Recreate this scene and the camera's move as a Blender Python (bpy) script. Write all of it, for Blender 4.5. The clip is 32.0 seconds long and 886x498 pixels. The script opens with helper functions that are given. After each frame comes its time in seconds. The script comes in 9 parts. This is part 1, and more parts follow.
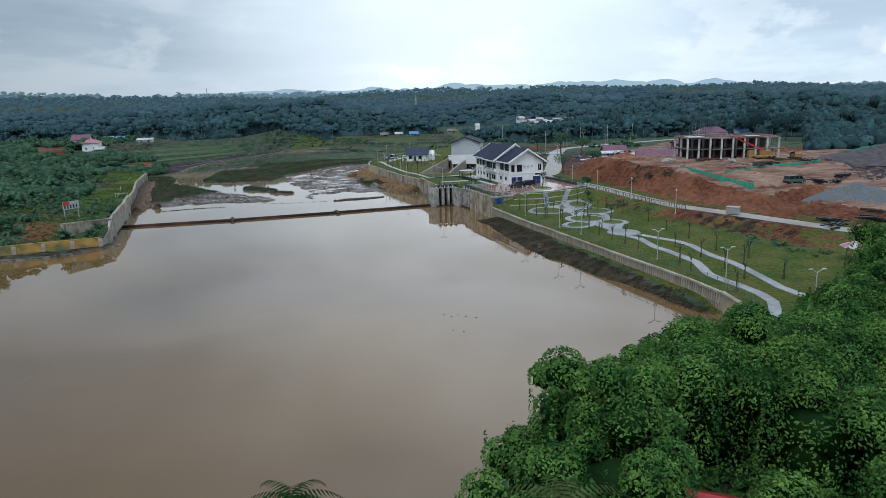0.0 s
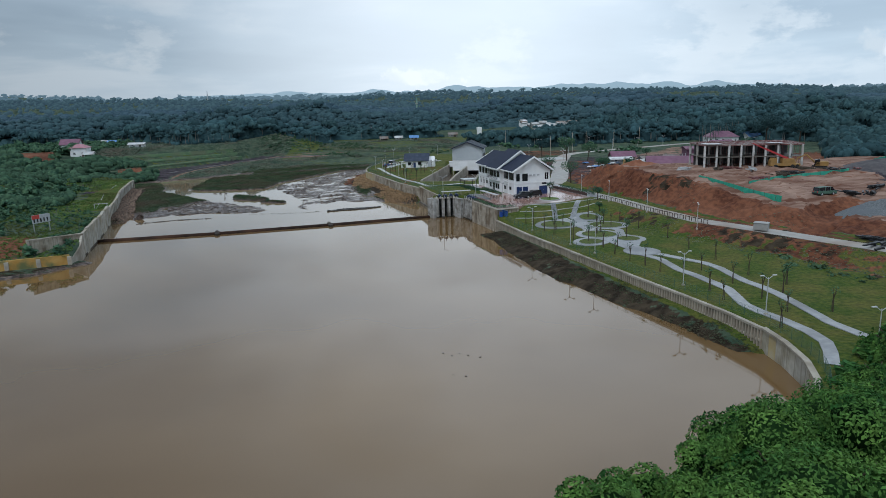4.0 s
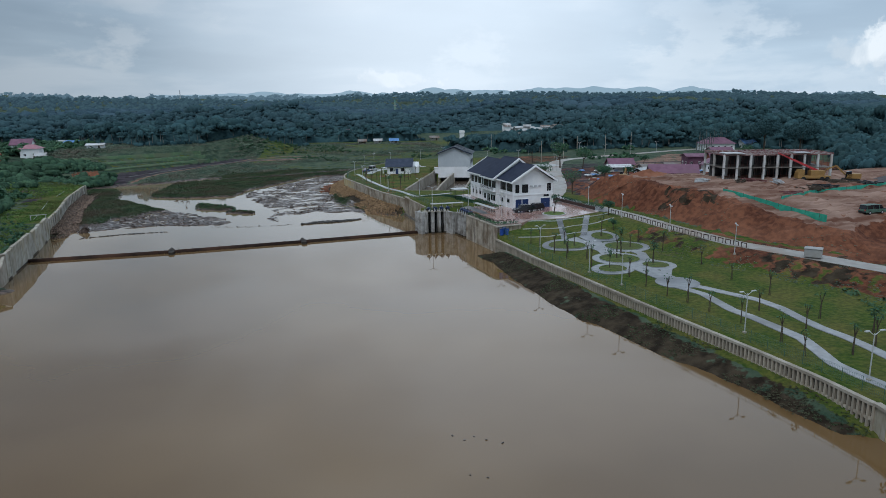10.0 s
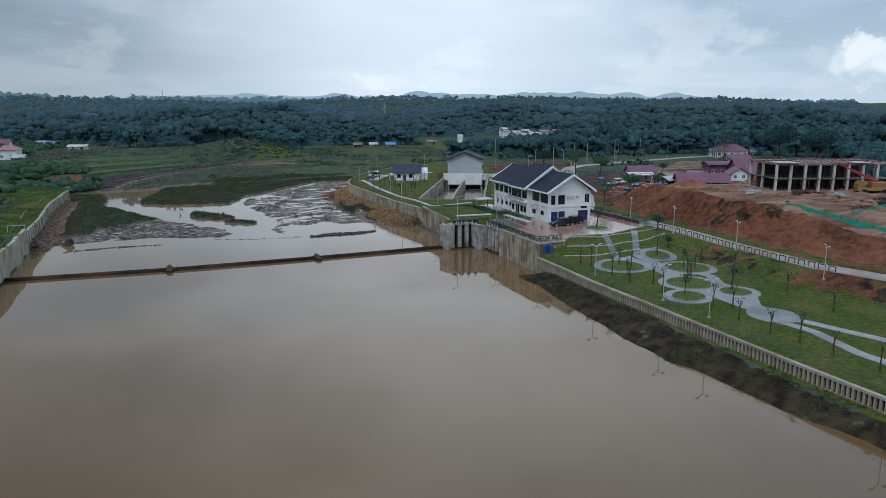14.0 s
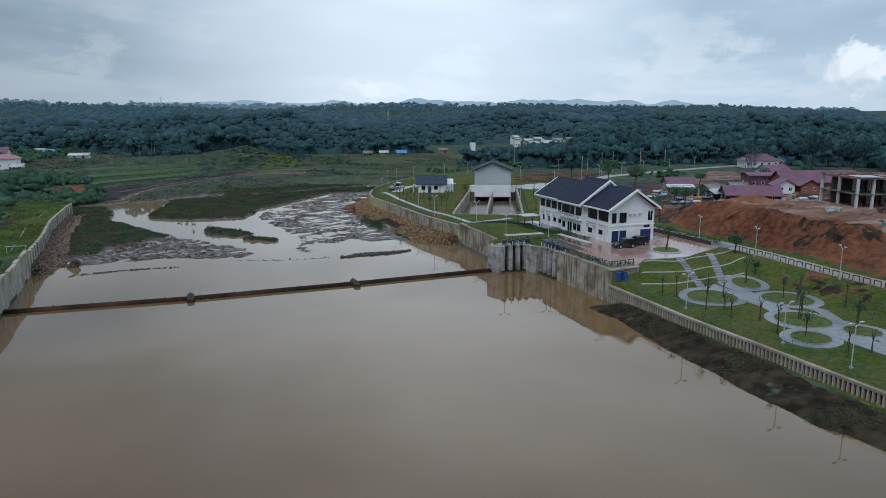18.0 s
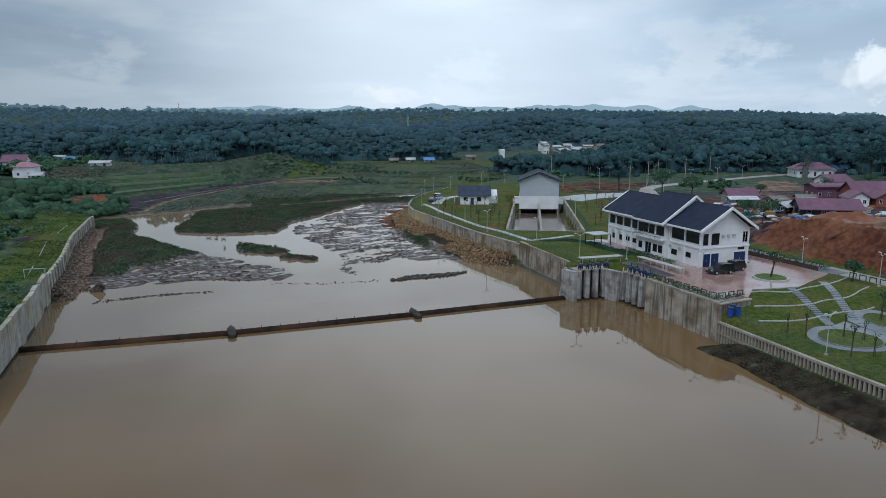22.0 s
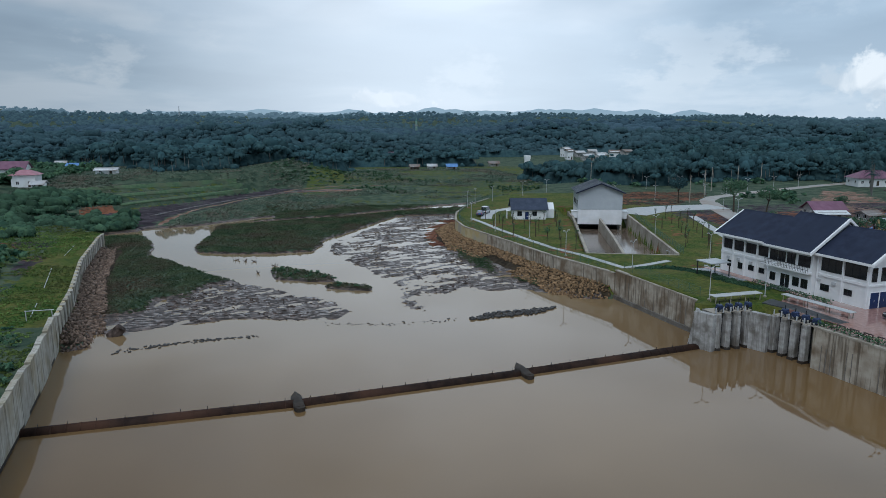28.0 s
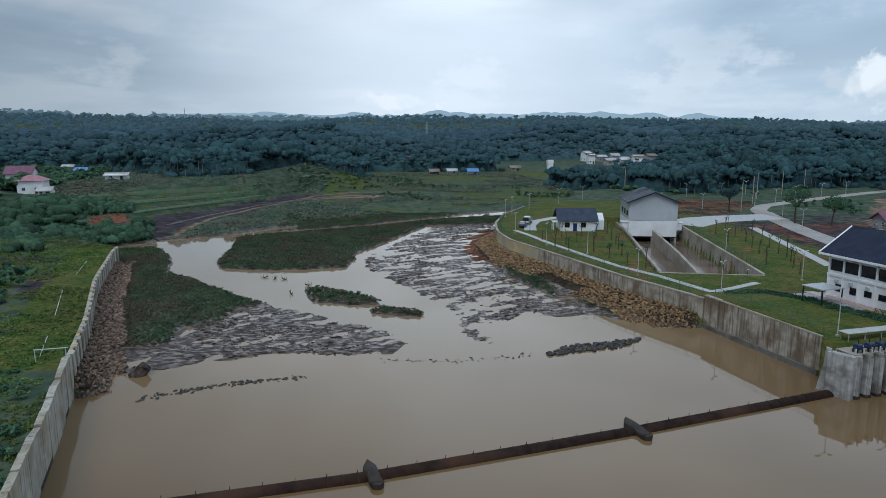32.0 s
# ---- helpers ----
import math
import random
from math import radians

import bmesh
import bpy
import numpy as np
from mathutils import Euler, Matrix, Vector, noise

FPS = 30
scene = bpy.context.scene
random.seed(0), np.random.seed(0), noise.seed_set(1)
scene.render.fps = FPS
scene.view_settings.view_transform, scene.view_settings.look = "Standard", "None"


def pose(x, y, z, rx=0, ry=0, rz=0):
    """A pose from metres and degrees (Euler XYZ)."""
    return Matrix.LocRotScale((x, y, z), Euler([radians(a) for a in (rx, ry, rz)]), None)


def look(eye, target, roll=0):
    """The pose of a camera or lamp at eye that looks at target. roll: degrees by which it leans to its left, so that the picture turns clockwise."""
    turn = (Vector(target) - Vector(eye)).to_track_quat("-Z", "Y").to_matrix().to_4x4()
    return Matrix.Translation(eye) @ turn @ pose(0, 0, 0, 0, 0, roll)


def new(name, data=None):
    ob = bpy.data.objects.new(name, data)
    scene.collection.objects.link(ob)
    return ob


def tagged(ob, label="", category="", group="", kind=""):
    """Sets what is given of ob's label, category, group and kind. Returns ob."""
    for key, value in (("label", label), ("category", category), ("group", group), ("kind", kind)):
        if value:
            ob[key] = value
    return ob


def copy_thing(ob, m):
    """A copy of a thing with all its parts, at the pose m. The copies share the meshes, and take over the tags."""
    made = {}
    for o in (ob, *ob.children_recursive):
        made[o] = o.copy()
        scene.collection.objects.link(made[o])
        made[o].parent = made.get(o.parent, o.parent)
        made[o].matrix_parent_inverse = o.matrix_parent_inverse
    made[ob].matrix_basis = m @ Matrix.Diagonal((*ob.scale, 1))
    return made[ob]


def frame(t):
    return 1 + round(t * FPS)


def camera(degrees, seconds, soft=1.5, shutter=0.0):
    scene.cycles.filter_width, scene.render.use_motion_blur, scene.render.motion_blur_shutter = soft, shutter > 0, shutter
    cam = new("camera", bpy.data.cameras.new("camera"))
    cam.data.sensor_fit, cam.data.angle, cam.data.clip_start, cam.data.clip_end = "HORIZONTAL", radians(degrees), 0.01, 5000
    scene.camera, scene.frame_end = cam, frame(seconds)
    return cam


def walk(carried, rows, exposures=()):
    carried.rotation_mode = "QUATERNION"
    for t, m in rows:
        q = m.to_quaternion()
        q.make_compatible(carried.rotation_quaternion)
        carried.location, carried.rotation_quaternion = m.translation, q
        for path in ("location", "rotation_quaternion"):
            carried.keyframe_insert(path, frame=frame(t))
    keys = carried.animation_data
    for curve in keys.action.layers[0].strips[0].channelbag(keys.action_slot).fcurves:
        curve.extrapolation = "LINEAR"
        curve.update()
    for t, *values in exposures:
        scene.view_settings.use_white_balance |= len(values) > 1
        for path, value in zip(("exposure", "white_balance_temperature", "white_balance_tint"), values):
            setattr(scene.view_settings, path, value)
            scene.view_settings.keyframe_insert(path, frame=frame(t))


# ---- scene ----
cam = camera(66.8, 32.0, soft=0.6)
PATH = [
    (0, (14.863, -188.587, 30.346), (15.015, -186.641, 29.913), -1.5),
    (1, (15.094, -185.188, 30.646), (15.253, -183.243, 30.209), -1.6),
    (2, (15.518, -182.034, 30.813), (15.672, -180.087, 30.379), -1.6),
    (3, (15.895, -178.883, 30.882), (16.043, -176.936, 30.452), -1.5),
    (6, (16.797, -169.067, 30.922), (16.95, -167.118, 30.5), -1.5),
    (7, (16.873, -165.438, 30.918), (17.044, -163.49, 30.496), -1.4),
    (8, (16.789, -161.575, 30.869), (16.969, -159.629, 30.447), -1.3),
    (9, (16.178, -157.64, 30.743), (16.371, -155.694, 30.322), -1.1),
    (10, (14.847, -153.737, 30.553), (15.066, -151.794, 30.132), -0.8),
    (11, (13.105, -149.593, 30.472), (13.34, -147.652, 30.051), -0.5),
    (12, (11.098, -145.261, 30.378), (11.332, -143.319, 29.962), -0.2),
    (13, (9.107, -140.838, 30.213), (9.366, -138.898, 29.8), -0.2),
    (14, (7.004, -136.639, 30.166), (7.273, -134.7, 29.755), -0.2),
    (14.5, (5.97, -134.54, 30.187), (6.233, -132.6, 29.778), -0.1),
    (16.5, (1.825, -126.178, 30.45), (2.067, -124.233, 30.055), -0.0),
    (17, (0.865, -124.22, 30.458), (1.115, -122.275, 30.063), -0.1),
    (18, (-0.975, -120.301, 30.365), (-0.697, -118.36, 29.974), -0.1),
    (19, (-2.708, -116.238, 30.343), (-2.407, -114.3, 29.954), -0.1),
    (20, (-4.478, -112.124, 30.606), (-4.198, -110.181, 30.222), -0.1),
    (21, (-6.315, -107.863, 30.756), (-6.069, -105.915, 30.375), -0.2),
    (22, (-8.197, -103.824, 30.756), (-7.958, -101.874, 30.38), -0.1),
    (23, (-10.166, -99.888, 30.656), (-9.891, -97.942, 30.281), -0.0),
    (24, (-12.232, -95.692, 30.698), (-11.94, -93.749, 30.323), 0.0),
    (25, (-14.405, -91.477, 31.03), (-14.142, -89.53, 30.658), 0.2),
    (25.5, (-15.443, -89.369, 31.104), (-15.191, -87.42, 30.735), 0.2),
    (27.5, (-19.133, -80.98, 30.987), (-18.881, -79.03, 30.62), -0.0),
    (28, (-20.102, -78.865, 31.03), (-19.858, -76.913, 30.665), -0.0),
    (29, (-21.984, -74.509, 31.107), (-21.747, -72.556, 30.744), 0.1),
    (30, (-23.866, -70.517, 31.12), (-23.615, -68.566, 30.759), 0.0),
    (31, (-25.852, -66.601, 31.15), (-25.612, -64.648, 30.791), 0.1),
    (32, (-27.895, -62.712, 31.235), (-27.661, -60.758, 30.878), 0.1),
]
walk(cam, [(t, look(eye, target, roll)) for t, eye, target, roll in PATH], [(0, 0.36, 5800, 8), (3, 0.24, 5800, 8), (7, 0.1, 5740, 8), (14, 0.05, 5650, 8), (32, 0.03, 5620, 8)])

# ---- world and light ----
SUN_EL, SUN_AZ = 56.0, 218.0
world = bpy.data.worlds.new("sky")
scene.world = world
world.use_nodes = True
wn, wl = world.node_tree.nodes, world.node_tree.links
wn.clear()


def wnode(kind, **kw):
    n = wn.new(kind)
    for k, v in kw.items():
        if k == "blend_type":
            n.blend_type = v
        elif k == "data_type":
            n.data_type = v
        elif k == "operation":
            n.operation = v
    return n


sky = wn.new("ShaderNodeTexSky")
sky.sky_type = "NISHITA"
sky.sun_disc = False
sky.sun_elevation, sky.sun_rotation = radians(SUN_EL), radians(SUN_AZ)
sky.air_density, sky.dust_density, sky.ozone_density = 1.0, 2.5, 1.0
tc = wn.new("ShaderNodeTexCoord")
# clouds: a wide sheet with soft folds, drawn out towards the horizon
sep = wn.new("ShaderNodeSeparateXYZ")
wl.new(tc.outputs["Generated"], sep.inputs[0])
zc = wn.new("ShaderNodeMath")
zc.operation = "MAXIMUM"
wl.new(sep.outputs["Z"], zc.inputs[0])
zc.inputs[1].default_value = 0.0
za = wn.new("ShaderNodeMath")
za.operation = "ADD"
wl.new(zc.outputs[0], za.inputs[0])
za.inputs[1].default_value = 0.12
dv = wn.new("ShaderNodeVectorMath")
dv.operation = "DIVIDE"
wl.new(tc.outputs["Generated"], dv.inputs[0])
cmb = wn.new("ShaderNodeCombineXYZ")
for i in range(3):
    wl.new(za.outputs[0], cmb.inputs[i])
wl.new(cmb.outputs[0], dv.inputs[1])
n1 = wn.new("ShaderNodeTexNoise")
n1.inputs["Scale"].default_value = 0.42
n1.inputs["Detail"].default_value = 5.0
n1.inputs["Roughness"].default_value = 0.52
n1.inputs["Distortion"].default_value = 0.2
wl.new(dv.outputs[0], n1.inputs["Vector"])
r1 = wn.new("ShaderNodeValToRGB")
r1.color_ramp.elements[0].position, r1.color_ramp.elements[0].color = 0.39, (0.41, 0.495, 0.565, 1)
r1.color_ramp.elements[1].position, r1.color_ramp.elements[1].color = 0.61, (0.83, 0.862, 0.866, 1)
e = r1.color_ramp.elements.new(0.5)
e.color = (0.53, 0.622, 0.686, 1)
wl.new(n1.outputs["Fac"], r1.inputs[0])
# heaped clouds low over the horizon
mp = wn.new("ShaderNodeMapping")
mp.inputs["Scale"].default_value = (5.5, 5.5, 11.0)
wl.new(tc.outputs["Generated"], mp.inputs["Vector"])
n2 = wn.new("ShaderNodeTexNoise")
n2.inputs["Scale"].default_value = 1.0
n2.inputs["Detail"].default_value = 8.0
n2.inputs["Roughness"].default_value = 0.62
wl.new(mp.outputs[0], n2.inputs["Vector"])
r2 = wn.new("ShaderNodeValToRGB")
r2.color_ramp.elements[0].position, r2.color_ramp.elements[0].color = 0.53, (0, 0, 0, 1)
r2.color_ramp.elements[1].position, r2.color_ramp.elements[1].color = 0.60, (1, 1, 1, 1)
wl.new(n2.outputs["Fac"], r2.inputs[0])
nrm0 = wn.new("ShaderNodeVectorMath")
nrm0.operation = "NORMALIZE"
wl.new(tc.outputs["Generated"], nrm0.inputs[0])


def heap(centre, half_wide, half_high):
    """A heaped cloud: one where its middle lies, nothing outside."""
    d_ = wn.new("ShaderNodeVectorMath")
    d_.operation = "SUBTRACT"
    wl.new(nrm0.outputs[0], d_.inputs[0])
    d_.inputs[1].default_value = centre
    m_ = wn.new("ShaderNodeVectorMath")
    m_.operation = "DIVIDE"
    wl.new(d_.outputs[0], m_.inputs[0])
    m_.inputs[1].default_value = (half_wide, half_wide, half_high)
    l_ = wn.new("ShaderNodeVectorMath")
    l_.operation = "LENGTH"
    wl.new(m_.outputs[0], l_.inputs[0])
    r_ = wn.new("ShaderNodeMapRange")
    r_.inputs["From Min"].default_value, r_.inputs["From Max"].default_value = 1.15, 0.0
    r_.inputs["To Min"].default_value, r_.inputs["To Max"].default_value = -0.25, 0.42
    wl.new(l_.outputs["Value"], r_.inputs["Value"])
    n_ = wn.new("ShaderNodeTexNoise")
    n_.inputs["Scale"].default_value, n_.inputs["Detail"].default_value, n_.inputs["Roughness"].default_value = 26.0, 7.0, 0.6
    wl.new(tc.outputs["Generated"], n_.inputs["Vector"])
    a_ = wn.new("ShaderNodeMath")
    a_.operation = "ADD"
    wl.new(r_.outputs[0], a_.inputs[0])
    wl.new(n_.outputs["Fac"], a_.inputs[1])
    q_ = wn.new("ShaderNodeMapRange")
    q_.interpolation_type = "SMOOTHSTEP"
    q_.inputs["From Min"].default_value, q_.inputs["From Max"].default_value = 0.55, 0.70
    q_.inputs["To Max"].default_value = 0.9
    wl.new(a_.outputs[0], q_.inputs["Value"])
    return q_.outputs[0]


band = wn.new("ShaderNodeValToRGB")
band.color_ramp.elements[0].position, band.color_ramp.elements[0].color = 0.0, (0.35, 0.35, 0.35, 1)
band.color_ramp.elements[1].position, band.color_ramp.elements[1].color = 0.17, (0, 0, 0, 1)
e = band.color_ramp.elements.new(0.06)
e.color = (0.8, 0.8, 0.8, 1)
wl.new(sep.outputs["Z"], band.inputs[0])
hm = wn.new("ShaderNodeMath")
hm.operation = "MULTIPLY"
wl.new(r2.outputs[0], hm.inputs[0])
wl.new(band.outputs[0], hm.inputs[1])
mixc = wn.new("ShaderNodeMixRGB")
wl.new(hm.outputs[0], mixc.inputs[0])
wl.new(r1.outputs[0], mixc.inputs[1])
mixc.inputs[2].default_value = (0.88, 0.89, 0.87, 1)
# pale haze at the horizon
hz = wn.new("ShaderNodeValToRGB")
hz.color_ramp.elements[0].position, hz.color_ramp.elements[0].color = 0.0, (0.62, 0.62, 0.62, 1)
hz.color_ramp.elements[1].position, hz.color_ramp.elements[1].color = 0.17, (0, 0, 0, 1)
wl.new(sep.outputs["Z"], hz.inputs[0])
mixh = wn.new("ShaderNodeMixRGB")
wl.new(hz.outputs[0], mixh.inputs[0])
wl.new(mixc.outputs[0], mixh.inputs[1])
mixh.inputs[2].default_value = (0.72, 0.80, 0.84, 1)
heaps = mixh.outputs[0]
puff = wn.new("ShaderNodeTexNoise")
puff.inputs["Scale"].default_value, puff.inputs["Detail"].default_value, puff.inputs["Distortion"].default_value = 21.0, 5.0, 0.4
wl.new(tc.outputs["Generated"], puff.inputs["Vector"])
puff_c = wn.new("ShaderNodeValToRGB")
puff_c.color_ramp.elements[0].position, puff_c.color_ramp.elements[0].color = 0.40, (0.70, 0.75, 0.77, 1)
puff_c.color_ramp.elements[1].position, puff_c.color_ramp.elements[1].color = 0.58, (1.08, 1.06, 1.0, 1)
wl.new(puff.outputs["Fac"], puff_c.inputs[0])
for centre, wide, high in (((0.051, 0.998, 0.036), 0.105, 0.022), ((0.621, 0.782, 0.060), 0.085, 0.052)):
    mk = wn.new("ShaderNodeMixRGB")
    wl.new(heap(centre, wide, high), mk.inputs[0])
    wl.new(heaps, mk.inputs[1])
    wl.new(puff_c.outputs[0], mk.inputs[2])
    heaps = mk.outputs[0]
# bright cloud low ahead, far from the sun lamp, placed to fit the view
sd = wn.new("ShaderNodeVectorMath")
sd.operation = "DOT_PRODUCT"
nv = wn.new("ShaderNodeVectorMath")
nv.operation = "NORMALIZE"
wl.new(tc.outputs["Generated"], nv.inputs[0])
wl.new(nv.outputs[0], sd.inputs[0])
sd.inputs[1].default_value = (0.085, 0.978, 0.190)
gl = wn.new("ShaderNodeValToRGB")
gl.color_ramp.elements[0].position, gl.color_ramp.elements[0].color = 0.92, (0, 0, 0, 1)
gl.color_ramp.elements[1].position, gl.color_ramp.elements[1].color = 0.998, (0.7, 0.7, 0.7, 1)
wl.new(sd.outputs["Value"], gl.inputs[0])
mixg = wn.new("ShaderNodeMixRGB")
wl.new(gl.outputs[0], mixg.inputs[0])
wl.new(heaps, mixg.inputs[1])
mixg.inputs[2].default_value = (1.08, 1.10, 1.09, 1)
# broken folds of the cloud deck higher up
n3 = wn.new("ShaderNodeTexNoise")
n3.inputs["Scale"].default_value, n3.inputs["Detail"].default_value, n3.inputs["Distortion"].default_value = 1.15, 4.0, 0.3
# offset set so the folds' mirror image on the lake fits the camera's view
fold_offset = wn.new("ShaderNodeMapping")
fold_offset.inputs["Location"].default_value = (-0.95, 0.0, 0.0)
wl.new(dv.outputs[0], fold_offset.inputs["Vector"])
wl.new(fold_offset.outputs[0], n3.inputs["Vector"])
fold3 = wn.new("ShaderNodeMapRange")
fold3.interpolation_type = "SMOOTHSTEP"
fold3.inputs["From Min"].default_value, fold3.inputs["From Max"].default_value = 0.38, 0.62
fold3.inputs["To Min"].default_value, fold3.inputs["To Max"].default_value = 0.86, 1.10
wl.new(n3.outputs["Fac"], fold3.inputs["Value"])
high3 = wn.new("ShaderNodeMapRange")
high3.interpolation_type = "SMOOTHSTEP"
high3.inputs["From Min"].default_value, high3.inputs["From Max"].default_value = 0.11, 0.24
wl.new(sep.outputs["Z"], high3.inputs["Value"])
mix3 = wn.new("ShaderNodeMixRGB")
mix3.blend_type = "MULTIPLY"
wl.new(high3.outputs[0], mix3.inputs[0])
wl.new(mixg.outputs[0], mix3.inputs[1])
wl.new(fold3.outputs[0], mix3.inputs[2])
# heavier cloud to the west
lx = wn.new("ShaderNodeSeparateXYZ")
wl.new(nv.outputs[0], lx.inputs[0])
lr = wn.new("ShaderNodeMapRange")
lr.interpolation_type = "SMOOTHSTEP"
lr.inputs["From Min"].default_value, lr.inputs["From Max"].default_value = -0.60, 0.16
lr.inputs["To Min"].default_value, lr.inputs["To Max"].default_value = 0.56, 1.0
wl.new(lx.outputs["X"], lr.inputs["Value"])
mixw = wn.new("ShaderNodeMixRGB")
mixw.blend_type = "MULTIPLY"
mixw.inputs[0].default_value = 1.0
wl.new(mix3.outputs[0], mixw.inputs[1])
wl.new(lr.outputs[0], mixw.inputs[2])
bg1, bg2 = wn.new("ShaderNodeBackground"), wn.new("ShaderNodeBackground")
wl.new(sky.outputs[0], bg1.inputs[0])
bg1.inputs[1].default_value = 0.07
wl.new(mixw.outputs[0], bg2.inputs[0])
bg2.inputs[1].default_value = 0.92
mxs = wn.new("ShaderNodeMixShader")
mxs.inputs[0].default_value = 0.9
wl.new(bg1.outputs[0], mxs.inputs[1])
wl.new(bg2.outputs[0], mxs.inputs[2])
wo = wn.new("ShaderNodeOutputWorld")
wl.new(mxs.outputs[0], wo.inputs[0])

sun = new("sun", bpy.data.lights.new("sun", "SUN"))
sun.data.energy, sun.data.angle, sun.data.color = 1.3, radians(35), (1.0, 0.97, 0.92)
sa, se = radians(SUN_AZ), radians(SUN_EL)
sun.matrix_world = look((math.sin(sa) * math.cos(se) * 300, math.cos(sa) * math.cos(se) * 300, math.sin(se) * 300), (0, 0, 0))


# ---- materials ----
def mat(name, c1, c2, scale=1.0, rough=0.8, bump=0.2, c3=None, big=0.12, metal=0.0, detail=5.0, spec=0.4, streak=0.0, rand=0.0, island=0.0, bscale=None):
    """A surface of two colours in a grain of that scale (per metre), with wider stains of c3 and some relief."""
    m = bpy.data.materials.new(name)
    m.use_nodes = True
    n, l = m.node_tree.nodes, m.node_tree.links
    b = n["Principled BSDF"]
    t = n.new("ShaderNodeTexCoord")
    src = t.outputs["Object"]
    a = n.new("ShaderNodeTexNoise")
    a.inputs["Scale"].default_value, a.inputs["Detail"].default_value = scale, detail
    l.new(src, a.inputs["Vector"])
    r = n.new("ShaderNodeValToRGB")
    r.color_ramp.elements[0].position, r.color_ramp.elements[0].color = 0.36, (*c1, 1)
    r.color_ramp.elements[1].position, r.color_ramp.elements[1].color = 0.66, (*c2, 1)
    l.new(a.outputs["Fac"], r.inputs[0])
    col = r.outputs[0]
    if c3:
        g = n.new("ShaderNodeTexNoise")
        g.inputs["Scale"].default_value, g.inputs["Detail"].default_value = big, 6.0
        l.new(src, g.inputs["Vector"])
        q = n.new("ShaderNodeValToRGB")
        q.color_ramp.elements[0].position, q.color_ramp.elements[1].position = 0.46, 0.64
        l.new(g.outputs["Fac"], q.inputs[0])
        x = n.new("ShaderNodeMixRGB")
        l.new(q.outputs[0], x.inputs[0])
        l.new(col, x.inputs[1])
        x.inputs[2].default_value = (*c3, 1)
        col = x.outputs[0]
    if streak:
        mp_ = n.new("ShaderNodeMapping")
        mp_.inputs["Scale"].default_value = (2.0, 2.0, 0.11)
        l.new(src, mp_.inputs["Vector"])
        g = n.new("ShaderNodeTexNoise")
        g.inputs["Scale"].default_value, g.inputs["Detail"].default_value = 1.3, 4.0
        l.new(mp_.outputs[0], g.inputs["Vector"])
        q = n.new("ShaderNodeValToRGB")
        q.color_ramp.elements[0].position, q.color_ramp.elements[0].color = 0.5, (0, 0, 0, 1)
        q.color_ramp.elements[1].position, q.color_ramp.elements[1].color = 0.66, (streak, streak, streak, 1)
        l.new(g.outputs["Fac"], q.inputs[0])
        x = n.new("ShaderNodeMixRGB")
        l.new(q.outputs[0], x.inputs[0])
        l.new(col, x.inputs[1])
        x.inputs[2].default_value = (c1[0] * 0.28, c1[1] * 0.25, c1[2] * 0.21, 1)
        col = x.outputs[0]
    if rand or island:
        if island:
            oi = n.new("ShaderNodeNewGeometry")
            fac, amt = oi.outputs["Random Per Island"], island
        else:
            oi = n.new("ShaderNodeObjectInfo")
            fac, amt = oi.outputs["Random"], rand
        mr = n.new("ShaderNodeMapRange")
        mr.inputs["To Min"].default_value, mr.inputs["To Max"].default_value = 1 - amt, 1 + amt
        l.new(fac, mr.inputs["Value"])
        hs = n.new("ShaderNodeHueSaturation")
        l.new(mr.outputs[0], hs.inputs["Value"])
        l.new(col, hs.inputs["Color"])
        col = hs.outputs[0]
    l.new(col, b.inputs["Base Color"])
    b.inputs["Roughness"].default_value = rough
    b.inputs["Metallic"].default_value = metal
    b.inputs["Specular IOR Level"].default_value = spec
    if bump:
        bn = n.new("ShaderNodeTexNoise")
        bn.inputs["Scale"].default_value, bn.inputs["Detail"].default_value = bscale or scale * 3, 5.0
        l.new(src, bn.inputs["Vector"])
        bp = n.new("ShaderNodeBump")
        bp.inputs["Strength"].default_value, bp.inputs["Distance"].default_value = bump, 0.06
        l.new(bn.outputs["Fac"], bp.inputs["Height"])
        l.new(bp.outputs[0], b.inputs["Normal"])
    return m


def leaf_mat(name, c1, c2, island=0.35, scale=0.35, c3=None, thin=0.35):
    m = mat(name, c1, c2, scale=scale, rough=0.75, bump=0, island=island, spec=0.08, c3=c3, big=scale * 0.3)
    b = m.node_tree.nodes["Principled BSDF"]
    b.inputs["Subsurface Weight"].default_value = 0.0
    n, l = m.node_tree.nodes, m.node_tree.links
    tl = n.new("ShaderNodeBsdfTranslucent")
    l.new(b.inputs["Base Color"].links[0].from_socket, tl.inputs["Color"])
    mx = n.new("ShaderNodeMixShader")
    mx.inputs[0].default_value = thin
    l.new(b.outputs[0], mx.inputs[1])
    l.new(tl.outputs[0], mx.inputs[2])
    l.new(mx.outputs[0], n["Material Output"].inputs["Surface"])
    return m


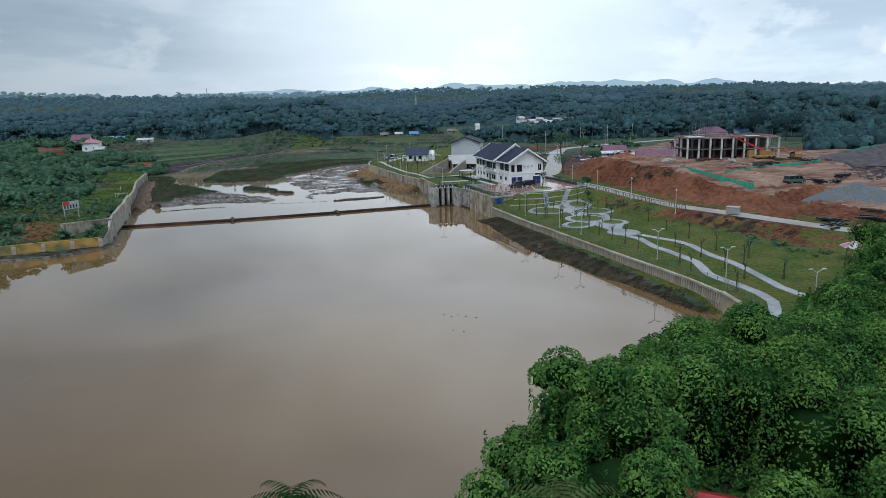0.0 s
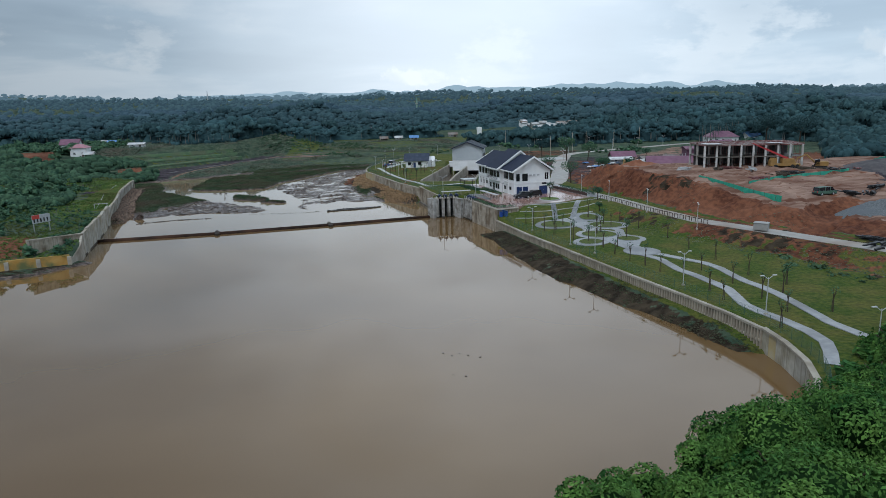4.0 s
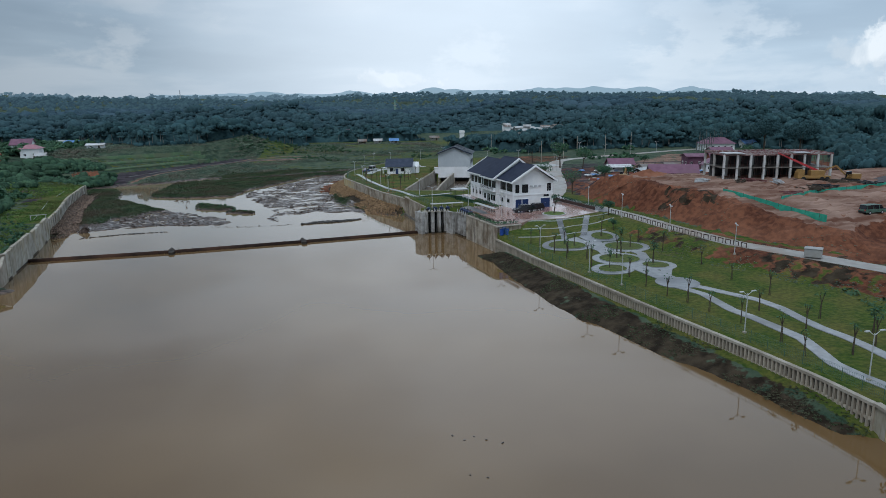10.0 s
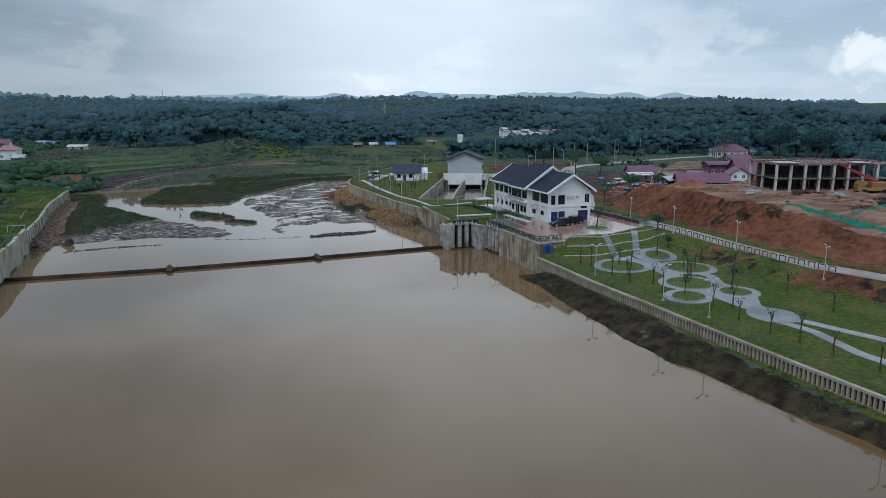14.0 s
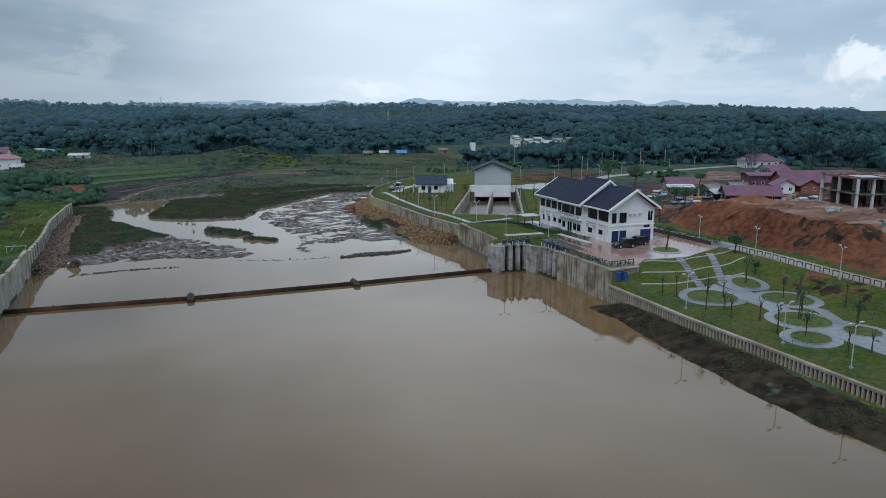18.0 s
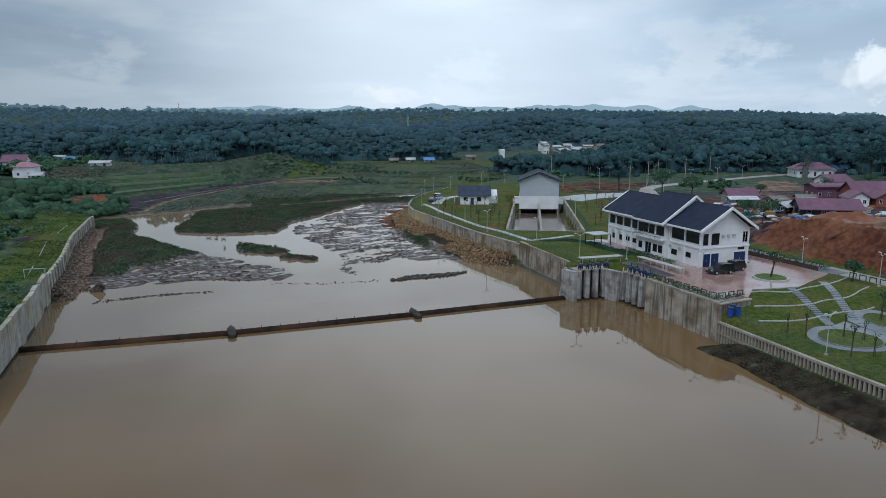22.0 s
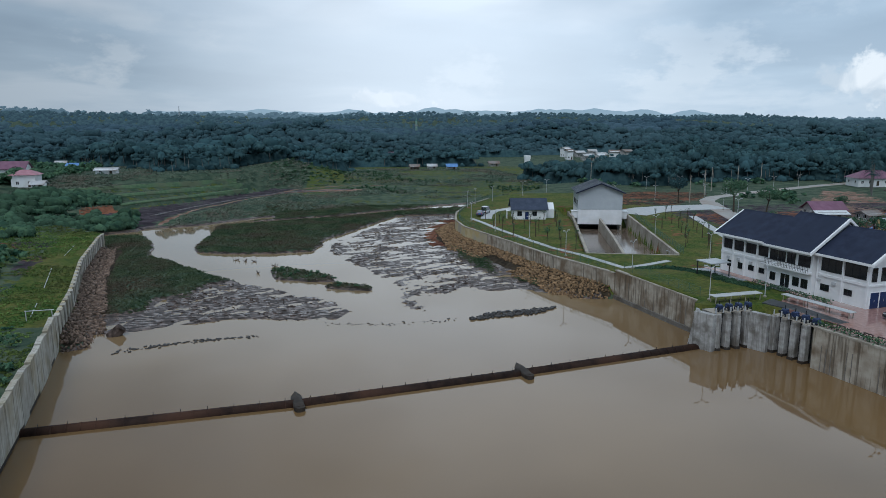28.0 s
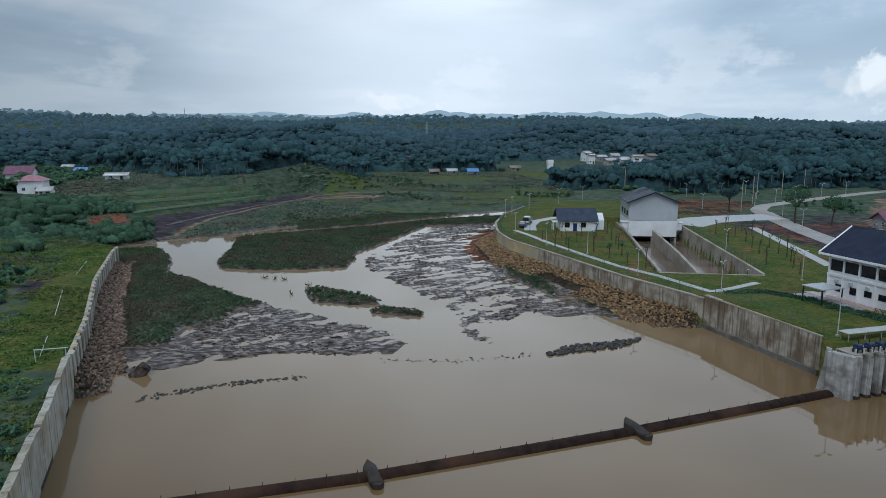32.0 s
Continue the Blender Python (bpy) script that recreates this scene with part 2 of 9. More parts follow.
WHITE = mat("white_paint", (0.76, 0.77, 0.78), (0.82, 0.82, 0.82), 0.8, 0.55, 0.04, c3=(0.70, 0.70, 0.69), big=0.25)
TRIM = mat("white_trim", (0.78, 0.79, 0.8), (0.84, 0.84, 0.84), 1.5, 0.45, 0.02)
CLAD = mat("grey_cladding", (0.44, 0.47, 0.50), (0.50, 0.53, 0.55), 0.5, 0.45, 0.02, c3=(0.40, 0.43, 0.46))
ROOF = mat("dark_roof_metal", (0.019, 0.024, 0.045), (0.030, 0.038, 0.066), 0.7, 0.62, 0.05, c3=(0.024, 0.031, 0.054), spec=0.12)
ROOFG = mat("grey_roof_metal", (0.12, 0.135, 0.155), (0.16, 0.18, 0.20), 0.6, 0.6, 0.05, c3=(0.085, 0.095, 0.115), spec=0.15)
MAROON = mat("maroon_roof", (0.150, 0.064, 0.105), (0.21, 0.100, 0.150), 0.5, 0.55, 0.1, c3=(0.16, 0.080, 0.112), big=0.2)
PINKR = mat("faded_pink_roof", (0.34, 0.16, 0.19), (0.42, 0.22, 0.25), 0.5, 0.6, 0.1)
BLUER = mat("blue_roof", (0.10, 0.22, 0.46), (0.14, 0.28, 0.55), 0.5, 0.5, 0.08)
ZINC = mat("zinc_sheet", (0.42, 0.43, 0.44), (0.56, 0.57, 0.57), 0.6, 0.45, 0.1, c3=(0.30, 0.27, 0.24), big=0.3)
CONC = mat("stained_concrete", (0.32, 0.275, 0.215), (0.45, 0.405, 0.335), 0.9, 0.85, 0.25, c3=(0.17, 0.125, 0.082), big=0.32, streak=0.75)
CONC2 = mat("pale_concrete", (0.32, 0.285, 0.235), (0.43, 0.39, 0.325), 1.1, 0.85, 0.25, c3=(0.24, 0.205, 0.16), big=0.18)
RIBC = mat("buff_rib_concrete", (0.36, 0.315, 0.25), (0.48, 0.43, 0.35), 1.1, 0.85, 0.2, c3=(0.24, 0.20, 0.15), big=0.4, streak=0.35, rand=0.16)
CONCD = mat("wet_concrete", (0.13, 0.12, 0.105), (0.20, 0.185, 0.165), 1.0, 0.6, 0.25, c3=(0.10, 0.085, 0.07), big=0.3)
YELLOWC = mat("ochre_stained_concrete", (0.42, 0.33, 0.16), (0.50, 0.43, 0.27), 0.5, 0.85, 0.2, c3=(0.34, 0.31, 0.25), big=0.25)
ORANGE = mat("ochre_mud_wall", (0.40, 0.22, 0.05), (0.48, 0.30, 0.09), 0.6, 0.85, 0.3, c3=(0.14, 0.15, 0.06), big=0.35)
PAVE = mat("wet_grey_paving", (0.20, 0.208, 0.222), (0.285, 0.295, 0.31), 1.2, 0.38, 0.08, c3=(0.14, 0.147, 0.158), big=0.12)
PATHC = mat("pale_path_concrete", (0.27, 0.275, 0.285), (0.37, 0.375, 0.385), 1.2, 0.5, 0.1, c3=(0.20, 0.20, 0.205), big=0.16)
# c3 paints the sky's pale sheen on the wet bricks into the colour
REDPAVE = mat("wet_sheen_brick_paving", (0.29, 0.16, 0.13), (0.38, 0.22, 0.18), 1.8, 0.12, 0.05, c3=(0.44, 0.38, 0.35), big=0.12, spec=0.7)
ROADC = mat("concrete_road", (0.28, 0.262, 0.24), (0.37, 0.35, 0.325), 0.7, 0.5, 0.1, c3=(0.25, 0.185, 0.135), big=0.10)
TRACKC = mat("worn_pale_track", (0.15, 0.14, 0.14), (0.23, 0.21, 0.205), 0.6, 0.8, 0.2, c3=(0.12, 0.10, 0.10), big=0.15)
ASPH = mat("wet_asphalt", (0.045, 0.048, 0.05), (0.07, 0.072, 0.075), 1.0, 0.4, 0.15)
KERB = mat("white_kerb", (0.40, 0.41, 0.41), (0.48, 0.48, 0.47), 1.0, 0.7, 0.1)
RUBBER = mat("brown_rubber", (0.018, 0.010, 0.008), (0.036, 0.021, 0.015), 1.2, 0.8, 0.2, c3=(0.065, 0.032, 0.020), big=0.12, spec=0.15)
STEEL = mat("galvanised_steel", (0.42, 0.44, 0.45), (0.52, 0.53, 0.54), 2.0, 0.4, 0.02, metal=0.4)
LAMPW = mat("white_enamel", (0.42, 0.43, 0.44), (0.50, 0.51, 0.52), 2.0, 0.4, 0.0)
DARKM = mat("dark_metal", (0.02, 0.021, 0.024), (0.035, 0.036, 0.04), 2.0, 0.45, 0.0, metal=0.3)
BLUE = mat("blue_machine_paint", (0.018, 0.03, 0.075), (0.03, 0.048, 0.11), 2.0, 0.4, 0.0)
NAVY = mat("navy_door", (0.012, 0.03, 0.10), (0.018, 0.04, 0.13), 2.0, 0.35, 0.0)
BROWNR = mat("brown_painted_rail", (0.055, 0.036, 0.032), (0.08, 0.055, 0.048), 2.0, 0.6, 0.0)
GREENM = mat("green_wire_mesh", (0.053, 0.112, 0.080), (0.075, 0.140, 0.104), 2.0, 0.5, 0.0)
NETG = mat("green_shade_net", (0.04, 0.30, 0.20), (0.07, 0.40, 0.28), 1.2, 0.8, 0.3, c3=(0.04, 0.30, 0.23), big=0.5)
BARK = mat("bark", (0.05, 0.038, 0.028), (0.09, 0.07, 0.05), 4.0, 0.9, 0.4)
BARKP = mat("pale_trunk", (0.12, 0.12, 0.11), (0.18, 0.18, 0.165), 4.0, 0.9, 0.4)
STONE = mat("ochre_riprap_stone", (0.13, 0.078, 0.036), (0.29, 0.185, 0.095), 1.6, 0.85, 0.4, island=0.4)
STONEP = mat("ochre_stone", (0.13, 0.078, 0.036), (0.29, 0.185, 0.095), 1.6, 0.85, 0.4, rand=0.4)
DARKROCK = mat("dark_wet_rock", (0.03, 0.026, 0.024), (0.06, 0.052, 0.046), 1.5, 0.5, 0.4, island=0.4)
CLOD = mat("dark_mud_clod", (0.026, 0.018, 0.014), (0.135, 0.102, 0.088), 1.2, 0.8, 0.4, island=0.7, spec=0.15)
REDSTEEL = mat("red_primer_steel", (0.12, 0.040, 0.040), (0.20, 0.070, 0.066), 1.0, 0.6, 0.1, c3=(0.26, 0.19, 0.175), big=0.4)
REDP = mat("red_paint", (0.36, 0.03, 0.035), (0.44, 0.045, 0.05), 1.0, 0.4, 0.0)
YELLOWP = mat("yellow_machine_paint", (0.24, 0.140, 0.045), (0.32, 0.19, 0.06), 1.0, 0.5, 0.05)
GRAVEL = mat("grey_gravel", (0.09, 0.10, 0.108), (0.16, 0.172, 0.18), 3.0, 0.9, 0.5, c3=(0.115, 0.125, 0.138), big=0.3)
DKSOIL = mat("dark_grey_soil", (0.055, 0.05, 0.055), (0.10, 0.09, 0.09), 0.8, 0.9, 0.5)
CREAM = mat("cream_concrete", (0.36, 0.335, 0.285), (0.47, 0.445, 0.385), 0.8, 0.85, 0.2, c3=(0.30, 0.265, 0.19), big=0.3, streak=0.45, rand=0.14)
STONEB = mat("brown_riprap_stone", (0.095, 0.062, 0.044), (0.230, 0.160, 0.118), 1.6, 0.85, 0.4, island=0.4)
STONEC = mat("brown_stone", (0.095, 0.062, 0.044), (0.230, 0.160, 0.118), 1.6, 0.85, 0.4, rand=0.4)
LEAF_WEED = leaf_mat("weed_leaves", (0.078, 0.152, 0.041), (0.190, 0.267, 0.074), 0.3, 0.2, (0.102, 0.122, 0.041))
GATE = mat("grey_gate_concrete", (0.31, 0.30, 0.285), (0.47, 0.46, 0.44), 1.3, 0.85, 0.25, c3=(0.17, 0.155, 0.135), big=0.5, streak=0.6)
ZINCD = mat("rusty_zinc_sheet", (0.16, 0.14, 0.125), (0.27, 0.25, 0.235), 0.6, 0.6, 0.1, c3=(0.15, 0.09, 0.06), big=0.3)
WORN = mat("worn_plaster", (0.30, 0.30, 0.295), (0.42, 0.42, 0.405), 0.6, 0.85, 0.1, c3=(0.28, 0.27, 0.25), big=0.25)
WETSHADE = mat("wet_and_shade_concrete", (0.026, 0.022, 0.019), (0.060, 0.050, 0.042), 1.0, 0.7, 0.25, c3=(0.045, 0.034, 0.026), big=0.3, spec=0.2)
BRICK = mat("red_brick_wall", (0.24, 0.09, 0.06), (0.32, 0.13, 0.09), 3.0, 0.85, 0.2)
# near-black used where interior shade is put into the colour
INDOOR = mat("interior_shade", (0.05, 0.05, 0.052), (0.08, 0.08, 0.082), 0.5, 0.9, 0.0)
CARP = mat("black_car_paint", (0.008, 0.009, 0.012), (0.012, 0.013, 0.016), 1.0, 0.12, 0.0, spec=0.6)
CARW = mat("white_car_paint", (0.6, 0.61, 0.62), (0.66, 0.67, 0.68), 1.0, 0.2, 0.0)
CARB = mat("blue_car_paint", (0.05, 0.09, 0.22), (0.07, 0.12, 0.27), 1.0, 0.2, 0.0)
TYRE = mat("tyre_rubber", (0.012, 0.012, 0.012), (0.02, 0.02, 0.02), 3.0, 0.8, 0.1)
REDSIGN = mat("red_sign_face", (0.50, 0.06, 0.04), (0.56, 0.08, 0.06), 1.0, 0.5, 0.0)
LEAF_NEAR = leaf_mat("vine_leaves", (0.026, 0.085, 0.020), (0.135, 0.255, 0.055), 0.38, 0.5, (0.040, 0.115, 0.034), 0.18)
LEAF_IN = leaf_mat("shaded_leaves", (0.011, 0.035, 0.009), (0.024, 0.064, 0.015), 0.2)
ROOFB = mat("blue_grey_roof_metal", (0.040, 0.050, 0.078), (0.062, 0.076, 0.110), 0.7, 0.6, 0.05, c3=(0.048, 0.058, 0.085), spec=0.15)


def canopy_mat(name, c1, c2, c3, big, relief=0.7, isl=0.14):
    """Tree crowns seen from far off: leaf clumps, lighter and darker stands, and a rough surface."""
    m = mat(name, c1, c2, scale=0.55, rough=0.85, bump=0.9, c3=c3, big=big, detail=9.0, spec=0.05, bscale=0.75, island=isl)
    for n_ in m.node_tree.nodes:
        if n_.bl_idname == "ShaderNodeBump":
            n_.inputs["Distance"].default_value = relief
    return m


# blue distance haze is mixed into the leaf colours of these three belts
LEAF_FAR = canopy_mat("hazed_far_foliage", (0.023, 0.052, 0.060), (0.054, 0.098, 0.100), (0.040, 0.081, 0.092), 0.02, 0.3, 0.34)
LEAF_MID = canopy_mat("hazed_woodland_foliage", (0.028, 0.058, 0.070), (0.056, 0.096, 0.106), (0.056, 0.098, 0.112), 0.010, 0.4)
LEAF_HILL = canopy_mat("hazed_hill_foliage", (0.034, 0.064, 0.086), (0.060, 0.100, 0.124), (0.066, 0.108, 0.136), 0.006, 0.6)
LEAF_BUSH = leaf_mat("bush_foliage", (0.042, 0.099, 0.063), (0.104, 0.180, 0.097), 0.3, thin=0.2)
LEAF_MARSH = leaf_mat("marsh_foliage", (0.087, 0.136, 0.101), (0.193, 0.227, 0.164), 0.2, 0.16, (0.170, 0.161, 0.124), 0.25)
LEAF_FIELD = leaf_mat("field_bush_foliage", (0.035, 0.081, 0.047), (0.094, 0.161, 0.085), 0.25, 0.12, (0.061, 0.106, 0.056), 0.2)
LEAF_THICK = canopy_mat("thicket_foliage", (0.024, 0.055, 0.037), (0.074, 0.129, 0.073), (0.046, 0.083, 0.051), 0.05, 0.3, 0.34)
LEAF_ISLE = leaf_mat("island_foliage", (0.040, 0.070, 0.034), (0.094, 0.122, 0.063), 0.25, 0.22, (0.098, 0.082, 0.056), 0.2)
LEAF_PALM = leaf_mat("palm_fronds", (0.056, 0.092, 0.028), (0.104, 0.136, 0.048), 0.3)
GRASSB = leaf_mat("grass_blades", (0.070, 0.115, 0.018), (0.125, 0.160, 0.030), 0.35)


def glass_mat():
    m = bpy.data.materials.new("dark_window_glass")
    m.use_nodes = True
    b = m.node_tree.nodes["Principled BSDF"]
    b.inputs["Base Color"].default_value = (0.012, 0.014, 0.018, 1)
    b.inputs["Roughness"].default_value = 0.07
    b.inputs["Specular IOR Level"].default_value = 0.5
    return m


GLASS = glass_mat()


def water_mat(name, c1, c2, rough, ripple):
    m = bpy.data.materials.new(name)
    m.use_nodes = True
    n, l = m.node_tree.nodes, m.node_tree.links
    b = n["Principled BSDF"]
    t = n.new("ShaderNodeTexCoord")
    a = n.new("ShaderNodeTexNoise")
    a.inputs["Scale"].default_value, a.inputs["Detail"].default_value = 0.018, 4.0
    l.new(t.outputs["Object"], a.inputs["Vector"])
    r = n.new("ShaderNodeValToRGB")
    r.color_ramp.elements[0].position, r.color_ramp.elements[0].color = 0.35, (*c1, 1)
    r.color_ramp.elements[1].position, r.color_ramp.elements[1].color = 0.65, (*c2, 1)
    l.new(a.outputs["Fac"], r.inputs[0])
    sx = n.new("ShaderNodeSeparateXYZ")
    l.new(t.outputs["Object"], sx.inputs[0])
    silt = n.new("ShaderNodeMapRange")
    silt.interpolation_type = "SMOOTHSTEP"
    silt.inputs["From Min"].default_value, silt.inputs["From Max"].default_value = -25.0, 75.0
    l.new(sx.outputs["Y"], silt.inputs["Value"])
    sm = n.new("ShaderNodeMixRGB")
    l.new(silt.outputs[0], sm.inputs[0])
    l.new(r.outputs[0], sm.inputs[1])
    sm.inputs[2].default_value = (0.258, 0.188, 0.108, 1)
    l.new(sm.outputs[0], b.inputs["Base Color"])
    b.inputs["Roughness"].default_value = rough
    b.inputs["IOR"].default_value = 1.66
    w = n.new("ShaderNodeTexNoise")
    w.inputs["Scale"].default_value, w.inputs["Detail"].default_value = 0.9, 3.0
    l.new(t.outputs["Object"], w.inputs["Vector"])
    bp = n.new("ShaderNodeBump")
    bp.inputs["Strength"].default_value, bp.inputs["Distance"].default_value = ripple, 0.05
    l.new(w.outputs["Fac"], bp.inputs["Height"])
    l.new(bp.outputs[0], b.inputs["Normal"])
    return m


WATER = water_mat("brown_lake_water", (0.136, 0.080, 0.033), (0.192, 0.118, 0.050), 0.03, 0.02)


def ground_mat():
    """Grass, red earth, wet mud and scrub soil, by the share of each that the ground sheet carries."""
    m = bpy.data.materials.new("ground")
    m.use_nodes = True
    n, l = m.node_tree.nodes, m.node_tree.links
    b = n["Principled BSDF"]
    t = n.new("ShaderNodeTexCoord")
    at = n.new("ShaderNodeAttribute")
    at.attribute_name = "zone"
    sp = n.new("ShaderNodeSeparateColor")
    l.new(at.outputs["Color"], sp.inputs[0])
    at2 = n.new("ShaderNodeAttribute")
    at2.attribute_name = "soil"
    sp2 = n.new("ShaderNodeSeparateColor")
    l.new(at2.outputs["Color"], sp2.inputs[0])

    def pair(c1, c2, scale, detail=6.0, lo=0.38, hi=0.64, stretch=None):
        a = n.new("ShaderNodeTexNoise")
        a.inputs["Scale"].default_value, a.inputs["Detail"].default_value = scale, detail
        if stretch:
            mp_ = n.new("ShaderNodeMapping")
            mp_.inputs["Scale"].default_value = stretch
            mp_.inputs["Rotation"].default_value = (0, 0, 0.5)
            l.new(t.outputs["Object"], mp_.inputs["Vector"])
            l.new(mp_.outputs[0], a.inputs["Vector"])
        else:
            l.new(t.outputs["Object"], a.inputs["Vector"])
        r = n.new("ShaderNodeValToRGB")
        r.color_ramp.elements[0].position, r.color_ramp.elements[0].color = lo, (*c1, 1)
        r.color_ramp.elements[1].position, r.color_ramp.elements[1].color = hi, (*c2, 1)
        l.new(a.outputs["Fac"], r.inputs[0])
        return r.outputs[0]

    def mix(f, a, c):
        x = n.new("ShaderNodeMixRGB")
        l.new(f, x.inputs[0])
        l.new(a, x.inputs[1])
        l.new(c, x.inputs[2])
        return x.outputs[0]

    edge = n.new("ShaderNodeTexNoise")
    edge.inputs["Scale"].default_value, edge.inputs["Detail"].default_value = 0.5, 6.0
    l.new(t.outputs["Object"], edge.inputs["Vector"])

    def mask(chan):
        s = n.new("ShaderNodeMath")
        s.operation = "ADD"
        l.new(chan, s.inputs[0])
        l.new(edge.outputs["Fac"], s.inputs[1])
        r = n.new("ShaderNodeValToRGB")
        r.color_ramp.elements[0].position, r.color_ramp.elements[1].position = 0.93, 1.07
        l.new(s.outputs[0], r.inputs[0])
        return r.outputs[0]

    scrub = pair((0.036, 0.062, 0.040), (0.090, 0.114, 0.074), 0.30)
    lawn0 = pair((0.034, 0.058, 0.010), (0.124, 0.140, 0.022), 1.6)
    lawnb = pair((0.038, 0.074, 0.016), (0.130, 0.108, 0.040), 0.2)
    x = n.new("ShaderNodeMixRGB")
    x.inputs[0].default_value = 0.5
    l.new(lawn0, x.inputs[1])
    l.new(lawnb, x.inputs[2])
    lawn = x.outputs[0]
    red0 = pair((0.056, 0.022, 0.014), (0.200, 0.080, 0.042), 0.9, lo=0.4, hi=0.6)
    redb = pair((0.092, 0.036, 0.022), (0.270, 0.120, 0.070), 0.09, lo=0.4, hi=0.6)
    x = n.new("ShaderNodeMixRGB")
    x.inputs[0].default_value = 0.5
    l.new(red0, x.inputs[1])
    l.new(redb, x.inputs[2])
    red = x.outputs[0]
    clay0 = pair((0.13, 0.058, 0.036), (0.31, 0.195, 0.145), 0.14)
    ruts = pair((0.11, 0.054, 0.038), (0.39, 0.285, 0.23), 0.5, stretch=(0.12, 1.3, 1.0))
    x = n.new("ShaderNodeMixRGB")
    x.inputs[0].default_value = 0.45
    l.new(clay0, x.inputs[1])
    l.new(ruts, x.inputs[2])
    clay = x.outputs[0]
    dark = pair((0.020, 0.015, 0.010), (0.060, 0.046, 0.030), 0.6)
    slate = pair((0.026, 0.021, 0.026), (0.070, 0.057, 0.066), 0.3)
    mud = pair((0.024, 0.015, 0.011), (0.165, 0.120, 0.098), 1.5, detail=9.0, stretch=(0.5, 1.3, 1.0), lo=0.43, hi=0.62)
    col = mix(mask(sp.outputs[0]), scrub, lawn)
    col = mix(mask(sp.outputs[1]), col, red)
    col = mix(mask(at.outputs["Alpha"]), col, clay)
    col = mix(mask(sp2.outputs[0]), col, dark)
    col = mix(mask(sp2.outputs[1]), col, slate)
    mm = mask(sp.outputs[2])
    col = mix(mm, col, mud)
    l.new(col, b.inputs["Base Color"])
    rr = n.new("ShaderNodeMapRange")
    rr.inputs["To Min"].default_value, rr.inputs["To Max"].default_value = 0.9, 0.6
    l.new(mm, rr.inputs["Value"])
    wet = pair((1.0, 1.0, 1.0), (0.10, 0.10, 0.10), 1.5, detail=9.0, stretch=(0.5, 1.3, 1.0), lo=0.50, hi=0.58)
    rm = n.new("ShaderNodeMath")
    rm.operation = "MULTIPLY"
    l.new(rr.outputs[0], rm.inputs[0])
    wm = n.new("ShaderNodeMixRGB")
    l.new(mm, wm.inputs[0])
    wm.inputs[1].default_value = (1, 1, 1, 1)
    l.new(wet, wm.inputs[2])
    l.new(wm.outputs[0], rm.inputs[1])
    l.new(rm.outputs[0], b.inputs["Roughness"])
    sr = n.new("ShaderNodeMapRange")
    sr.inputs["To Min"].default_value, sr.inputs["To Max"].default_value = 0.1, 0.5
    l.new(mm, sr.inputs["Value"])
    l.new(sr.outputs[0], b.inputs["Specular IOR Level"])
    bn = n.new("ShaderNodeTexNoise")
    bn.inputs["Scale"].default_value, bn.inputs["Detail"].default_value = 1.4, 7.0
    l.new(t.outputs["Object"], bn.inputs["Vector"])
    bp = n.new("ShaderNodeBump")
    bp.inputs["Strength"].default_value, bp.inputs["Distance"].default_value = 0.9, 0.45
    l.new(bn.outputs["Fac"], bp.inputs["Height"])
    br_ = n.new("ShaderNodeMapRange")
    br_.inputs["To Min"].default_value, br_.inputs["To Max"].default_value = 0.6, 0.22
    l.new(mm, br_.inputs["Value"])
    l.new(br_.outputs[0], bp.inputs["Strength"])
    l.new(bp.outputs[0], b.inputs["Normal"])
    return m


GROUND = ground_mat()


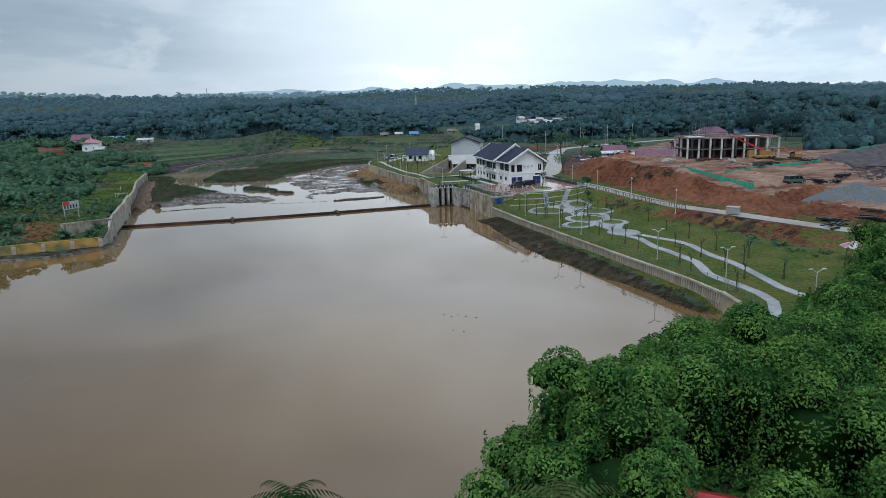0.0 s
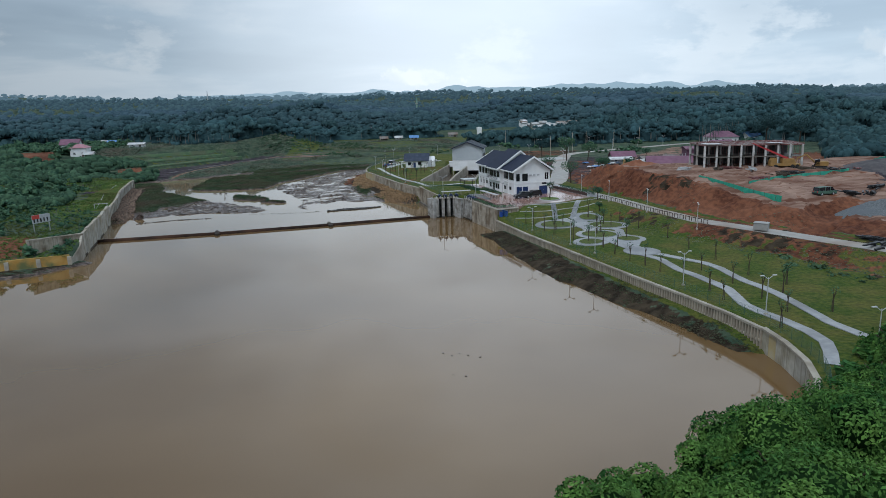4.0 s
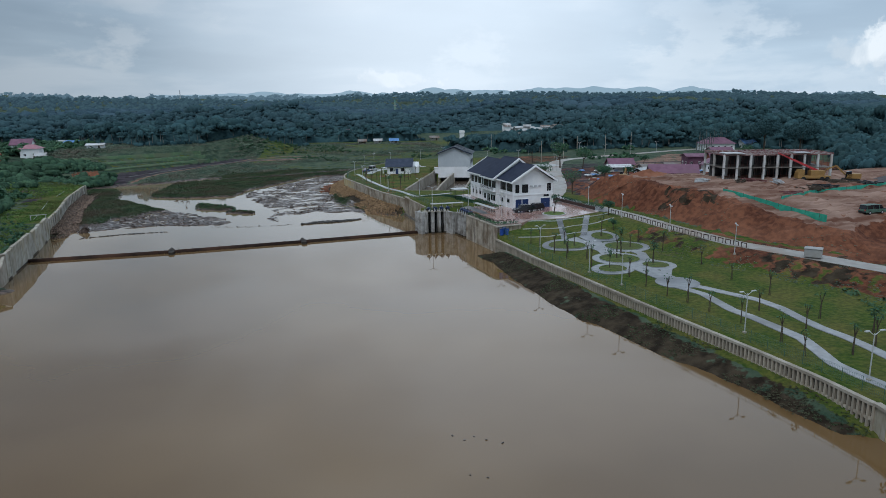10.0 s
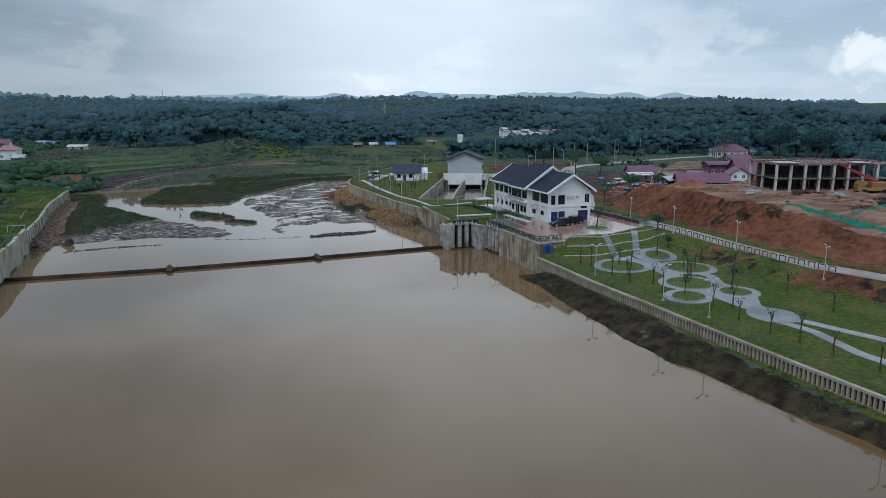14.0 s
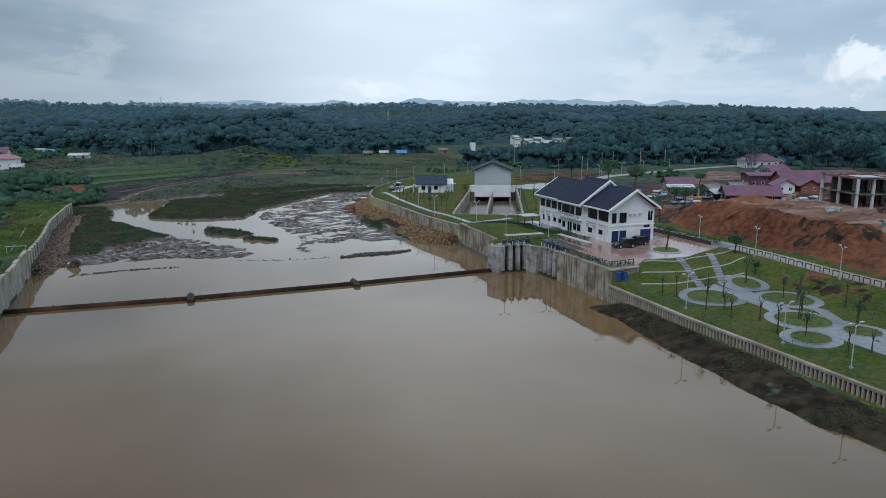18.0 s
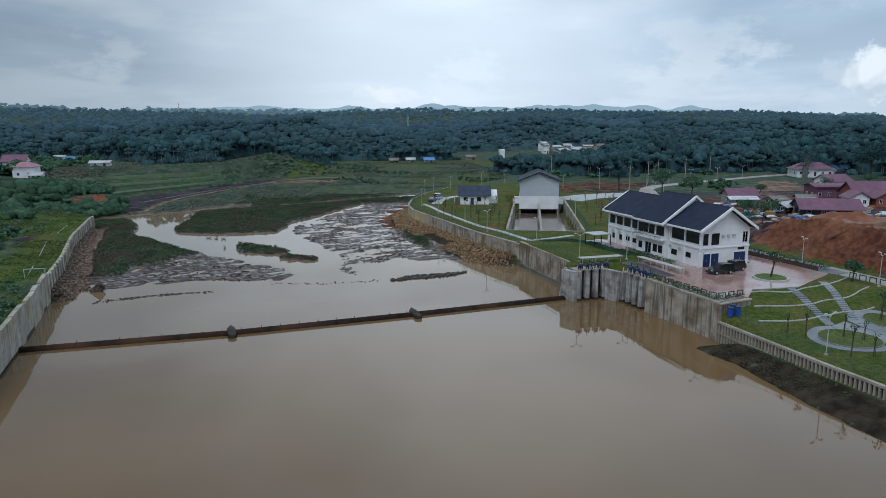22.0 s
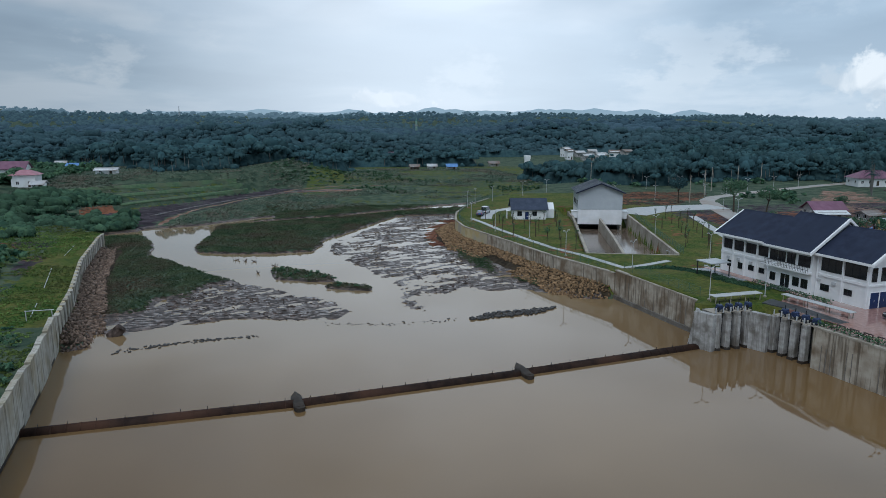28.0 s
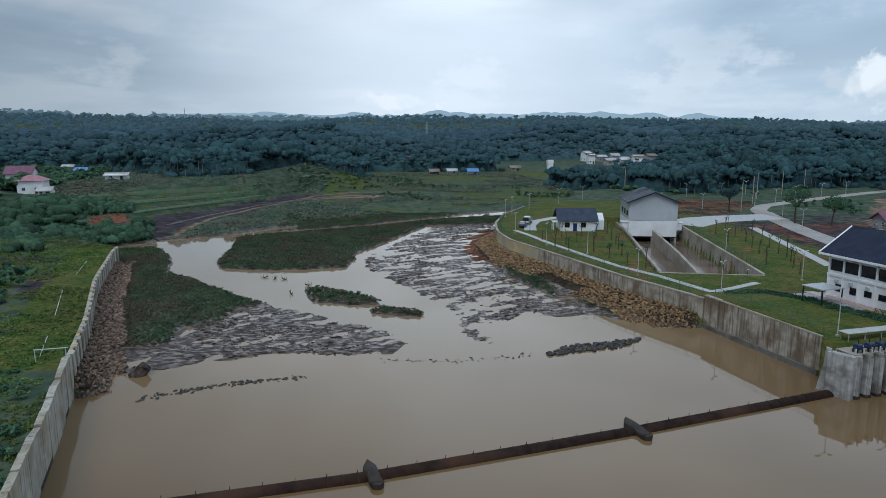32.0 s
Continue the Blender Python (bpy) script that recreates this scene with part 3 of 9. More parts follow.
# ---- mesh helpers ----
class Geo:
    def __init__(self):
        self.v, self.f = [], []

    def add(self, vs, fs):
        k = len(self.v)
        self.v.extend(vs)
        self.f.extend([tuple(i + k for i in f) for f in fs])
        return self

    def box(self, x0, y0, z0, x1, y1, z1):
        vs = [(x, y, z) for z in (z0, z1) for y in (y0, y1) for x in (x0, x1)]
        return self.add(vs, [(0, 2, 3, 1), (4, 5, 7, 6), (0, 1, 5, 4), (1, 3, 7, 5), (3, 2, 6, 7), (2, 0, 4, 6)])

    def cbox(self, x0, y0, z0, x1, y1, z1, b):
        """A box with its upright and upper edges cut by b."""
        def ring(x0, y0, x1, y1, c, z):
            return [(x0 + c, y0, z), (x1 - c, y0, z), (x1, y0 + c, z), (x1, y1 - c, z), (x1 - c, y1, z), (x0 + c, y1, z), (x0, y1 - c, z), (x0, y0 + c, z)]
        vs = ring(x0, y0, x1, y1, b, z0) + ring(x0, y0, x1, y1, b, z1 - b) + ring(x0 + b, y0 + b, x1 - b, y1 - b, b * 0.6, z1)
        fs = [tuple(range(7, -1, -1)), tuple(range(16, 24))]
        for k in (0, 8):
            fs += [(k + i, k + (i + 1) % 8, k + 8 + (i + 1) % 8, k + 8 + i) for i in range(8)]
        return self.add(vs, fs)

    def tube(self, p, q, r0, r1=None, n=8):
        r1 = r0 if r1 is None else r1
        p, q = Vector(p), Vector(q)
        d = (q - p).normalized()
        a = d.orthogonal().normalized()
        b = d.cross(a)
        vs = []
        for c, r in ((p, r0), (q, r1)):
            for i in range(n):
                w = 2 * math.pi * i / n
                vs.append(tuple(c + (a * math.cos(w) + b * math.sin(w)) * r))
        fs = [(i, (i + 1) % n, n + (i + 1) % n, n + i) for i in range(n)] + [tuple(range(n - 1, -1, -1)), tuple(range(n, 2 * n))]
        return self.add(vs, fs)

    def path(self, pts, r, n=6):
        for a, b in zip(pts, pts[1:]):
            self.tube(a, b, r, r, n)
        return self

    def prism(self, poly, z0, z1):
        n = len(poly)
        vs = [(x, y, z0) for x, y in poly] + [(x, y, z1) for x, y in poly]
        fs = [(i, (i + 1) % n, n + (i + 1) % n, n + i) for i in range(n)] + [tuple(range(n - 1, -1, -1)), tuple(range(n, 2 * n))]
        return self.add(vs, fs)

    def side(self, poly, y0, y1):
        """A profile in x and z, drawn out along y."""
        n = len(poly)
        vs = [(x, y0, z) for x, z in poly] + [(x, y1, z) for x, z in poly]
        fs = [(i, n + i, n + (i + 1) % n, (i + 1) % n) for i in range(n)] + [tuple(range(n)), tuple(range(2 * n - 1, n - 1, -1))]
        return self.add(vs, fs)

    def profile(self, poly, x0, x1):
        """A profile in y and z, drawn out along x."""
        n = len(poly)
        vs = [(x0, y, z) for y, z in poly] + [(x1, y, z) for y, z in poly]
        fs = [(i, (i + 1) % n, n + (i + 1) % n, n + i) for i in range(n)] + [tuple(range(n - 1, -1, -1)), tuple(range(n, 2 * n))]
        return self.add(vs, fs)

    def moved(self, m):
        self.v = [tuple(m @ Vector(p)) for p in self.v]
        return self


def mesh_of(name, geo, material, smooth=False):
    me = bpy.data.meshes.new(name)
    me.from_pydata(geo.v, [], geo.f)
    me.materials.append(material)
    if smooth:
        me.polygons.foreach_set("use_smooth", np.ones(len(me.polygons), dtype=bool))
    return me


def part(name, geo, material, parent=None, label="", smooth=False):
    ob = new(name, mesh_of(name, geo, material, smooth) if isinstance(geo, Geo) else geo)
    if parent:
        ob.parent = parent
    if label:
        tagged(ob, label)
    return ob


def thing(name, label, category, x=0, y=0, z=0, rz=0, group="", kind=""):
    ob = new(name)
    ob.empty_display_size = 0.3
    ob.matrix_world = pose(x, y, z, 0, 0, rz)
    return tagged(ob, label, category, group, kind)


def array_mesh(name, v, f, material, smooth=False):
    """A mesh from arrays of corners and of triangles or quads."""
    me = bpy.data.meshes.new(name)
    k = f.shape[1]
    me.vertices.add(len(v))
    me.vertices.foreach_set("co", np.ascontiguousarray(v, dtype=np.float32).ravel())
    me.loops.add(f.size)
    me.loops.foreach_set("vertex_index", np.ascontiguousarray(f, dtype=np.int32).ravel())
    me.polygons.add(len(f))
    me.polygons.foreach_set("loop_start", np.arange(0, f.size, k, dtype=np.int32))
    me.polygons.foreach_set("loop_total", np.full(len(f), k, dtype=np.int32))
    if smooth:
        me.polygons.foreach_set("use_smooth", np.ones(len(f), dtype=bool))
    me.materials.append(material)
    me.update(calc_edges=True)
    return me


RNG = np.random.default_rng(7)


def hash2(i, j):
    h = np.sin(i * 127.1 + j * 311.7) * 43758.5453
    return h - np.floor(h)


def vnoise(x, y):
    i, j = np.floor(x), np.floor(y)
    u, v = x - i, y - j
    u, v = u * u * (3 - 2 * u), v * v * (3 - 2 * v)
    a, b, c, d = hash2(i, j), hash2(i + 1, j), hash2(i, j + 1), hash2(i + 1, j + 1)
    return a + (b - a) * u + (c - a) * v + (a - b - c + d) * u * v


def fbm(x, y, n=4):
    s, k, w = 0.0, 1.0, 0.5
    for _ in range(n):
        s = s + w * vnoise(x * k + 17.3 * k, y * k - 9.1 * k)
        k, w = k * 2.03, w * 0.5
    return s


def step(x, a, b):
    t = np.clip((x - a) / (b - a), 0, 1)
    return t * t * (3 - 2 * t)


def inside(px, py, poly):
    """Signed distance to a closed outline, positive inside."""
    best = np.full(np.shape(px), 1e9)
    odd = np.zeros(np.shape(px), dtype=bool)
    n = len(poly)
    for k in range(n):
        (ax, ay), (bx, by) = poly[k], poly[(k + 1) % n]
        dx, dy = bx - ax, by - ay
        t = np.clip(((px - ax) * dx + (py - ay) * dy) / (dx * dx + dy * dy + 1e-9), 0, 1)
        best = np.minimum(best, np.hypot(px - ax - t * dx, py - ay - t * dy))
        if ay != by:
            odd ^= ((ay > py) != (by > py)) & (px < ax + (py - ay) / (by - ay) * dx)
    return np.where(odd, best, -best)


def line_dist(px, py, pts):
    best = np.full(np.shape(px), 1e9)
    for (ax, ay), (bx, by) in zip(pts, pts[1:]):
        dx, dy = bx - ax, by - ay
        t = np.clip(((px - ax) * dx + (py - ay) * dy) / (dx * dx + dy * dy + 1e-9), 0, 1)
        best = np.minimum(best, np.hypot(px - ax - t * dx, py - ay - t * dy))
    return best


# ---- the plan ----
WALL_R = [(9, -185), (12, -166), (16.5, -154), (21.5, -145), (30.5, -136), (42, -128.4), (47, -127), (54.6, -120.4), (57.6, -116.5), (59.6, -111.5), (60.6, -106), (60.8, -101), (59.8, -94.5), (57.6, -85.5), (54.8, -75.5), (51.6, -63.0),
          (48.4, -50.0), (45.0, -37.0), (41.3, -18.5), (37.4, -2.5), (40.8, -2.0), (39.2, 5.2), (37.0, 8.9), (28.4, 9.4), (27.2, 9.9), (29.6, 12.8), (25.4, 34.6), (18.6, 52.0), (12.4, 74.4), (6.9, 93.4), (6.4, 104), (6.9, 110), (9.0, 122.3), (15.1, 140.5), (27.5, 162.0), (60, 200)]
WALL_L = [(-220, -70), (-110, -52), (-68.5, -43), (-62, -40.6), (-49.5, -36.4), (-49.6, -31), (-50.9, -26.5), (-54.9, -10.0), (-58.6, 4.0), (-62.2, 16.6), (-67.0, 34.5), (-75.6, 61.2), (-82.8, 91.0), (-83.6, 96.5), (-100, 112), (-118, 122), (-130, 160), (-130, 200)]
FAR_BANK = [(-220, 60), (-115, 106.6), (-92, 119.8), (-81, 127.6), (-67.6, 136.1), (-52.3, 151.6), (-16.4, 175.8), (25, 196), (90, 232), (200, 300)]
ROAD = [(64.6, 27.0), (67.0, 16.0), (70.4, 4.0), (73.6, -9.0), (76.6, -25.0), (80.4, -42.0), (86.4, -52.5), (93.2, -66.0), (103.0, -84.0), (118.0, -108.0)]
TOE = [(104, -70), (98, -57), (92, -50), (86.8, -42.0), (82.4, -28.0), (79.6, -15.0), (77.0, -2.0), (74.0, 14.0), (73.0, 24.0), (76, 40)]


PIT = [(94, -52), (104, -43), (114, -41), (112, -47), (101, -56), (93, -61)]


def along(table, key, at):
    a = np.array(table, dtype=float)
    a = a[np.argsort(a[:, 1 if key == "x" else 0], kind="stable")]
    return np.interp(at, a[:, 1], a[:, 0]) if key == "x" else np.interp(at, a[:, 0], a[:, 1])


ISLE_A = [(-62, 16), (-59, 18.3), (-60.5, 23), (-56.8, 21.7), (-51.5, 25.2), (-40.9, 28.5), (-30.8, 26.9), (-23.8, 26.5), (-21.8, 31.2), (-22.9, 36.9), (-28.5, 42.1), (-36.1, 49.6), (-42.5, 55.9),
          (-50.5, 62.9), (-60.9, 77.3), (-69.8, 87.8), (-73.3, 104.6), (-80.4, 119.0), (-93, 118), (-84, 95), (-67, 34)]
GREEN_A = [(-62.9, 29.8), (-59.4, 32.2), (-55.7, 36.1), (-55.9, 42.6), (-49.6, 45.5), (-48.9, 53.3), (-42.5, 56), (-50.5, 62.9), (-60.9, 77.3), (-69.8, 87.8), (-73.3, 104.6), (-80.4, 118), (-93, 117), (-84, 95), (-69, 38)]
ISLE_B = [(-63.3, 98.6), (-60.8, 88.0), (-53.2, 85.9), (-40.8, 84.6), (-30.4, 86.4), (-28.5, 103.4), (-6.8, 150.2), (14.3, 150), (24, 166), (19, 177), (-16.8, 168), (-28.5, 158.0), (-52.1, 146), (-57.4, 141.7), (-65.0, 128.9), (-62.9, 115.2)]
FLAT = [(-30.4, 86.4), (-21.8, 66.5), (-15.7, 51.0), (-15.3, 45.5), (-15.5, 36.0), (-12, 25.7), (-7.3, 27.1), (-6.6, 32.2), (-8.9, 38.3), (0.1, 41.1), (10.5, 40.9), (12.7, 36.4), (27, 33), (20, 54), (14, 76), (9, 93), (9, 109), (11, 122), (17, 140), (16, 154), (-6.8, 151), (-28.5, 104)]
BAR = [(-2.9, 24.2), (0.9, 27.6), (12.8, 29.6), (8.3, 26.3)]
ISLET_A = [(-40.5, 66.5), (-37.5, 57.0), (-30.5, 53.6), (-24.4, 53.0), (-24.8, 58.4), (-31.0, 64.5), (-37.0, 69.5)]
ISLET_B = [(-28.0, 51.4), (-27.4, 47.6), (-17.6, 44.6), (-17.8, 49.0), (-23.6, 52.2)]
STRIP = [(3.2, 89.3), (9.0, 70.0), (9.7, 53.8), (15.1, 49.4), (14.3, 42.0), (11.6, 48.0), (6.0, 58.7), (1.9, 74.6)]
BANK_R = [(36.2, -20.2), (38.0, -28.2), (39.2, -37.0), (39.8, -45.0), (41.2, -52.5), (42.6, -60.5), (44.2, -65.0), (47.0, -73.6), (49.6, -79.8), (51.9, -86.0), (53.8, -91.6), (55.2, -96.8), (57.0, -101.0), (60.4, -103.0), (70, -102), (65, -75), (59, -50), (52, -18.8), (41, -18.8)]
BANK_L = [(-44.3, -33.6), (-47, -36.6), (-53.2, -45.2), (-65.0, -47.9), (-100, -54), (-100, -40), (-66, -34), (-49, -31)]


def streaks(x, y):
    c, s = math.cos(0.5), math.sin(0.5)
    return fbm((x * c + y * s) * 0.22, (y * c - x * s) * 0.8, 4)


def bed(x, y):
    """The floor of the lake and the river, with its islands and mud flats."""
    w = fbm(x * 0.25, y * 0.25, 3) * 3.0 - 1.4
    z = np.full(np.shape(x), -1.4)
    a = inside(x, y, ISLE_A) + w * 0.5
    z = np.maximum(z, -1.4 + step(a, -1.5, 1.2) * (1.47 + (streaks(x, y) - 0.42) * 0.85 + (fbm(x * 0.75, y * 0.75, 2) - 0.37) * 0.3))
    z = np.maximum(z, -1.4 + step(inside(x, y, GREEN_A) + w * 0.6, -2.0, 2.5) * 2.0)
    z = np.maximum(z, -1.4 + step(inside(x, y, ISLE_B) + w * 0.7, -1.5, 2.5) * 2.1)
    f = inside(x, y, FLAT) + w * 0.6
    z = np.maximum(z, -1.4 + step(f, -1.5, 3.0) * (1.45 + (streaks(x, y) - 0.47) * 1.15 + (fbm(x * 0.75, y * 0.75, 2) - 0.37) * 0.35))
    z = np.maximum(z, -1.4 + step(inside(x, y, BAR) + w * 0.3, -1.0, 1.0) * 1.45)
    for q in (ISLET_A, ISLET_B, STRIP):
        z = np.maximum(z, -1.4 + step(inside(x, y, q) + w * 0.5, -1.5, 1.5) * 1.85)
    z = np.maximum(z, -1.4 + step(inside(x, y, BANK_R) + w * 0.35, -1.2, 1.4) * (1.70 + w * 0.12 + 1.25 * step(inside(x, y, BANK_R), 0.8, 6.0)))
    z = np.maximum(z, -1.4 + step(inside(x, y, BANK_L) + w * 0.3, -1.2, 2.0) * 1.9)
    e = y - along(FAR_BANK, "y", x)
    z = np.maximum(z, -1.4 + step(e + w, -14, -9) * 2.0 * step(x, -54, -46))
    # rubble slopes under the walls
    dr = along(WALL_R, "x", y) - x
    on = step(y, 33, 36) * (1 - step(y, 118, 130))
    z = np.maximum(z, -1.4 + on * np.clip(3.6 - dr * 0.33, 0, 3.4))
    dl = x - along(WALL_L, "x", y)
    on = step(y, 14, 18) * (1 - step(y, 90, 97))
    z = np.maximum(z, -1.4 + on * np.clip(3.3 - dl * 0.5, 0, 3.0))
    return z


TRACK_FAR = [(-81.3, 135), (-76.6, 166.4), (-65.4, 194.4), (-48.4, 225), (-28.7, 235.2), (-8, 239)]
SLATE = [(-84, 118), (-77.7, 146.8), (-63.2, 194.1), (-38.5, 222), (-50, 232), (-62, 228), (-76, 206), (-86, 160), (-92, 135)]


def terrace(x, y):
    """Metres up the terraced slope; the terraces run together towards its far end."""
    u = (x + 94.8) * 0.5 + (y - 170) * 0.86
    s = (y - 170) * 0.5 - (x + 94.8) * 0.86
    return s / np.interp(u, [0, 56], [1.0, 0.22])


def land_far(x, y):
    e = y - along(FAR_BANK, "y", x)
    g = terrace(x, y)
    left = 0.4 + 1.2 * step(e, 1, 20) + 2.0 * (step(g, 2, 5) + step(g, 14, 16.5) + step(g, 29, 31.5)) + 2.8 * step(g, 36, 60)
    right = 0.7 + 3.8 * step(e, 0, 120)
    k = step(x, -72, -30)
    return left + (right - left) * k


def land_right(x, y):
    d = x - along(WALL_R, "x", y)
    park = 2.95 + 0.25 * step(d, 3, 9) + 2.1 * (1 - step(along(ROAD, "x", y) - x, 3.0, 10.0))
    terr = step(y, -27, -10)
    z = park + (5.45 - park) * terr
    z = z + (4.65 - z) * step(y, 28, 40)
    tx = along(TOE, "x", y)
    top = np.interp(y, [-90, -62, -50, -40, -15, 18, 30, 46], [6.4, 6.6, 7.2, 8.4, 11.0, 11.4, 9.0, 5.4])
    lump = (fbm(x * 0.13, y * 0.13, 4) - 0.47) * 1.2 + (fbm(x * 0.5, y * 0.5, 3) - 0.45) * 0.5
    rill = 1 - np.abs(2 * vnoise(x * 0.16 + 5.1, y * 0.62 + 0.35 * x) - 1)
    lump = lump + (rill ** 2 - 0.4) * 1.5 + (fbm(x * 0.8 + 3, y * 0.8, 2) - 0.37) * 1.1
    u = np.clip((x - tx + lump * 1.2) / 7.0, 0, 1)
    rise = (0.75 * u + 0.25 * u * u) * (1 - step(y, 48, 72))
    z = np.where(x > tx - 1, np.maximum(z, z + (top + lump * 0.5 - z) * rise), z)
    z = z + step(x - tx, 7, 12) * ((fbm(x * 0.11 + 9, y * 0.11, 3) - 0.44) * 1.2 + (fbm(x * 0.9, y * 0.9, 2) - 0.37) * 0.25) * (1 - step(x, 120, 190)) * (1 - step(y, 40, 66))
    # the near end of the shore, under the trees
    z = z + (4.5 - z) * (1 - step(y, -132, -112)) * step(d, 0, 25) * 0.6
    # a shallow pit in the site, and the wooded rise beyond it
    z = z - 1.3 * step(inside(x, y, PIT), -1.0, 1.5)
    z = z + 26 * step(x, 195, 340) * (1 - step(y, 70, 190)) * step(y, -260, -20)
    return z


def land_left(x, y):
    d = along(WALL_L, "x", y) - x
    z = 4.1 + 5.2 * step(d, 6, 75) + (fbm(x * 0.06, y * 0.06, 3) - 0.45) * 3.0 * step(d, 4, 20)
    low = 1 - step(y, -36, -27)
    z = z + (2.4 - z) * low * (1 - step(d, 4, 24))
    return z


def hills(x, y):
    r = np.hypot(x, y)
    h = (fbm(x / 420 + 3.1, y / 420, 4) - 0.42) * 2
    ridge = 1 - np.abs(2 * vnoise(x / 330 + 7.7, y / 210 + 2.2) - 1)
    knoll = 13 * np.exp(-(((x - 180) / 62) ** 2 + ((y - 640) / 60) ** 2)) + 7 * np.exp(-(((x + 120) / 70) ** 2 + ((y - 560) / 50) ** 2)) + 9 * np.exp(-(((x - 330) / 90) ** 2 + ((y - 760) / 60) ** 2))
    z = 4 + knoll + (13 * h + 13 * ridge + 9 * (fbm(x / 110 + 1.3, y / 90, 2) - 0.4)) * step(r, 300, 640)
    z = z + step(y, 900, 2300) * (8 + 84 * fbm(x / 560 - 1.7, y / 800 + 4.2, 3)) * np.interp(x, [-2500, -800, -300, 300, 2500], [1.45, 1.2, 0.82, 0.72, 0.62])
    return z


def height(x, y):
    x, y = np.broadcast_arrays(np.asarray(x, dtype=float), np.asarray(y, dtype=float))
    wr, wl_ = along(WALL_R, "x", y), along(WALL_L, "x", y)
    z = bed(x, y)
    shore = 1 - step(y + (fbm(x * 0.08, y * 0.08, 3) - 0.45) * 9, -160, -151)
    z = z + (3.2 - z) * shore
    z = np.where(x >= wr + 0.22, land_right(x, y), z)
    z = np.where(x <= wl_ - 0.22, land_left(x, y), z)
    e = y - along(FAR_BANK, "y", x)
    far = land_far(x, y)
    z = np.where(((x < wr) | (y > 168)) & (e > -3), z + (far - z) * step(e, -3, 3), z)
    # stream that comes in from the marsh
    q = line_dist(x, y, [(-82, 128), (-66, 134), (-55, 139), (-40.7, 144.8), (-24.9, 151.7), (-13.4, 160), (2.1, 168), (20, 172)])
    z = np.where((x > -100) & (y > 120) & (x < wr + 200) & (q < 9), np.minimum(z, -0.9 + np.clip(q - 1.2, 0, 9) * 0.5 + 6 * step(q, 3, 9)), z)
    r = np.hypot(x - 10, y - 60)
    k = step(r, 230, 420)
    z = z + (hills(x, y) - z) * k
    z = z + 6.5 * np.exp(-(((x + 46) / 19) ** 2 + ((y - 264) / 15) ** 2))
    # pit of the intake channel
    c = inside(x, y, CHANNEL)
    return np.where(c > 0.2, -0.6, z)


CHANNEL = [(26.6, 54.5), (44.5, 50.0), (58.0, 108.0), (60.0, 125), (42.5, 130), (39.6, 104.0)]


def ground_at(x, y):
    return float(height(np.array([x]), np.array([y]))[0])


# ---- ground: one sheet, folded down along the shore walls ----
def steps_out(first, last, start, grow):
    out, d, s = [], 0.0, start
    while d < last:
        out.append(d)
        d += s
        if d > first:
            s *= grow
    return out + [last]


ys = [-y for y in reversed(steps_out(60, 1500, 2.5, 1.18)[1:])]
ys = [-150 + y for y in ys] + list(np.arange(-150, 170, 1.05)) + [170 + d for d in steps_out(150, 4700, 1.6, 1.05)]
ys = np.array(ys)
out = np.array(steps_out(66, 4600, 0.95, 1.09))
mid = np.linspace(0, 1, 100)
wr, wl_ = along(WALL_R, "x", ys), along(WALL_L, "x", ys)
cols = np.concatenate([np.stack([wl_ - 0.24 - d for d in out[::-1]], 1), np.stack([wl_ - 0.2 + (wr - wl_ + 0.4) * m for m in mid], 1), np.stack([wr + 0.24 + d for d in out], 1)], 1)
gx, gy = cols, np.repeat(ys[:, None], cols.shape[1], 1)
gz = height(gx, gy)
rows_n, cols_n = gx.shape
idx = np.arange(rows_n * cols_n).reshape(rows_n, cols_n)
quads = np.stack([idx[:-1, :-1], idx[:-1, 1:], idx[1:, 1:], idx[1:, :-1]], -1).reshape(-1, 4)
me = array_mesh("ground", np.stack([gx, gy, gz], -1).reshape(-1, 3), quads, GROUND, True)
# shares of lawn, bare earth and mud
tx = along(TOE, "x", gy)
d_r, d_l = gx - along(WALL_R, "x", gy), along(WALL_L, "x", gy) - gx
e_f = gy - along(FAR_BANK, "y", gx)
lawn = ((d_r >= 0) & (gx < tx) & (gy > -125) & (gy < 175) & (d_r < 75)).astype(float) * 0.95
lawn = np.maximum(lawn, ((d_l >= 0) & (d_l < 9) & (gy > 14) & (gy < 100)) * 0.8)
lawn = np.maximum(lawn, ((d_l >= 9) & (d_l < 26) & (gy > 8) & (gy < 110)) * 0.42)
earth = step(gx - tx, -1.5, 1.5) * step(gy, -95, -80) * (1 - step(gy, 95, 130)) * (1 - step(gx, 200, 260)) * 0.95
wide_v = np.interp(gy, [-112, -90, -70, -50], [17.0, 14.0, 9.0, 7.0])
verge = (1 - step(along(ROAD, "x", gy) - gx, wide_v, wide_v + 4.0)) * step(d_r, 12, 16) * (1 - step(gx - tx, -2, 0)) * step(gy, -118, -100) * (1 - step(gy, -26, -12))
wooded = step(gx - 148 - 0.62 * (gy - 15), 0, 8) * step(gy - np.interp(gx, [148, 185, 240, 420], [12, 28, 6, -70]), 0, 8)
earth = earth * (1 - wooded)
earth = np.maximum(earth, verge * (0.20 + 0.62 * fbm(gx * 0.1, gy * 0.1, 3)))
earth = np.maximum(earth, ((d_r > 1) & (gx < 74) & (gy > 36) & (gy < 135)) * (0.04 + 0.6 * fbm(gx * 0.12, gy * 0.12, 3)))
meadow = (e_f > 2) & (gx > -45) & (gx < 110) & (gy > 150) & (gy < 345) & ~((d_r > 0) & (gy < 175))
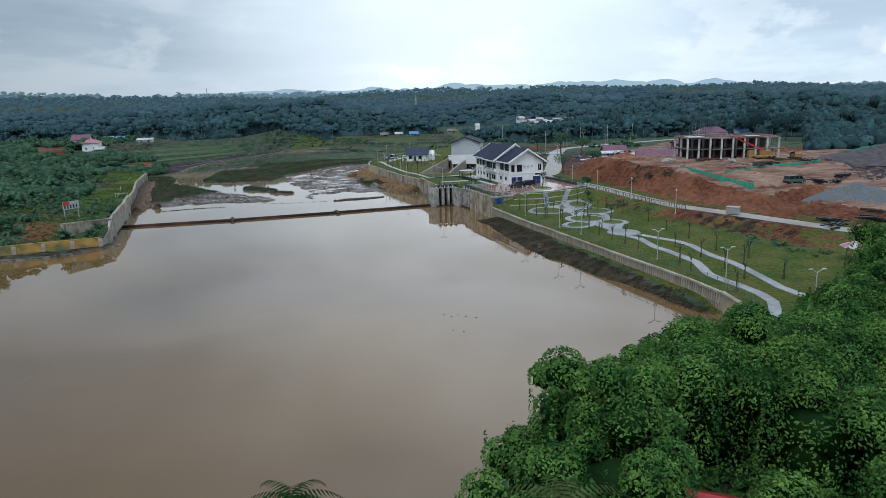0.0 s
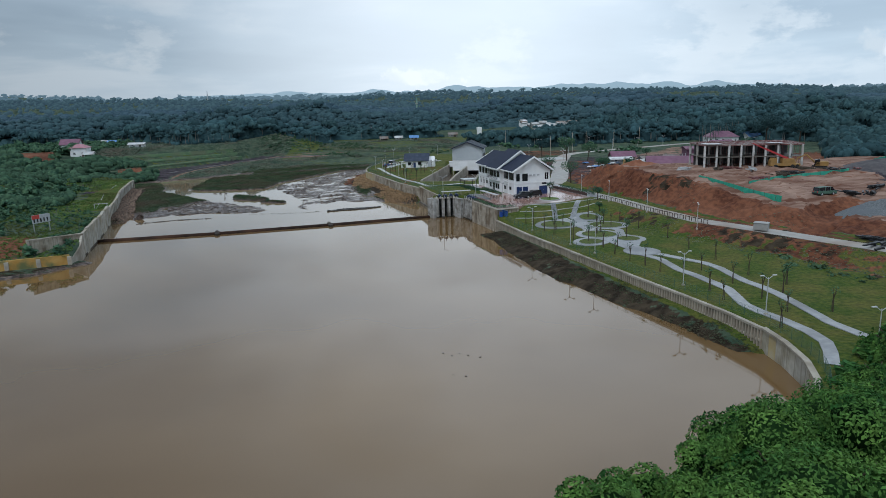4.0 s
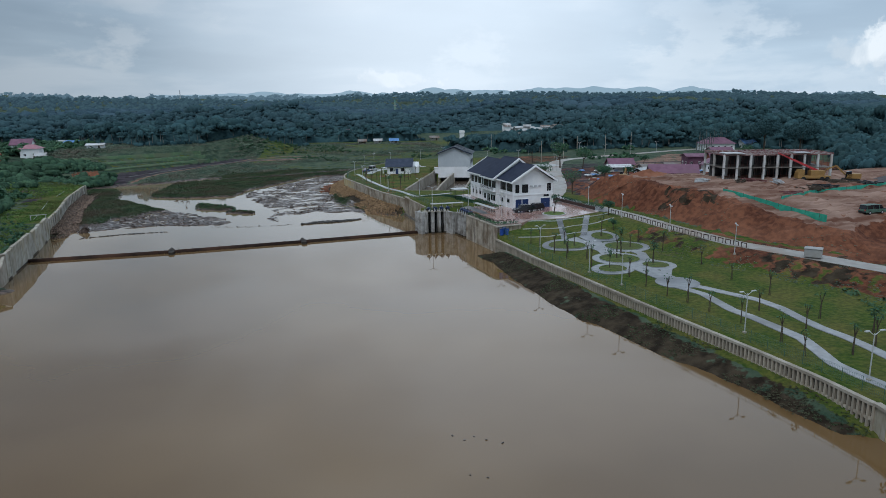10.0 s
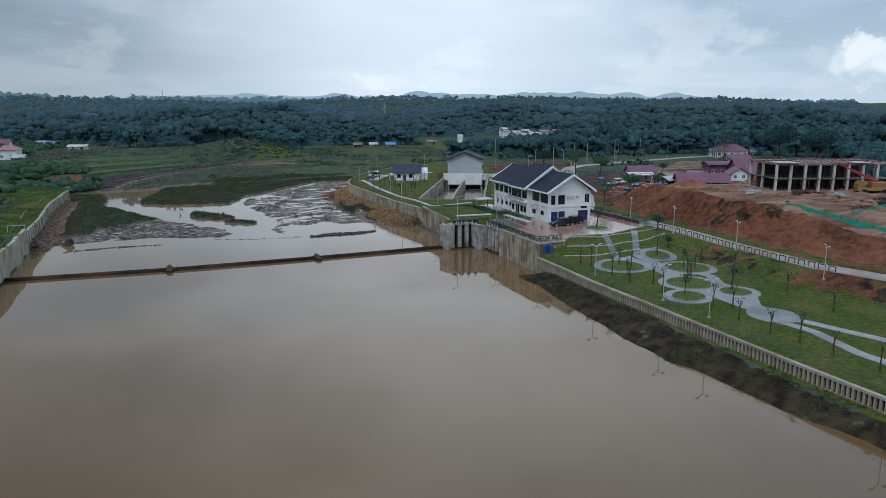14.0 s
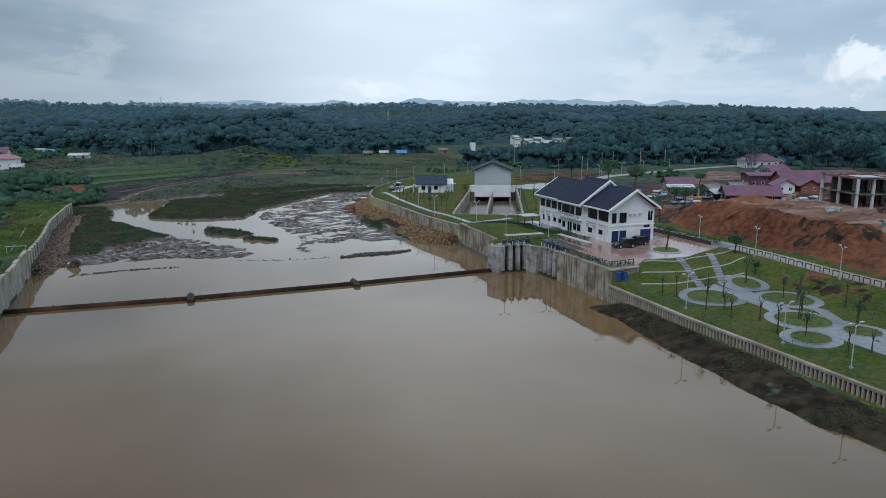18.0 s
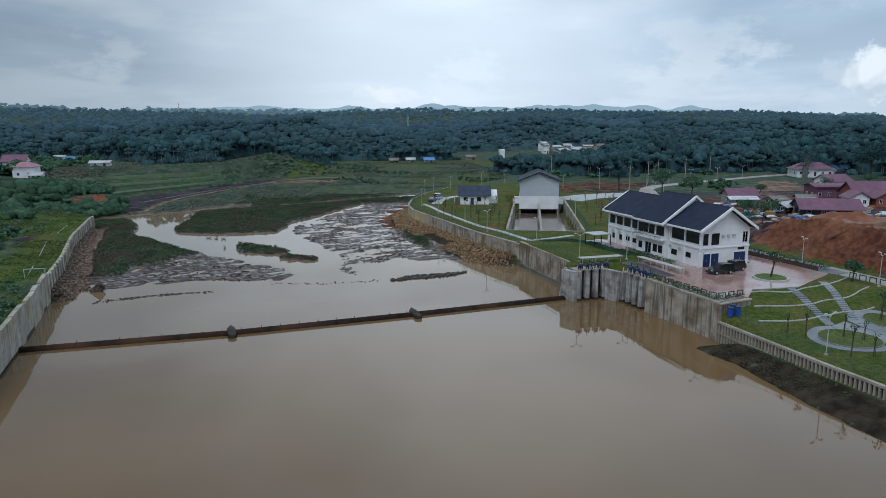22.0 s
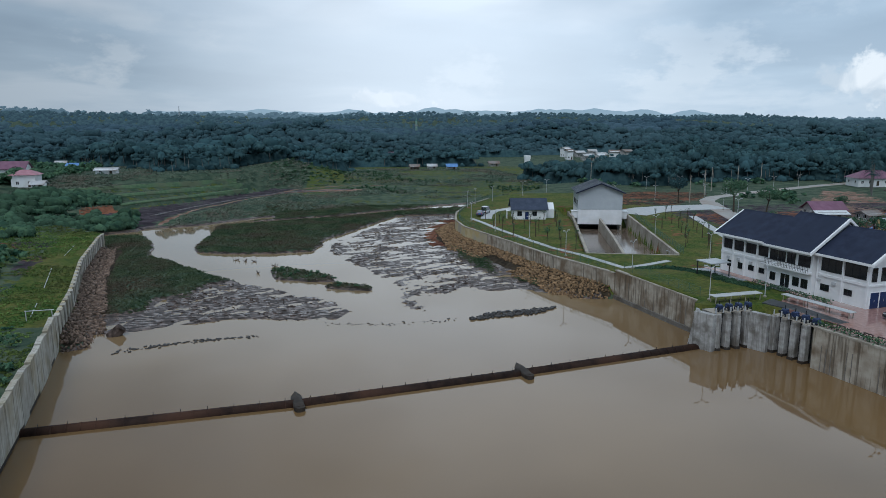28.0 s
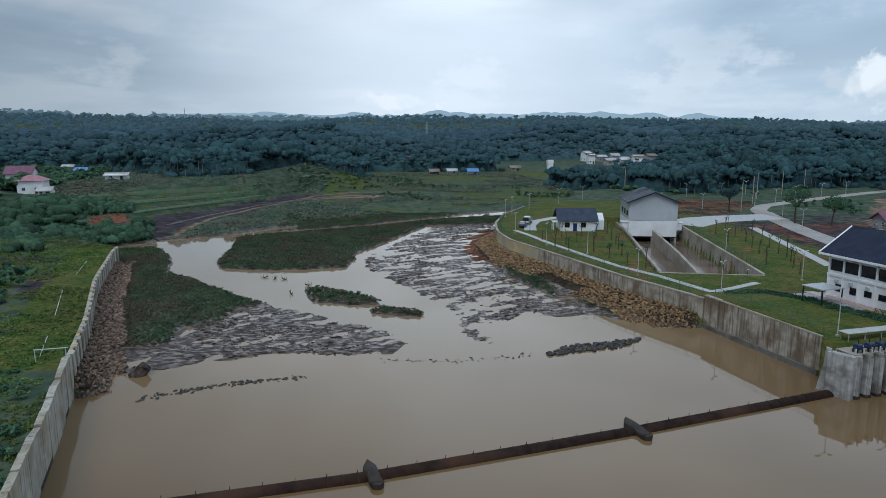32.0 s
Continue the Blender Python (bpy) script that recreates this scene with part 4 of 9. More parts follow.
lawn = np.maximum(lawn, meadow * (0.2 + 0.6 * fbm(gx * 0.025, gy * 0.05, 3)))
earth = np.maximum(earth, ((d_l > 18) & (gy > 60) & (gy < 200) & (d_l < 200)) * np.clip(fbm(gx * 0.035, gy * 0.035, 3) * 1.6 - 0.42, 0, 0.8))
ter = terrace(gx, gy)
run = (gx + 94.8) * 0.5 + (gy - 170) * 0.86
on_ter = (run > -14) & (run < 62) & (ter > 0) & (ter < 44) & (gx < -58)
bank_t = on_ter & (((ter > 1) & (ter < 3.2)) | ((ter > 12.5) & (ter < 14.5)) | ((ter > 27) & (ter < 29.5)))
earth = np.where(on_ter, bank_t * 0.30, earth)
lawn = np.maximum(lawn, on_ter * np.where(bank_t, 0.48, 0.28))
track = line_dist(gx, gy, TRACK_FAR)
clay_t = 1.0 * (1 - step(track, 0.5, 1.3))
slate = (gx > -125) & (gx < -45) & (gy > 125) & (gy < 245) & (e_f > 3) & (ter < 2.5)
slate = slate * (0.62 + 0.3 * fbm(gx * 0.06 + 3, gy * 0.06, 3)) * (1 - step(line_dist(gx, gy, [(-97, 140), (-90, 160), (-78, 190), (-64, 222)]), 12, 22))
slate = np.maximum(slate, step(inside(gx, gy, SLATE), -2, 2) * (0.55 + 0.35 * fbm(gx * 0.08, gy * 0.08, 3)))
slate = np.maximum(slate, (gx > 72) & (gx < 175) & (gy > 26) & (gy < 130)) * np.where(gx > 60, 0.34 + 0.35 * fbm(gx * 0.09, gy * 0.09, 3), slate)
earth = np.maximum(earth, (1 - step(np.hypot((gx + 99) / 5, (gy - 145) / 4), 0.6, 1.2)) * 0.7)
BARE_L = [(-79, 47), (-82, 56), (-83.5, 66), (-88, 72), (-90, 66), (-86.5, 54), (-82, 46)]
BARE_M = [(-88, 78), (-90, 86), (-101, 86), (-112, 80), (-108, 74), (-96, 77)]
SCAR = [(-108, 142), (-99, 139), (-98, 157), (-106, 165), (-113, 158)]
BUSHY = [(-86, 128), (-92, 123), (-115, 110), (-145, 96), (-190, 92), (-192, 192), (-150, 168), (-128, 162), (-121, 184), (-109, 180), (-101, 160), (-92, 142)]
RED_L = [(-182, 196), (-158, 198), (-138, 152), (-154, 150)]
SOIL_W = [(-57.5, -37.5), (-66, -40), (-69, -25), (-61, -22)]
for q_ in (BARE_L, BARE_M):
    slate = np.maximum(slate, step(inside(gx, gy, q_), -1.5, 1.5) * (0.30 + 0.42 * fbm(gx * 0.25, gy * 0.25, 3)))
    earth = np.maximum(earth, step(inside(gx, gy, q_), -1.5, 1.5) * (0.30 + 0.42 * fbm(gx * 0.3 + 4, gy * 0.3, 3)))
earth = np.maximum(earth, step(inside(gx, gy, RED_L), -2, 2) * 0.85)
earth = np.maximum(earth, step(inside(gx, gy, SCAR), -1, 1.5) * 0.9)
earth = np.maximum(earth, step(inside(gx, gy, SOIL_W), -2, 2) * 0.6)
yard_b = inside(gx, gy, [(64, 134), (84, 131), (104, 149), (118, 170), (92, 180), (66, 164)])
earth = np.maximum(earth, step(yard_b, -3, 3) * (0.30 + 0.5 * fbm(gx * 0.14, gy * 0.14, 3)))
mud = ((d_r < 0) & (d_l < 0) & (e_f < 4) & (gy < 200)).astype(float) * (1 - step(gz, 0.28, 0.62))
soil = ((d_l < 0) & (d_r < 0) & (gy > -105) & (gy < -15) & (gx > 30)) * 0.62
soil = np.maximum(soil, ((d_l < 0) & (d_r < 0) & (gy < -30) & (gx < -40)) * 0.5)
soil = np.maximum(soil, verge * (0.06 + 0.66 * fbm(gx * 0.13 + 5, gy * 0.13, 3)))
soil = np.maximum(soil, step(yard_b, -3, 3) * (0.18 + 0.62 * fbm(gx * 0.2 + 2, gy * 0.2, 3)))
soil = np.maximum(soil, (inside(gx, gy, [(80, -8), (84, -17), (87, -23), (90, -18), (85, -4)]) > 0) * 0.46)
green_z = (d_l < 0) & (d_r < 0) & (gz > 0.3) & (gy > 14) & (gy < 200) & (e_f < 1)
rub_z = green_z & (((d_r > -9.5) & (gy > 32) & (gy < 122) & (inside(gx, gy, STRIP) < 0)) | ((d_l > -5.5) & (gy < 98)))
soil = np.maximum(soil, rub_z * 0.7)
lawn = np.maximum(lawn, green_z * 0.30)
earth = earth * (1 - green_z)
mud = mud * ~((gx > 30) & (gy < -10))
fringe = (d_r < 0) & (d_r > -9) & (gy > 90) & (gy < 138) & (gx > -12)
earth = np.maximum(earth, fringe * 0.62)
mud = mud * ~fringe
mud = np.maximum(mud, ((gx < -60) & (e_f > 1) & (e_f < 7) & (gx > -95)) * 0.46)
clay = clay_t * 0.8 + step(gx - tx, 6.5, 11) * step(gy, -95, -80) * (1 - step(gy, 60, 90)) * (1 - step(gx, 190, 230)) * (0.46 + 0.5 * fbm(gx * 0.05, gy * 0.05, 3))
yard = inside(gx, gy, [(106, 100), (112, 112), (146, 150), (165, 174), (179, 166), (168, 136), (150, 112), (124, 98)])
clay = clay * (1 - wooded * (gx > 140)) * (1 - 0.9 * step(inside(gx, gy, PIT), -2, 1))
slate = np.maximum(slate, step(inside(gx, gy, [(120, -34), (132, -22), (146, -4), (170, 14), (186, 6), (170, -30), (138, -40)]), -4, 4) * (0.30 + 0.45 * fbm(gx * 0.1, gy * 0.1, 3)))
clay = np.maximum(clay, step(yard, -3, 3) * (0.42 + 0.3 * fbm(gx * 0.12, gy * 0.12, 3)))
clay = np.maximum(clay, (1 - step(line_dist(gx, gy, [(-66, 211), (-45, 219), (-22, 223)]), 2.5, 7.0)) * (0.42 + 0.5 * fbm(gx * 0.1, gy * 0.1, 3)))
slate = slate * (1 - np.clip(clay_t, 0, 1) * step(-gx, 0, 4))
zone = np.stack([lawn, earth, mud, clay], -1).reshape(-1, 4).astype(np.float32)
ca = me.color_attributes.new("zone", "FLOAT_COLOR", "POINT")
ca.data.foreach_set("color", zone.ravel())
ca = me.color_attributes.new("soil", "FLOAT_COLOR", "POINT")
ca.data.foreach_set("color", np.stack([soil, slate, soil * 0, soil * 0 + 1], -1).reshape(-1, 4).astype(np.float32).ravel())
tagged(new("ground", me), "grassy shore, red earth and wet mud ground", "ground", kind="structure")

# ---- water ----
g = Geo()
nx, ny = 12, 24
g.add([(-260 + 420 * i / nx, -165 + 420 * j / ny, 0.0) for j in range(ny + 1) for i in range(nx + 1)],
      [(j * (nx + 1) + i, j * (nx + 1) + i + 1, (j + 1) * (nx + 1) + i + 1, (j + 1) * (nx + 1) + i) for j in range(ny) for i in range(nx)])
tagged(part("water", g, WATER), "calm brown lake water reflecting the cloudy sky", "water", kind="structure")


# ---- shore walls ----
def resample(pts, gap):
    """Points at even steps along a line, each with its direction."""
    p = np.array(pts, dtype=float)
    seg = np.hypot(*(p[1:] - p[:-1]).T)
    s = np.concatenate([[0], np.cumsum(seg)])
    n = max(2, int(round(s[-1] / gap)) + 1)
    t = np.linspace(0, s[-1], n)
    q = np.stack([np.interp(t, s, p[:, k]) for k in range(p.shape[1])], 1)
    d = np.gradient(q[:, :2], axis=0)
    d /= np.maximum(np.hypot(d[:, 0], d[:, 1])[:, None], 1e-9)
    return q, d


def band(pts, a, b, z0, z1, gap=2.0):
    """A solid that follows a line: from a to b metres to the right of it, from height z0 to z1 (numbers, or functions of place)."""
    q, d = resample(pts, gap)
    r = np.stack([d[:, 1], -d[:, 0]], 1)
    g = Geo()
    n = len(q)
    vs = []
    for k in range(n):
        x, y = q[k, :2]
        lo = z0(x, y) if callable(z0) else z0
        hi = z1(x, y) if callable(z1) else z1
        for o, z in ((a, lo), (b, lo), (b, hi), (a, hi)):
            vs.append((x + r[k, 0] * o, y + r[k, 1] * o, z))
    fs = []
    for k in range(n - 1):
        i = 4 * k
        fs += [(i + j, i + 4 + j, i + 4 + (j + 1) % 4, i + (j + 1) % 4) for j in range(4)]
    fs += [(0, 1, 2, 3), (4 * n - 1, 4 * n - 2, 4 * n - 3, 4 * n - 4)]
    return g.add(vs, fs)


def sub(table, y0, y1):
    out = [(float(along(table, "x", y0)), y0)] + [(x, y) for x, y in table if y0 < y < y1] + [(float(along(table, "x", y1)), y1)]
    return out


# low ribbed wall along the park
low = sub(WALL_R, -101, -18.3)
w = thing("wall_park", "low ribbed concrete lake wall with pale coping", "lake wall", kind="structure")
# near-black back panel carries the shade between the ribs in its colour
part("back_panel", band(low, 0.1, 0.5, -1.5, 2.7), WETSHADE, w, "recessed back panel coloured dark for gap shade")
part("coping", band(low, -0.26, 0.3, 2.72, 3.02), CONC2, w, "pale concrete coping")
part("waler", band(low, -0.16, 0.12, 1.22, 1.5), RIBC, w, "level concrete beam between the ribs")
q, d = resample(low, 0.56)
rib = mesh_of("rib", Geo().cbox(-0.12, -0.24, -1.4, 0.12, 0.18, 2.76, 0.04), RIBC)
for k in range(len(q)):
    o = part("rib", rib, None, w)
    o.matrix_basis = Matrix.Translation((q[k, 0], q[k, 1], 0)) @ Matrix.Rotation(math.atan2(d[k, 1], d[k, 0]) + math.pi, 4, "Z")
# curved end of plain panels
curve = sub(WALL_R, -127, -101)
w = thing("wall_curve", "curved concrete lake wall of upright panels", "lake wall", kind="structure")
part("coping", band(curve, -0.2, 0.5, 2.8, 3.08, 1.0), CONC2, w, "pale concrete coping")
q, d = resample(curve, 1.6)
for k in range(len(q) - 1):
    a, b = Vector((q[k, 0], q[k, 1], 0)), Vector((q[k + 1, 0], q[k + 1, 1], 0))
    t = (b - a).normalized()
    part("panel", band([tuple(a + t * 0.03)[:2], tuple(b - t * 0.03)[:2]], random.uniform(-0.05, 0.0), 0.5, -1.5, 2.8), YELLOWC if k % 7 == 3 else CREAM, w)

# tall wall of the square
tall = sub(WALL_R, -18.3, -2.5)
w = thing("wall_square", "tall stained concrete wall below the paved square", "lake wall", kind="structure")
q, d = resample(tall, 3.3)
for k in range(len(q) - 1):
    a, b = Vector((q[k, 0], q[k, 1], 0)), Vector((q[k + 1, 0], q[k + 1, 1], 0))
    t = (b - a).normalized() * 0.025
    part("panel", band([tuple(a + t)[:2], tuple(b - t)[:2]], -0.02, 0.6, -1.5, 5.35), CONC, w)
part("coping", band(tall, -0.06, 0.6, 5.36, 5.6), CONC2, w, "pale concrete coping")
# thin raised strips added to stand for dark stains down the panels
pl = mesh_of("pilaster", Geo().cbox(-0.06, -0.05, -1.4, 0.06, 0.1, 3.6, 0.02), CONCD)
q, d = resample(tall, 0.72)
for k in range(4, len(q) - 1):
    if random.random() < 0.3:
        o = part("weep_stain", pl, None, w)
        o.matrix_basis = Matrix.Translation((q[k, 0], q[k, 1], random.uniform(-0.8, 0.3))) @ Matrix.Rotation(math.atan2(d[k, 1], d[k, 0]) + math.pi, 4, "Z") @ Matrix.Diagonal((random.uniform(0.6, 1.1), 1, 1, 1))
wing = thing("wall_wing", "concrete wing wall beside the grass terraces", "lake wall", kind="structure")
part("panel", band([(41.3, -18.4), (46.9, -16.4)], -0.25, 0.25, 0, 5.4), CONC, wing)
part("coping", band([(41.2, -18.5), (47.0, -16.4)], -0.32, 0.32, 5.4, 5.6), CONC2, wing, "pale concrete coping")
# upstream wall
up = sub(WALL_R, 12.8, 34.6)
w = thing("wall_upstream", "tall streaked concrete wall upstream of the gates", "lake wall", kind="structure")
q, d = resample(up, 3.7)
for k in range(len(q) - 1):
    a, b = Vector((q[k, 0], q[k, 1], 0)), Vector((q[k + 1, 0], q[k + 1, 1], 0))
    t = (b - a).normalized() * 0.025
    part("panel", band([tuple(a + t)[:2], tuple(b - t)[:2]], -0.02, 0.6, -1.5, 5.1), CONC, w)
part("coping", band(up, -0.06, 0.6, 5.1, 5.3), CONC2, w, "pale concrete coping")
part("footing", band(up, -0.35, 0.0, -1.5, 0.7), CONCD, w, "dark wet concrete footing")
q, d = resample(up, 0.62)
for k in range(2, len(q) - 1):
    if random.random() < 0.3:
        o = part("weep_stain", pl, None, w)
        o.matrix_basis = Matrix.Translation((q[k, 0], q[k, 1], random.uniform(-0.6, 0.5))) @ Matrix.Rotation(math.atan2(d[k, 1], d[k, 0]) + math.pi, 4, "Z") @ Matrix.Diagonal((random.uniform(0.6, 1.1), 1, 1, 1))
# wall round the compound, over the rubble
ring = sub(WALL_R, 34.8, 160)
w = thing("wall_compound", "low curving concrete wall round the pump station yard", "lake wall", kind="structure")
q, d = resample(ring, 4.0)
for k in range(len(q) - 1):
    a, b = q[k, :2], q[k + 1, :2]
    part("panel", band([tuple(a), tuple(b)], random.uniform(-0.03, 0.0), 0.5, -1.0, 4.6), YELLOWC if 78 < q[k, 1] < 106 else CONC, w)
part("coping", band(ring, -0.06, 0.5, 4.6, 4.8), CONC2, w, "pale concrete coping")

# left shore
leftw = sub(WALL_L, -26.5, 96.4)
w = thing("wall_left", "long pale concrete wall of the far shore with stepped top", "lake wall", kind="structure")


def left_top(x, y):
    return float(np.interp(y, [-26.5, -5.1, -5.0, -4.6, 7.4, 7.5, 7.9, 15.8, 15.9, 18, 40, 98], [5.0, 5.35, 5.35, 4.8, 5.25, 5.25, 4.8, 5.2, 5.2, 4.5, 4.45, 4.3]))


q, d = resample(leftw, 3.1)
for k in range(len(q) - 1):
    a, b = Vector((q[k, 0], q[k, 1], 0)), Vector((q[k + 1, 0], q[k + 1, 1], 0))
    t = (b - a).normalized() * 0.07
    dz = random.uniform(-0.12, 0.1)
    if q[k, 1] < 15:
        part("panel", band([tuple(a + t)[:2], tuple(b - t)[:2]], -0.6, random.uniform(0.0, 0.1), -1.5, lambda x, y, dz=dz: left_top(x, y) + dz), CREAM, w)
    else:
        m_ = a.lerp(b, 0.56)
        part("panel", band([tuple(a + t)[:2], tuple(m_)[:2]], -0.55, 0.16, -1.5, lambda x, y, dz=dz: left_top(x, y) + 0.02), CREAM, w, "pale upright panel")
        part("stained_panel", band([tuple(m_ + t * 0.4)[:2], tuple(b)[:2]], -0.55, -0.12, -1.5, lambda x, y, dz=dz: left_top(x, y) - 0.04), YELLOWC, w, "ochre-stained recessed panel")
part("core", band(leftw, -0.5, -0.06, -1.5, lambda x, y: left_top(x, y) - 0.12), WETSHADE, w, "dark core seen in the joints")
part("foot_stain", band(leftw, -0.1, 0.05, -1.5, 0.35), WETSHADE, w, "dark wet foot")
w = thing("wall_left_wing", "grey concrete wing wall with dark vertical stains", "lake wall", kind="structure")
part("panel", band([(-57.8, -35.8), (-50.9, -26.5)], -0.25, 0.25, 0.5, lambda x, y: 5.0 + (-51 - x) * 0.08), CONC, w)
part("coping", band([(-57.8, -35.8), (-50.9, -26.5)], -0.33, 0.33, lambda x, y: 5.0 + (-51 - x) * 0.08, lambda x, y: 5.2 + (-51 - x) * 0.08), CONC2, w)
part("end_wall", band([(-49.6, -36.0), (-49.6, -31), (-50.9, -26.5)], -0.4, 0.1, -1.5, lambda x, y: float(np.interp(y, [-36, -31, -26.5], [1.2, 3.2, 4.9]))), CONC2, w)
w = thing("wall_ochre", "low ochre mud-stained retaining wall with concrete posts", "lake wall", kind="structure")
ol = [(-92, -48.6), (-68.5, -43), (-62, -40.6), (-49.6, -36.4)]
part("panel", band(ol, -0.6, 0.05, -0.5, 2.5), ORANGE, w)
q, d = resample(ol, 5.2)
for k in range(len(q)):
    o = part("post", Geo().cbox(-0.4, -0.25, -0.5, 0.4, 0.3, 2.2, 0.05), CONC2, w, "pale concrete post")
    o.matrix_basis = Matrix.Translation((q[k, 0], q[k, 1], 0)) @ Matrix.Rotation(math.atan2(d[k, 1], d[k, 0]), 4, "Z")

# ---- rubber weir across the river ----
WEIR = [(-54.7, -10.3), (-27.5, -6.2), (0, 0), (26.8, 6.9)]
weir = thing("weir", "brown inflated rubber weir across the river with small pegs", "weir")
for (ax, ay), (bx, by) in zip(WEIR, WEIR[1:]):
    q, d = resample([(ax, ay), (bx, by)], 1.4)
    part("rubber_tube", Geo().tube((ax, ay, -0.15), (bx, by, -0.15), 0.74, 0.74, 18), RUBBER, weir, "", True)
    for k in range(1, len(q) - 1, 2):
        part("peg", Geo().tube((q[k, 0], q[k, 1] + 0.2, 0.3), (q[k, 0], q[k, 1] + 0.25, 0.85), 0.03, 0.03, 5), DARKM, weir)
    for k in range(0, len(q), 1):
        part("clamp_strip", Geo().tube((q[k, 0] - d[k, 0] * 0.05, q[k, 1] - d[k, 1] * 0.05, -0.15), (q[k, 0] + d[k, 0] * 0.05, q[k, 1] + d[k, 1] * 0.05, -0.15), 0.77, 0.77, 14), RUBBER, weir)
for x, y in WEIR[1:3]:
    p = thing("weir_pier", "dark concrete weir pier with a raised nose", "pier", x, y, 0, 13, group="piers of the weir")
    part("body", Geo().side([(-0.6, -1.2), (0.6, -1.2), (0.6, 0.42), (0.48, 0.52), (-0.48, 0.52), (-0.6, 0.42)], -1.7, 1.3), WETSHADE, p)
    part("nose", Geo().prism([(-0.6, 1.3), (0.6, 1.3), (0.0, 2.3)], -1.2, 0.5).add([(-0.6, -0.6, 0.52), (0.6, -0.6, 0.52), (0.6, 1.3, 0.52), (-0.6, 1.3, 0.52), (0, 2.1, 0.8), (0, 0.7, 0.74)],
         [(0, 1, 5), (1, 2, 4, 5), (2, 3, 4), (3, 0, 5, 4)]), WETSHADE, p, "raised wet concrete nose")
    part("tail", Geo().tube((0, -1.7, -1.2), (0, -1.7, 0.48), 0.6, 0.56, 14), WETSHADE, p)


# ---- sluice gates ----
# near-black that stands in for the deep shade of the gate slots
BLACKM = mat("gate_slot_shade", (0.006, 0.006, 0.007), (0.012, 0.012, 0.013), 2.0, 0.8, 0.0, spec=0.1)


def gate_bank(name, label, x, y, rz, n, pitch, wide, top, slab):
    """A row of upright piers with deep gate slots between them, hoists over the slots and a slab roof; x runs along the row, seen from the water."""
    b = thing(name, label, "sluice gate", x, y, 0, rz)
    end = (n - 1) * pitch + wide
    for k in range(n):
        x0 = k * pitch
        part("pier", Geo().cbox(x0, 0.0, -1.5, x0 + wide, 2.8, top, 0.1).cbox(x0 + 0.12, -0.14, -1.5, x0 + wide - 0.12, 0.0, top - 0.5, 0.05), GATE, b, "grey streaked concrete pier")
        part("foot_stain", Geo().cbox(x0 - 0.015, -0.155, -1.5, x0 + wide + 0.015, 1.0, 0.42, 0.05), WETSHADE, b, "dark wet foot")
        part("bracket", Geo().box(x0 + 0.1, 0.1, top, x0 + wide - 0.1, 0.35, top + 0.12), CONC2, b)
    for k in range(n):
        c0, c1 = k * pitch + wide, (k + 1) * pitch
        c = (c0 + c1) / 2
        leaf = part("gate_leaf", Geo().box(c0, 2.3, -1.5, c1, 2.45, top - 0.1), BLACKM, b, "steel gate leaf coloured black for slot shade")
        for z in (0.6, 1.8, 3.0, 4.2):
            part("stiffener", Geo().box(c0, 2.18, z, c1, 2.3, z + 0.14), BLACKM, leaf)
        part("slot_guide", Geo().box(c0, 0.9, -1.5, c0 + 0.08, 1.1, top).box(c1 - 0.08, 0.9, -1.5, c1, 1.1, top), DARKM, leaf)
        h = part("hoist", Geo().cbox(c - 0.34, 0.8, top + 0.4, c + 0.34, 1.7, top + 1.05, 0.1), BLUE, b, "blue gate hoist")
        part("gearbox", Geo().tube((c - 0.6, 1.25, top + 0.6), (c + 0.6, 1.25, top + 0.6), 0.17, 0.17, 10), BLUE, h)
        for lx_ in (c - 0.42, c + 0.3):
            for ly_ in (0.85, 1.5):
                part("frame_leg", Geo().box(lx_, ly_, top - 0.1, lx_ + 0.12, ly_ + 0.15, top + 0.4), DARKM, h)
        part("screw_guard", Geo().tube((c, 1.25, top + 1.0), (c, 1.25, top + 1.6), 0.06, 0.06, 8), DARKM, h)
        part("hand_wheel", Geo().tube((c - 0.5, 0.8, top + 0.6), (c - 0.5, 0.86, top + 0.6), 0.22, 0.22, 12), DARKM, h)
    part("deck", Geo().box(-0.1, 0.7, top - 0.1, end + 0.7, 2.85, top + 0.02), CONC2, b)
    part("back_wall", Geo().box(-0.1, 2.8, -1.5, end + 0.7, 3.1, top), GATE, b)
    for k in range(int(end / 1.2) + 1):
        part("rail_post", Geo().tube((0.1 + k * 1.2, 0.5, top), (0.1 + k * 1.2, 0.5, top + 0.75), 0.09, 0.09, 8), LAMPW, b, "short white post")
    x0, x1, y0, y1, z = slab
    part("canopy_slab", Geo().cbox(x0, y0, z, x1, y1, z + 0.1, 0.03), KERB, b, "pale concrete canopy slab")
    m = 4
    for k in range(m):
        xp = x0 + 0.3 + (x1 - x0 - 0.6) * k / (m - 1)
        part("canopy_post", Geo().box(xp - 0.045, y0 + 0.15, top - 0.3, xp + 0.045, y0 + 0.24, z), CONC2, b)
        part("canopy_post", Geo().box(xp - 0.045, y1 - 0.24, top - 0.3, xp + 0.045, y1 - 0.15, z), CONC2, b)
    return b


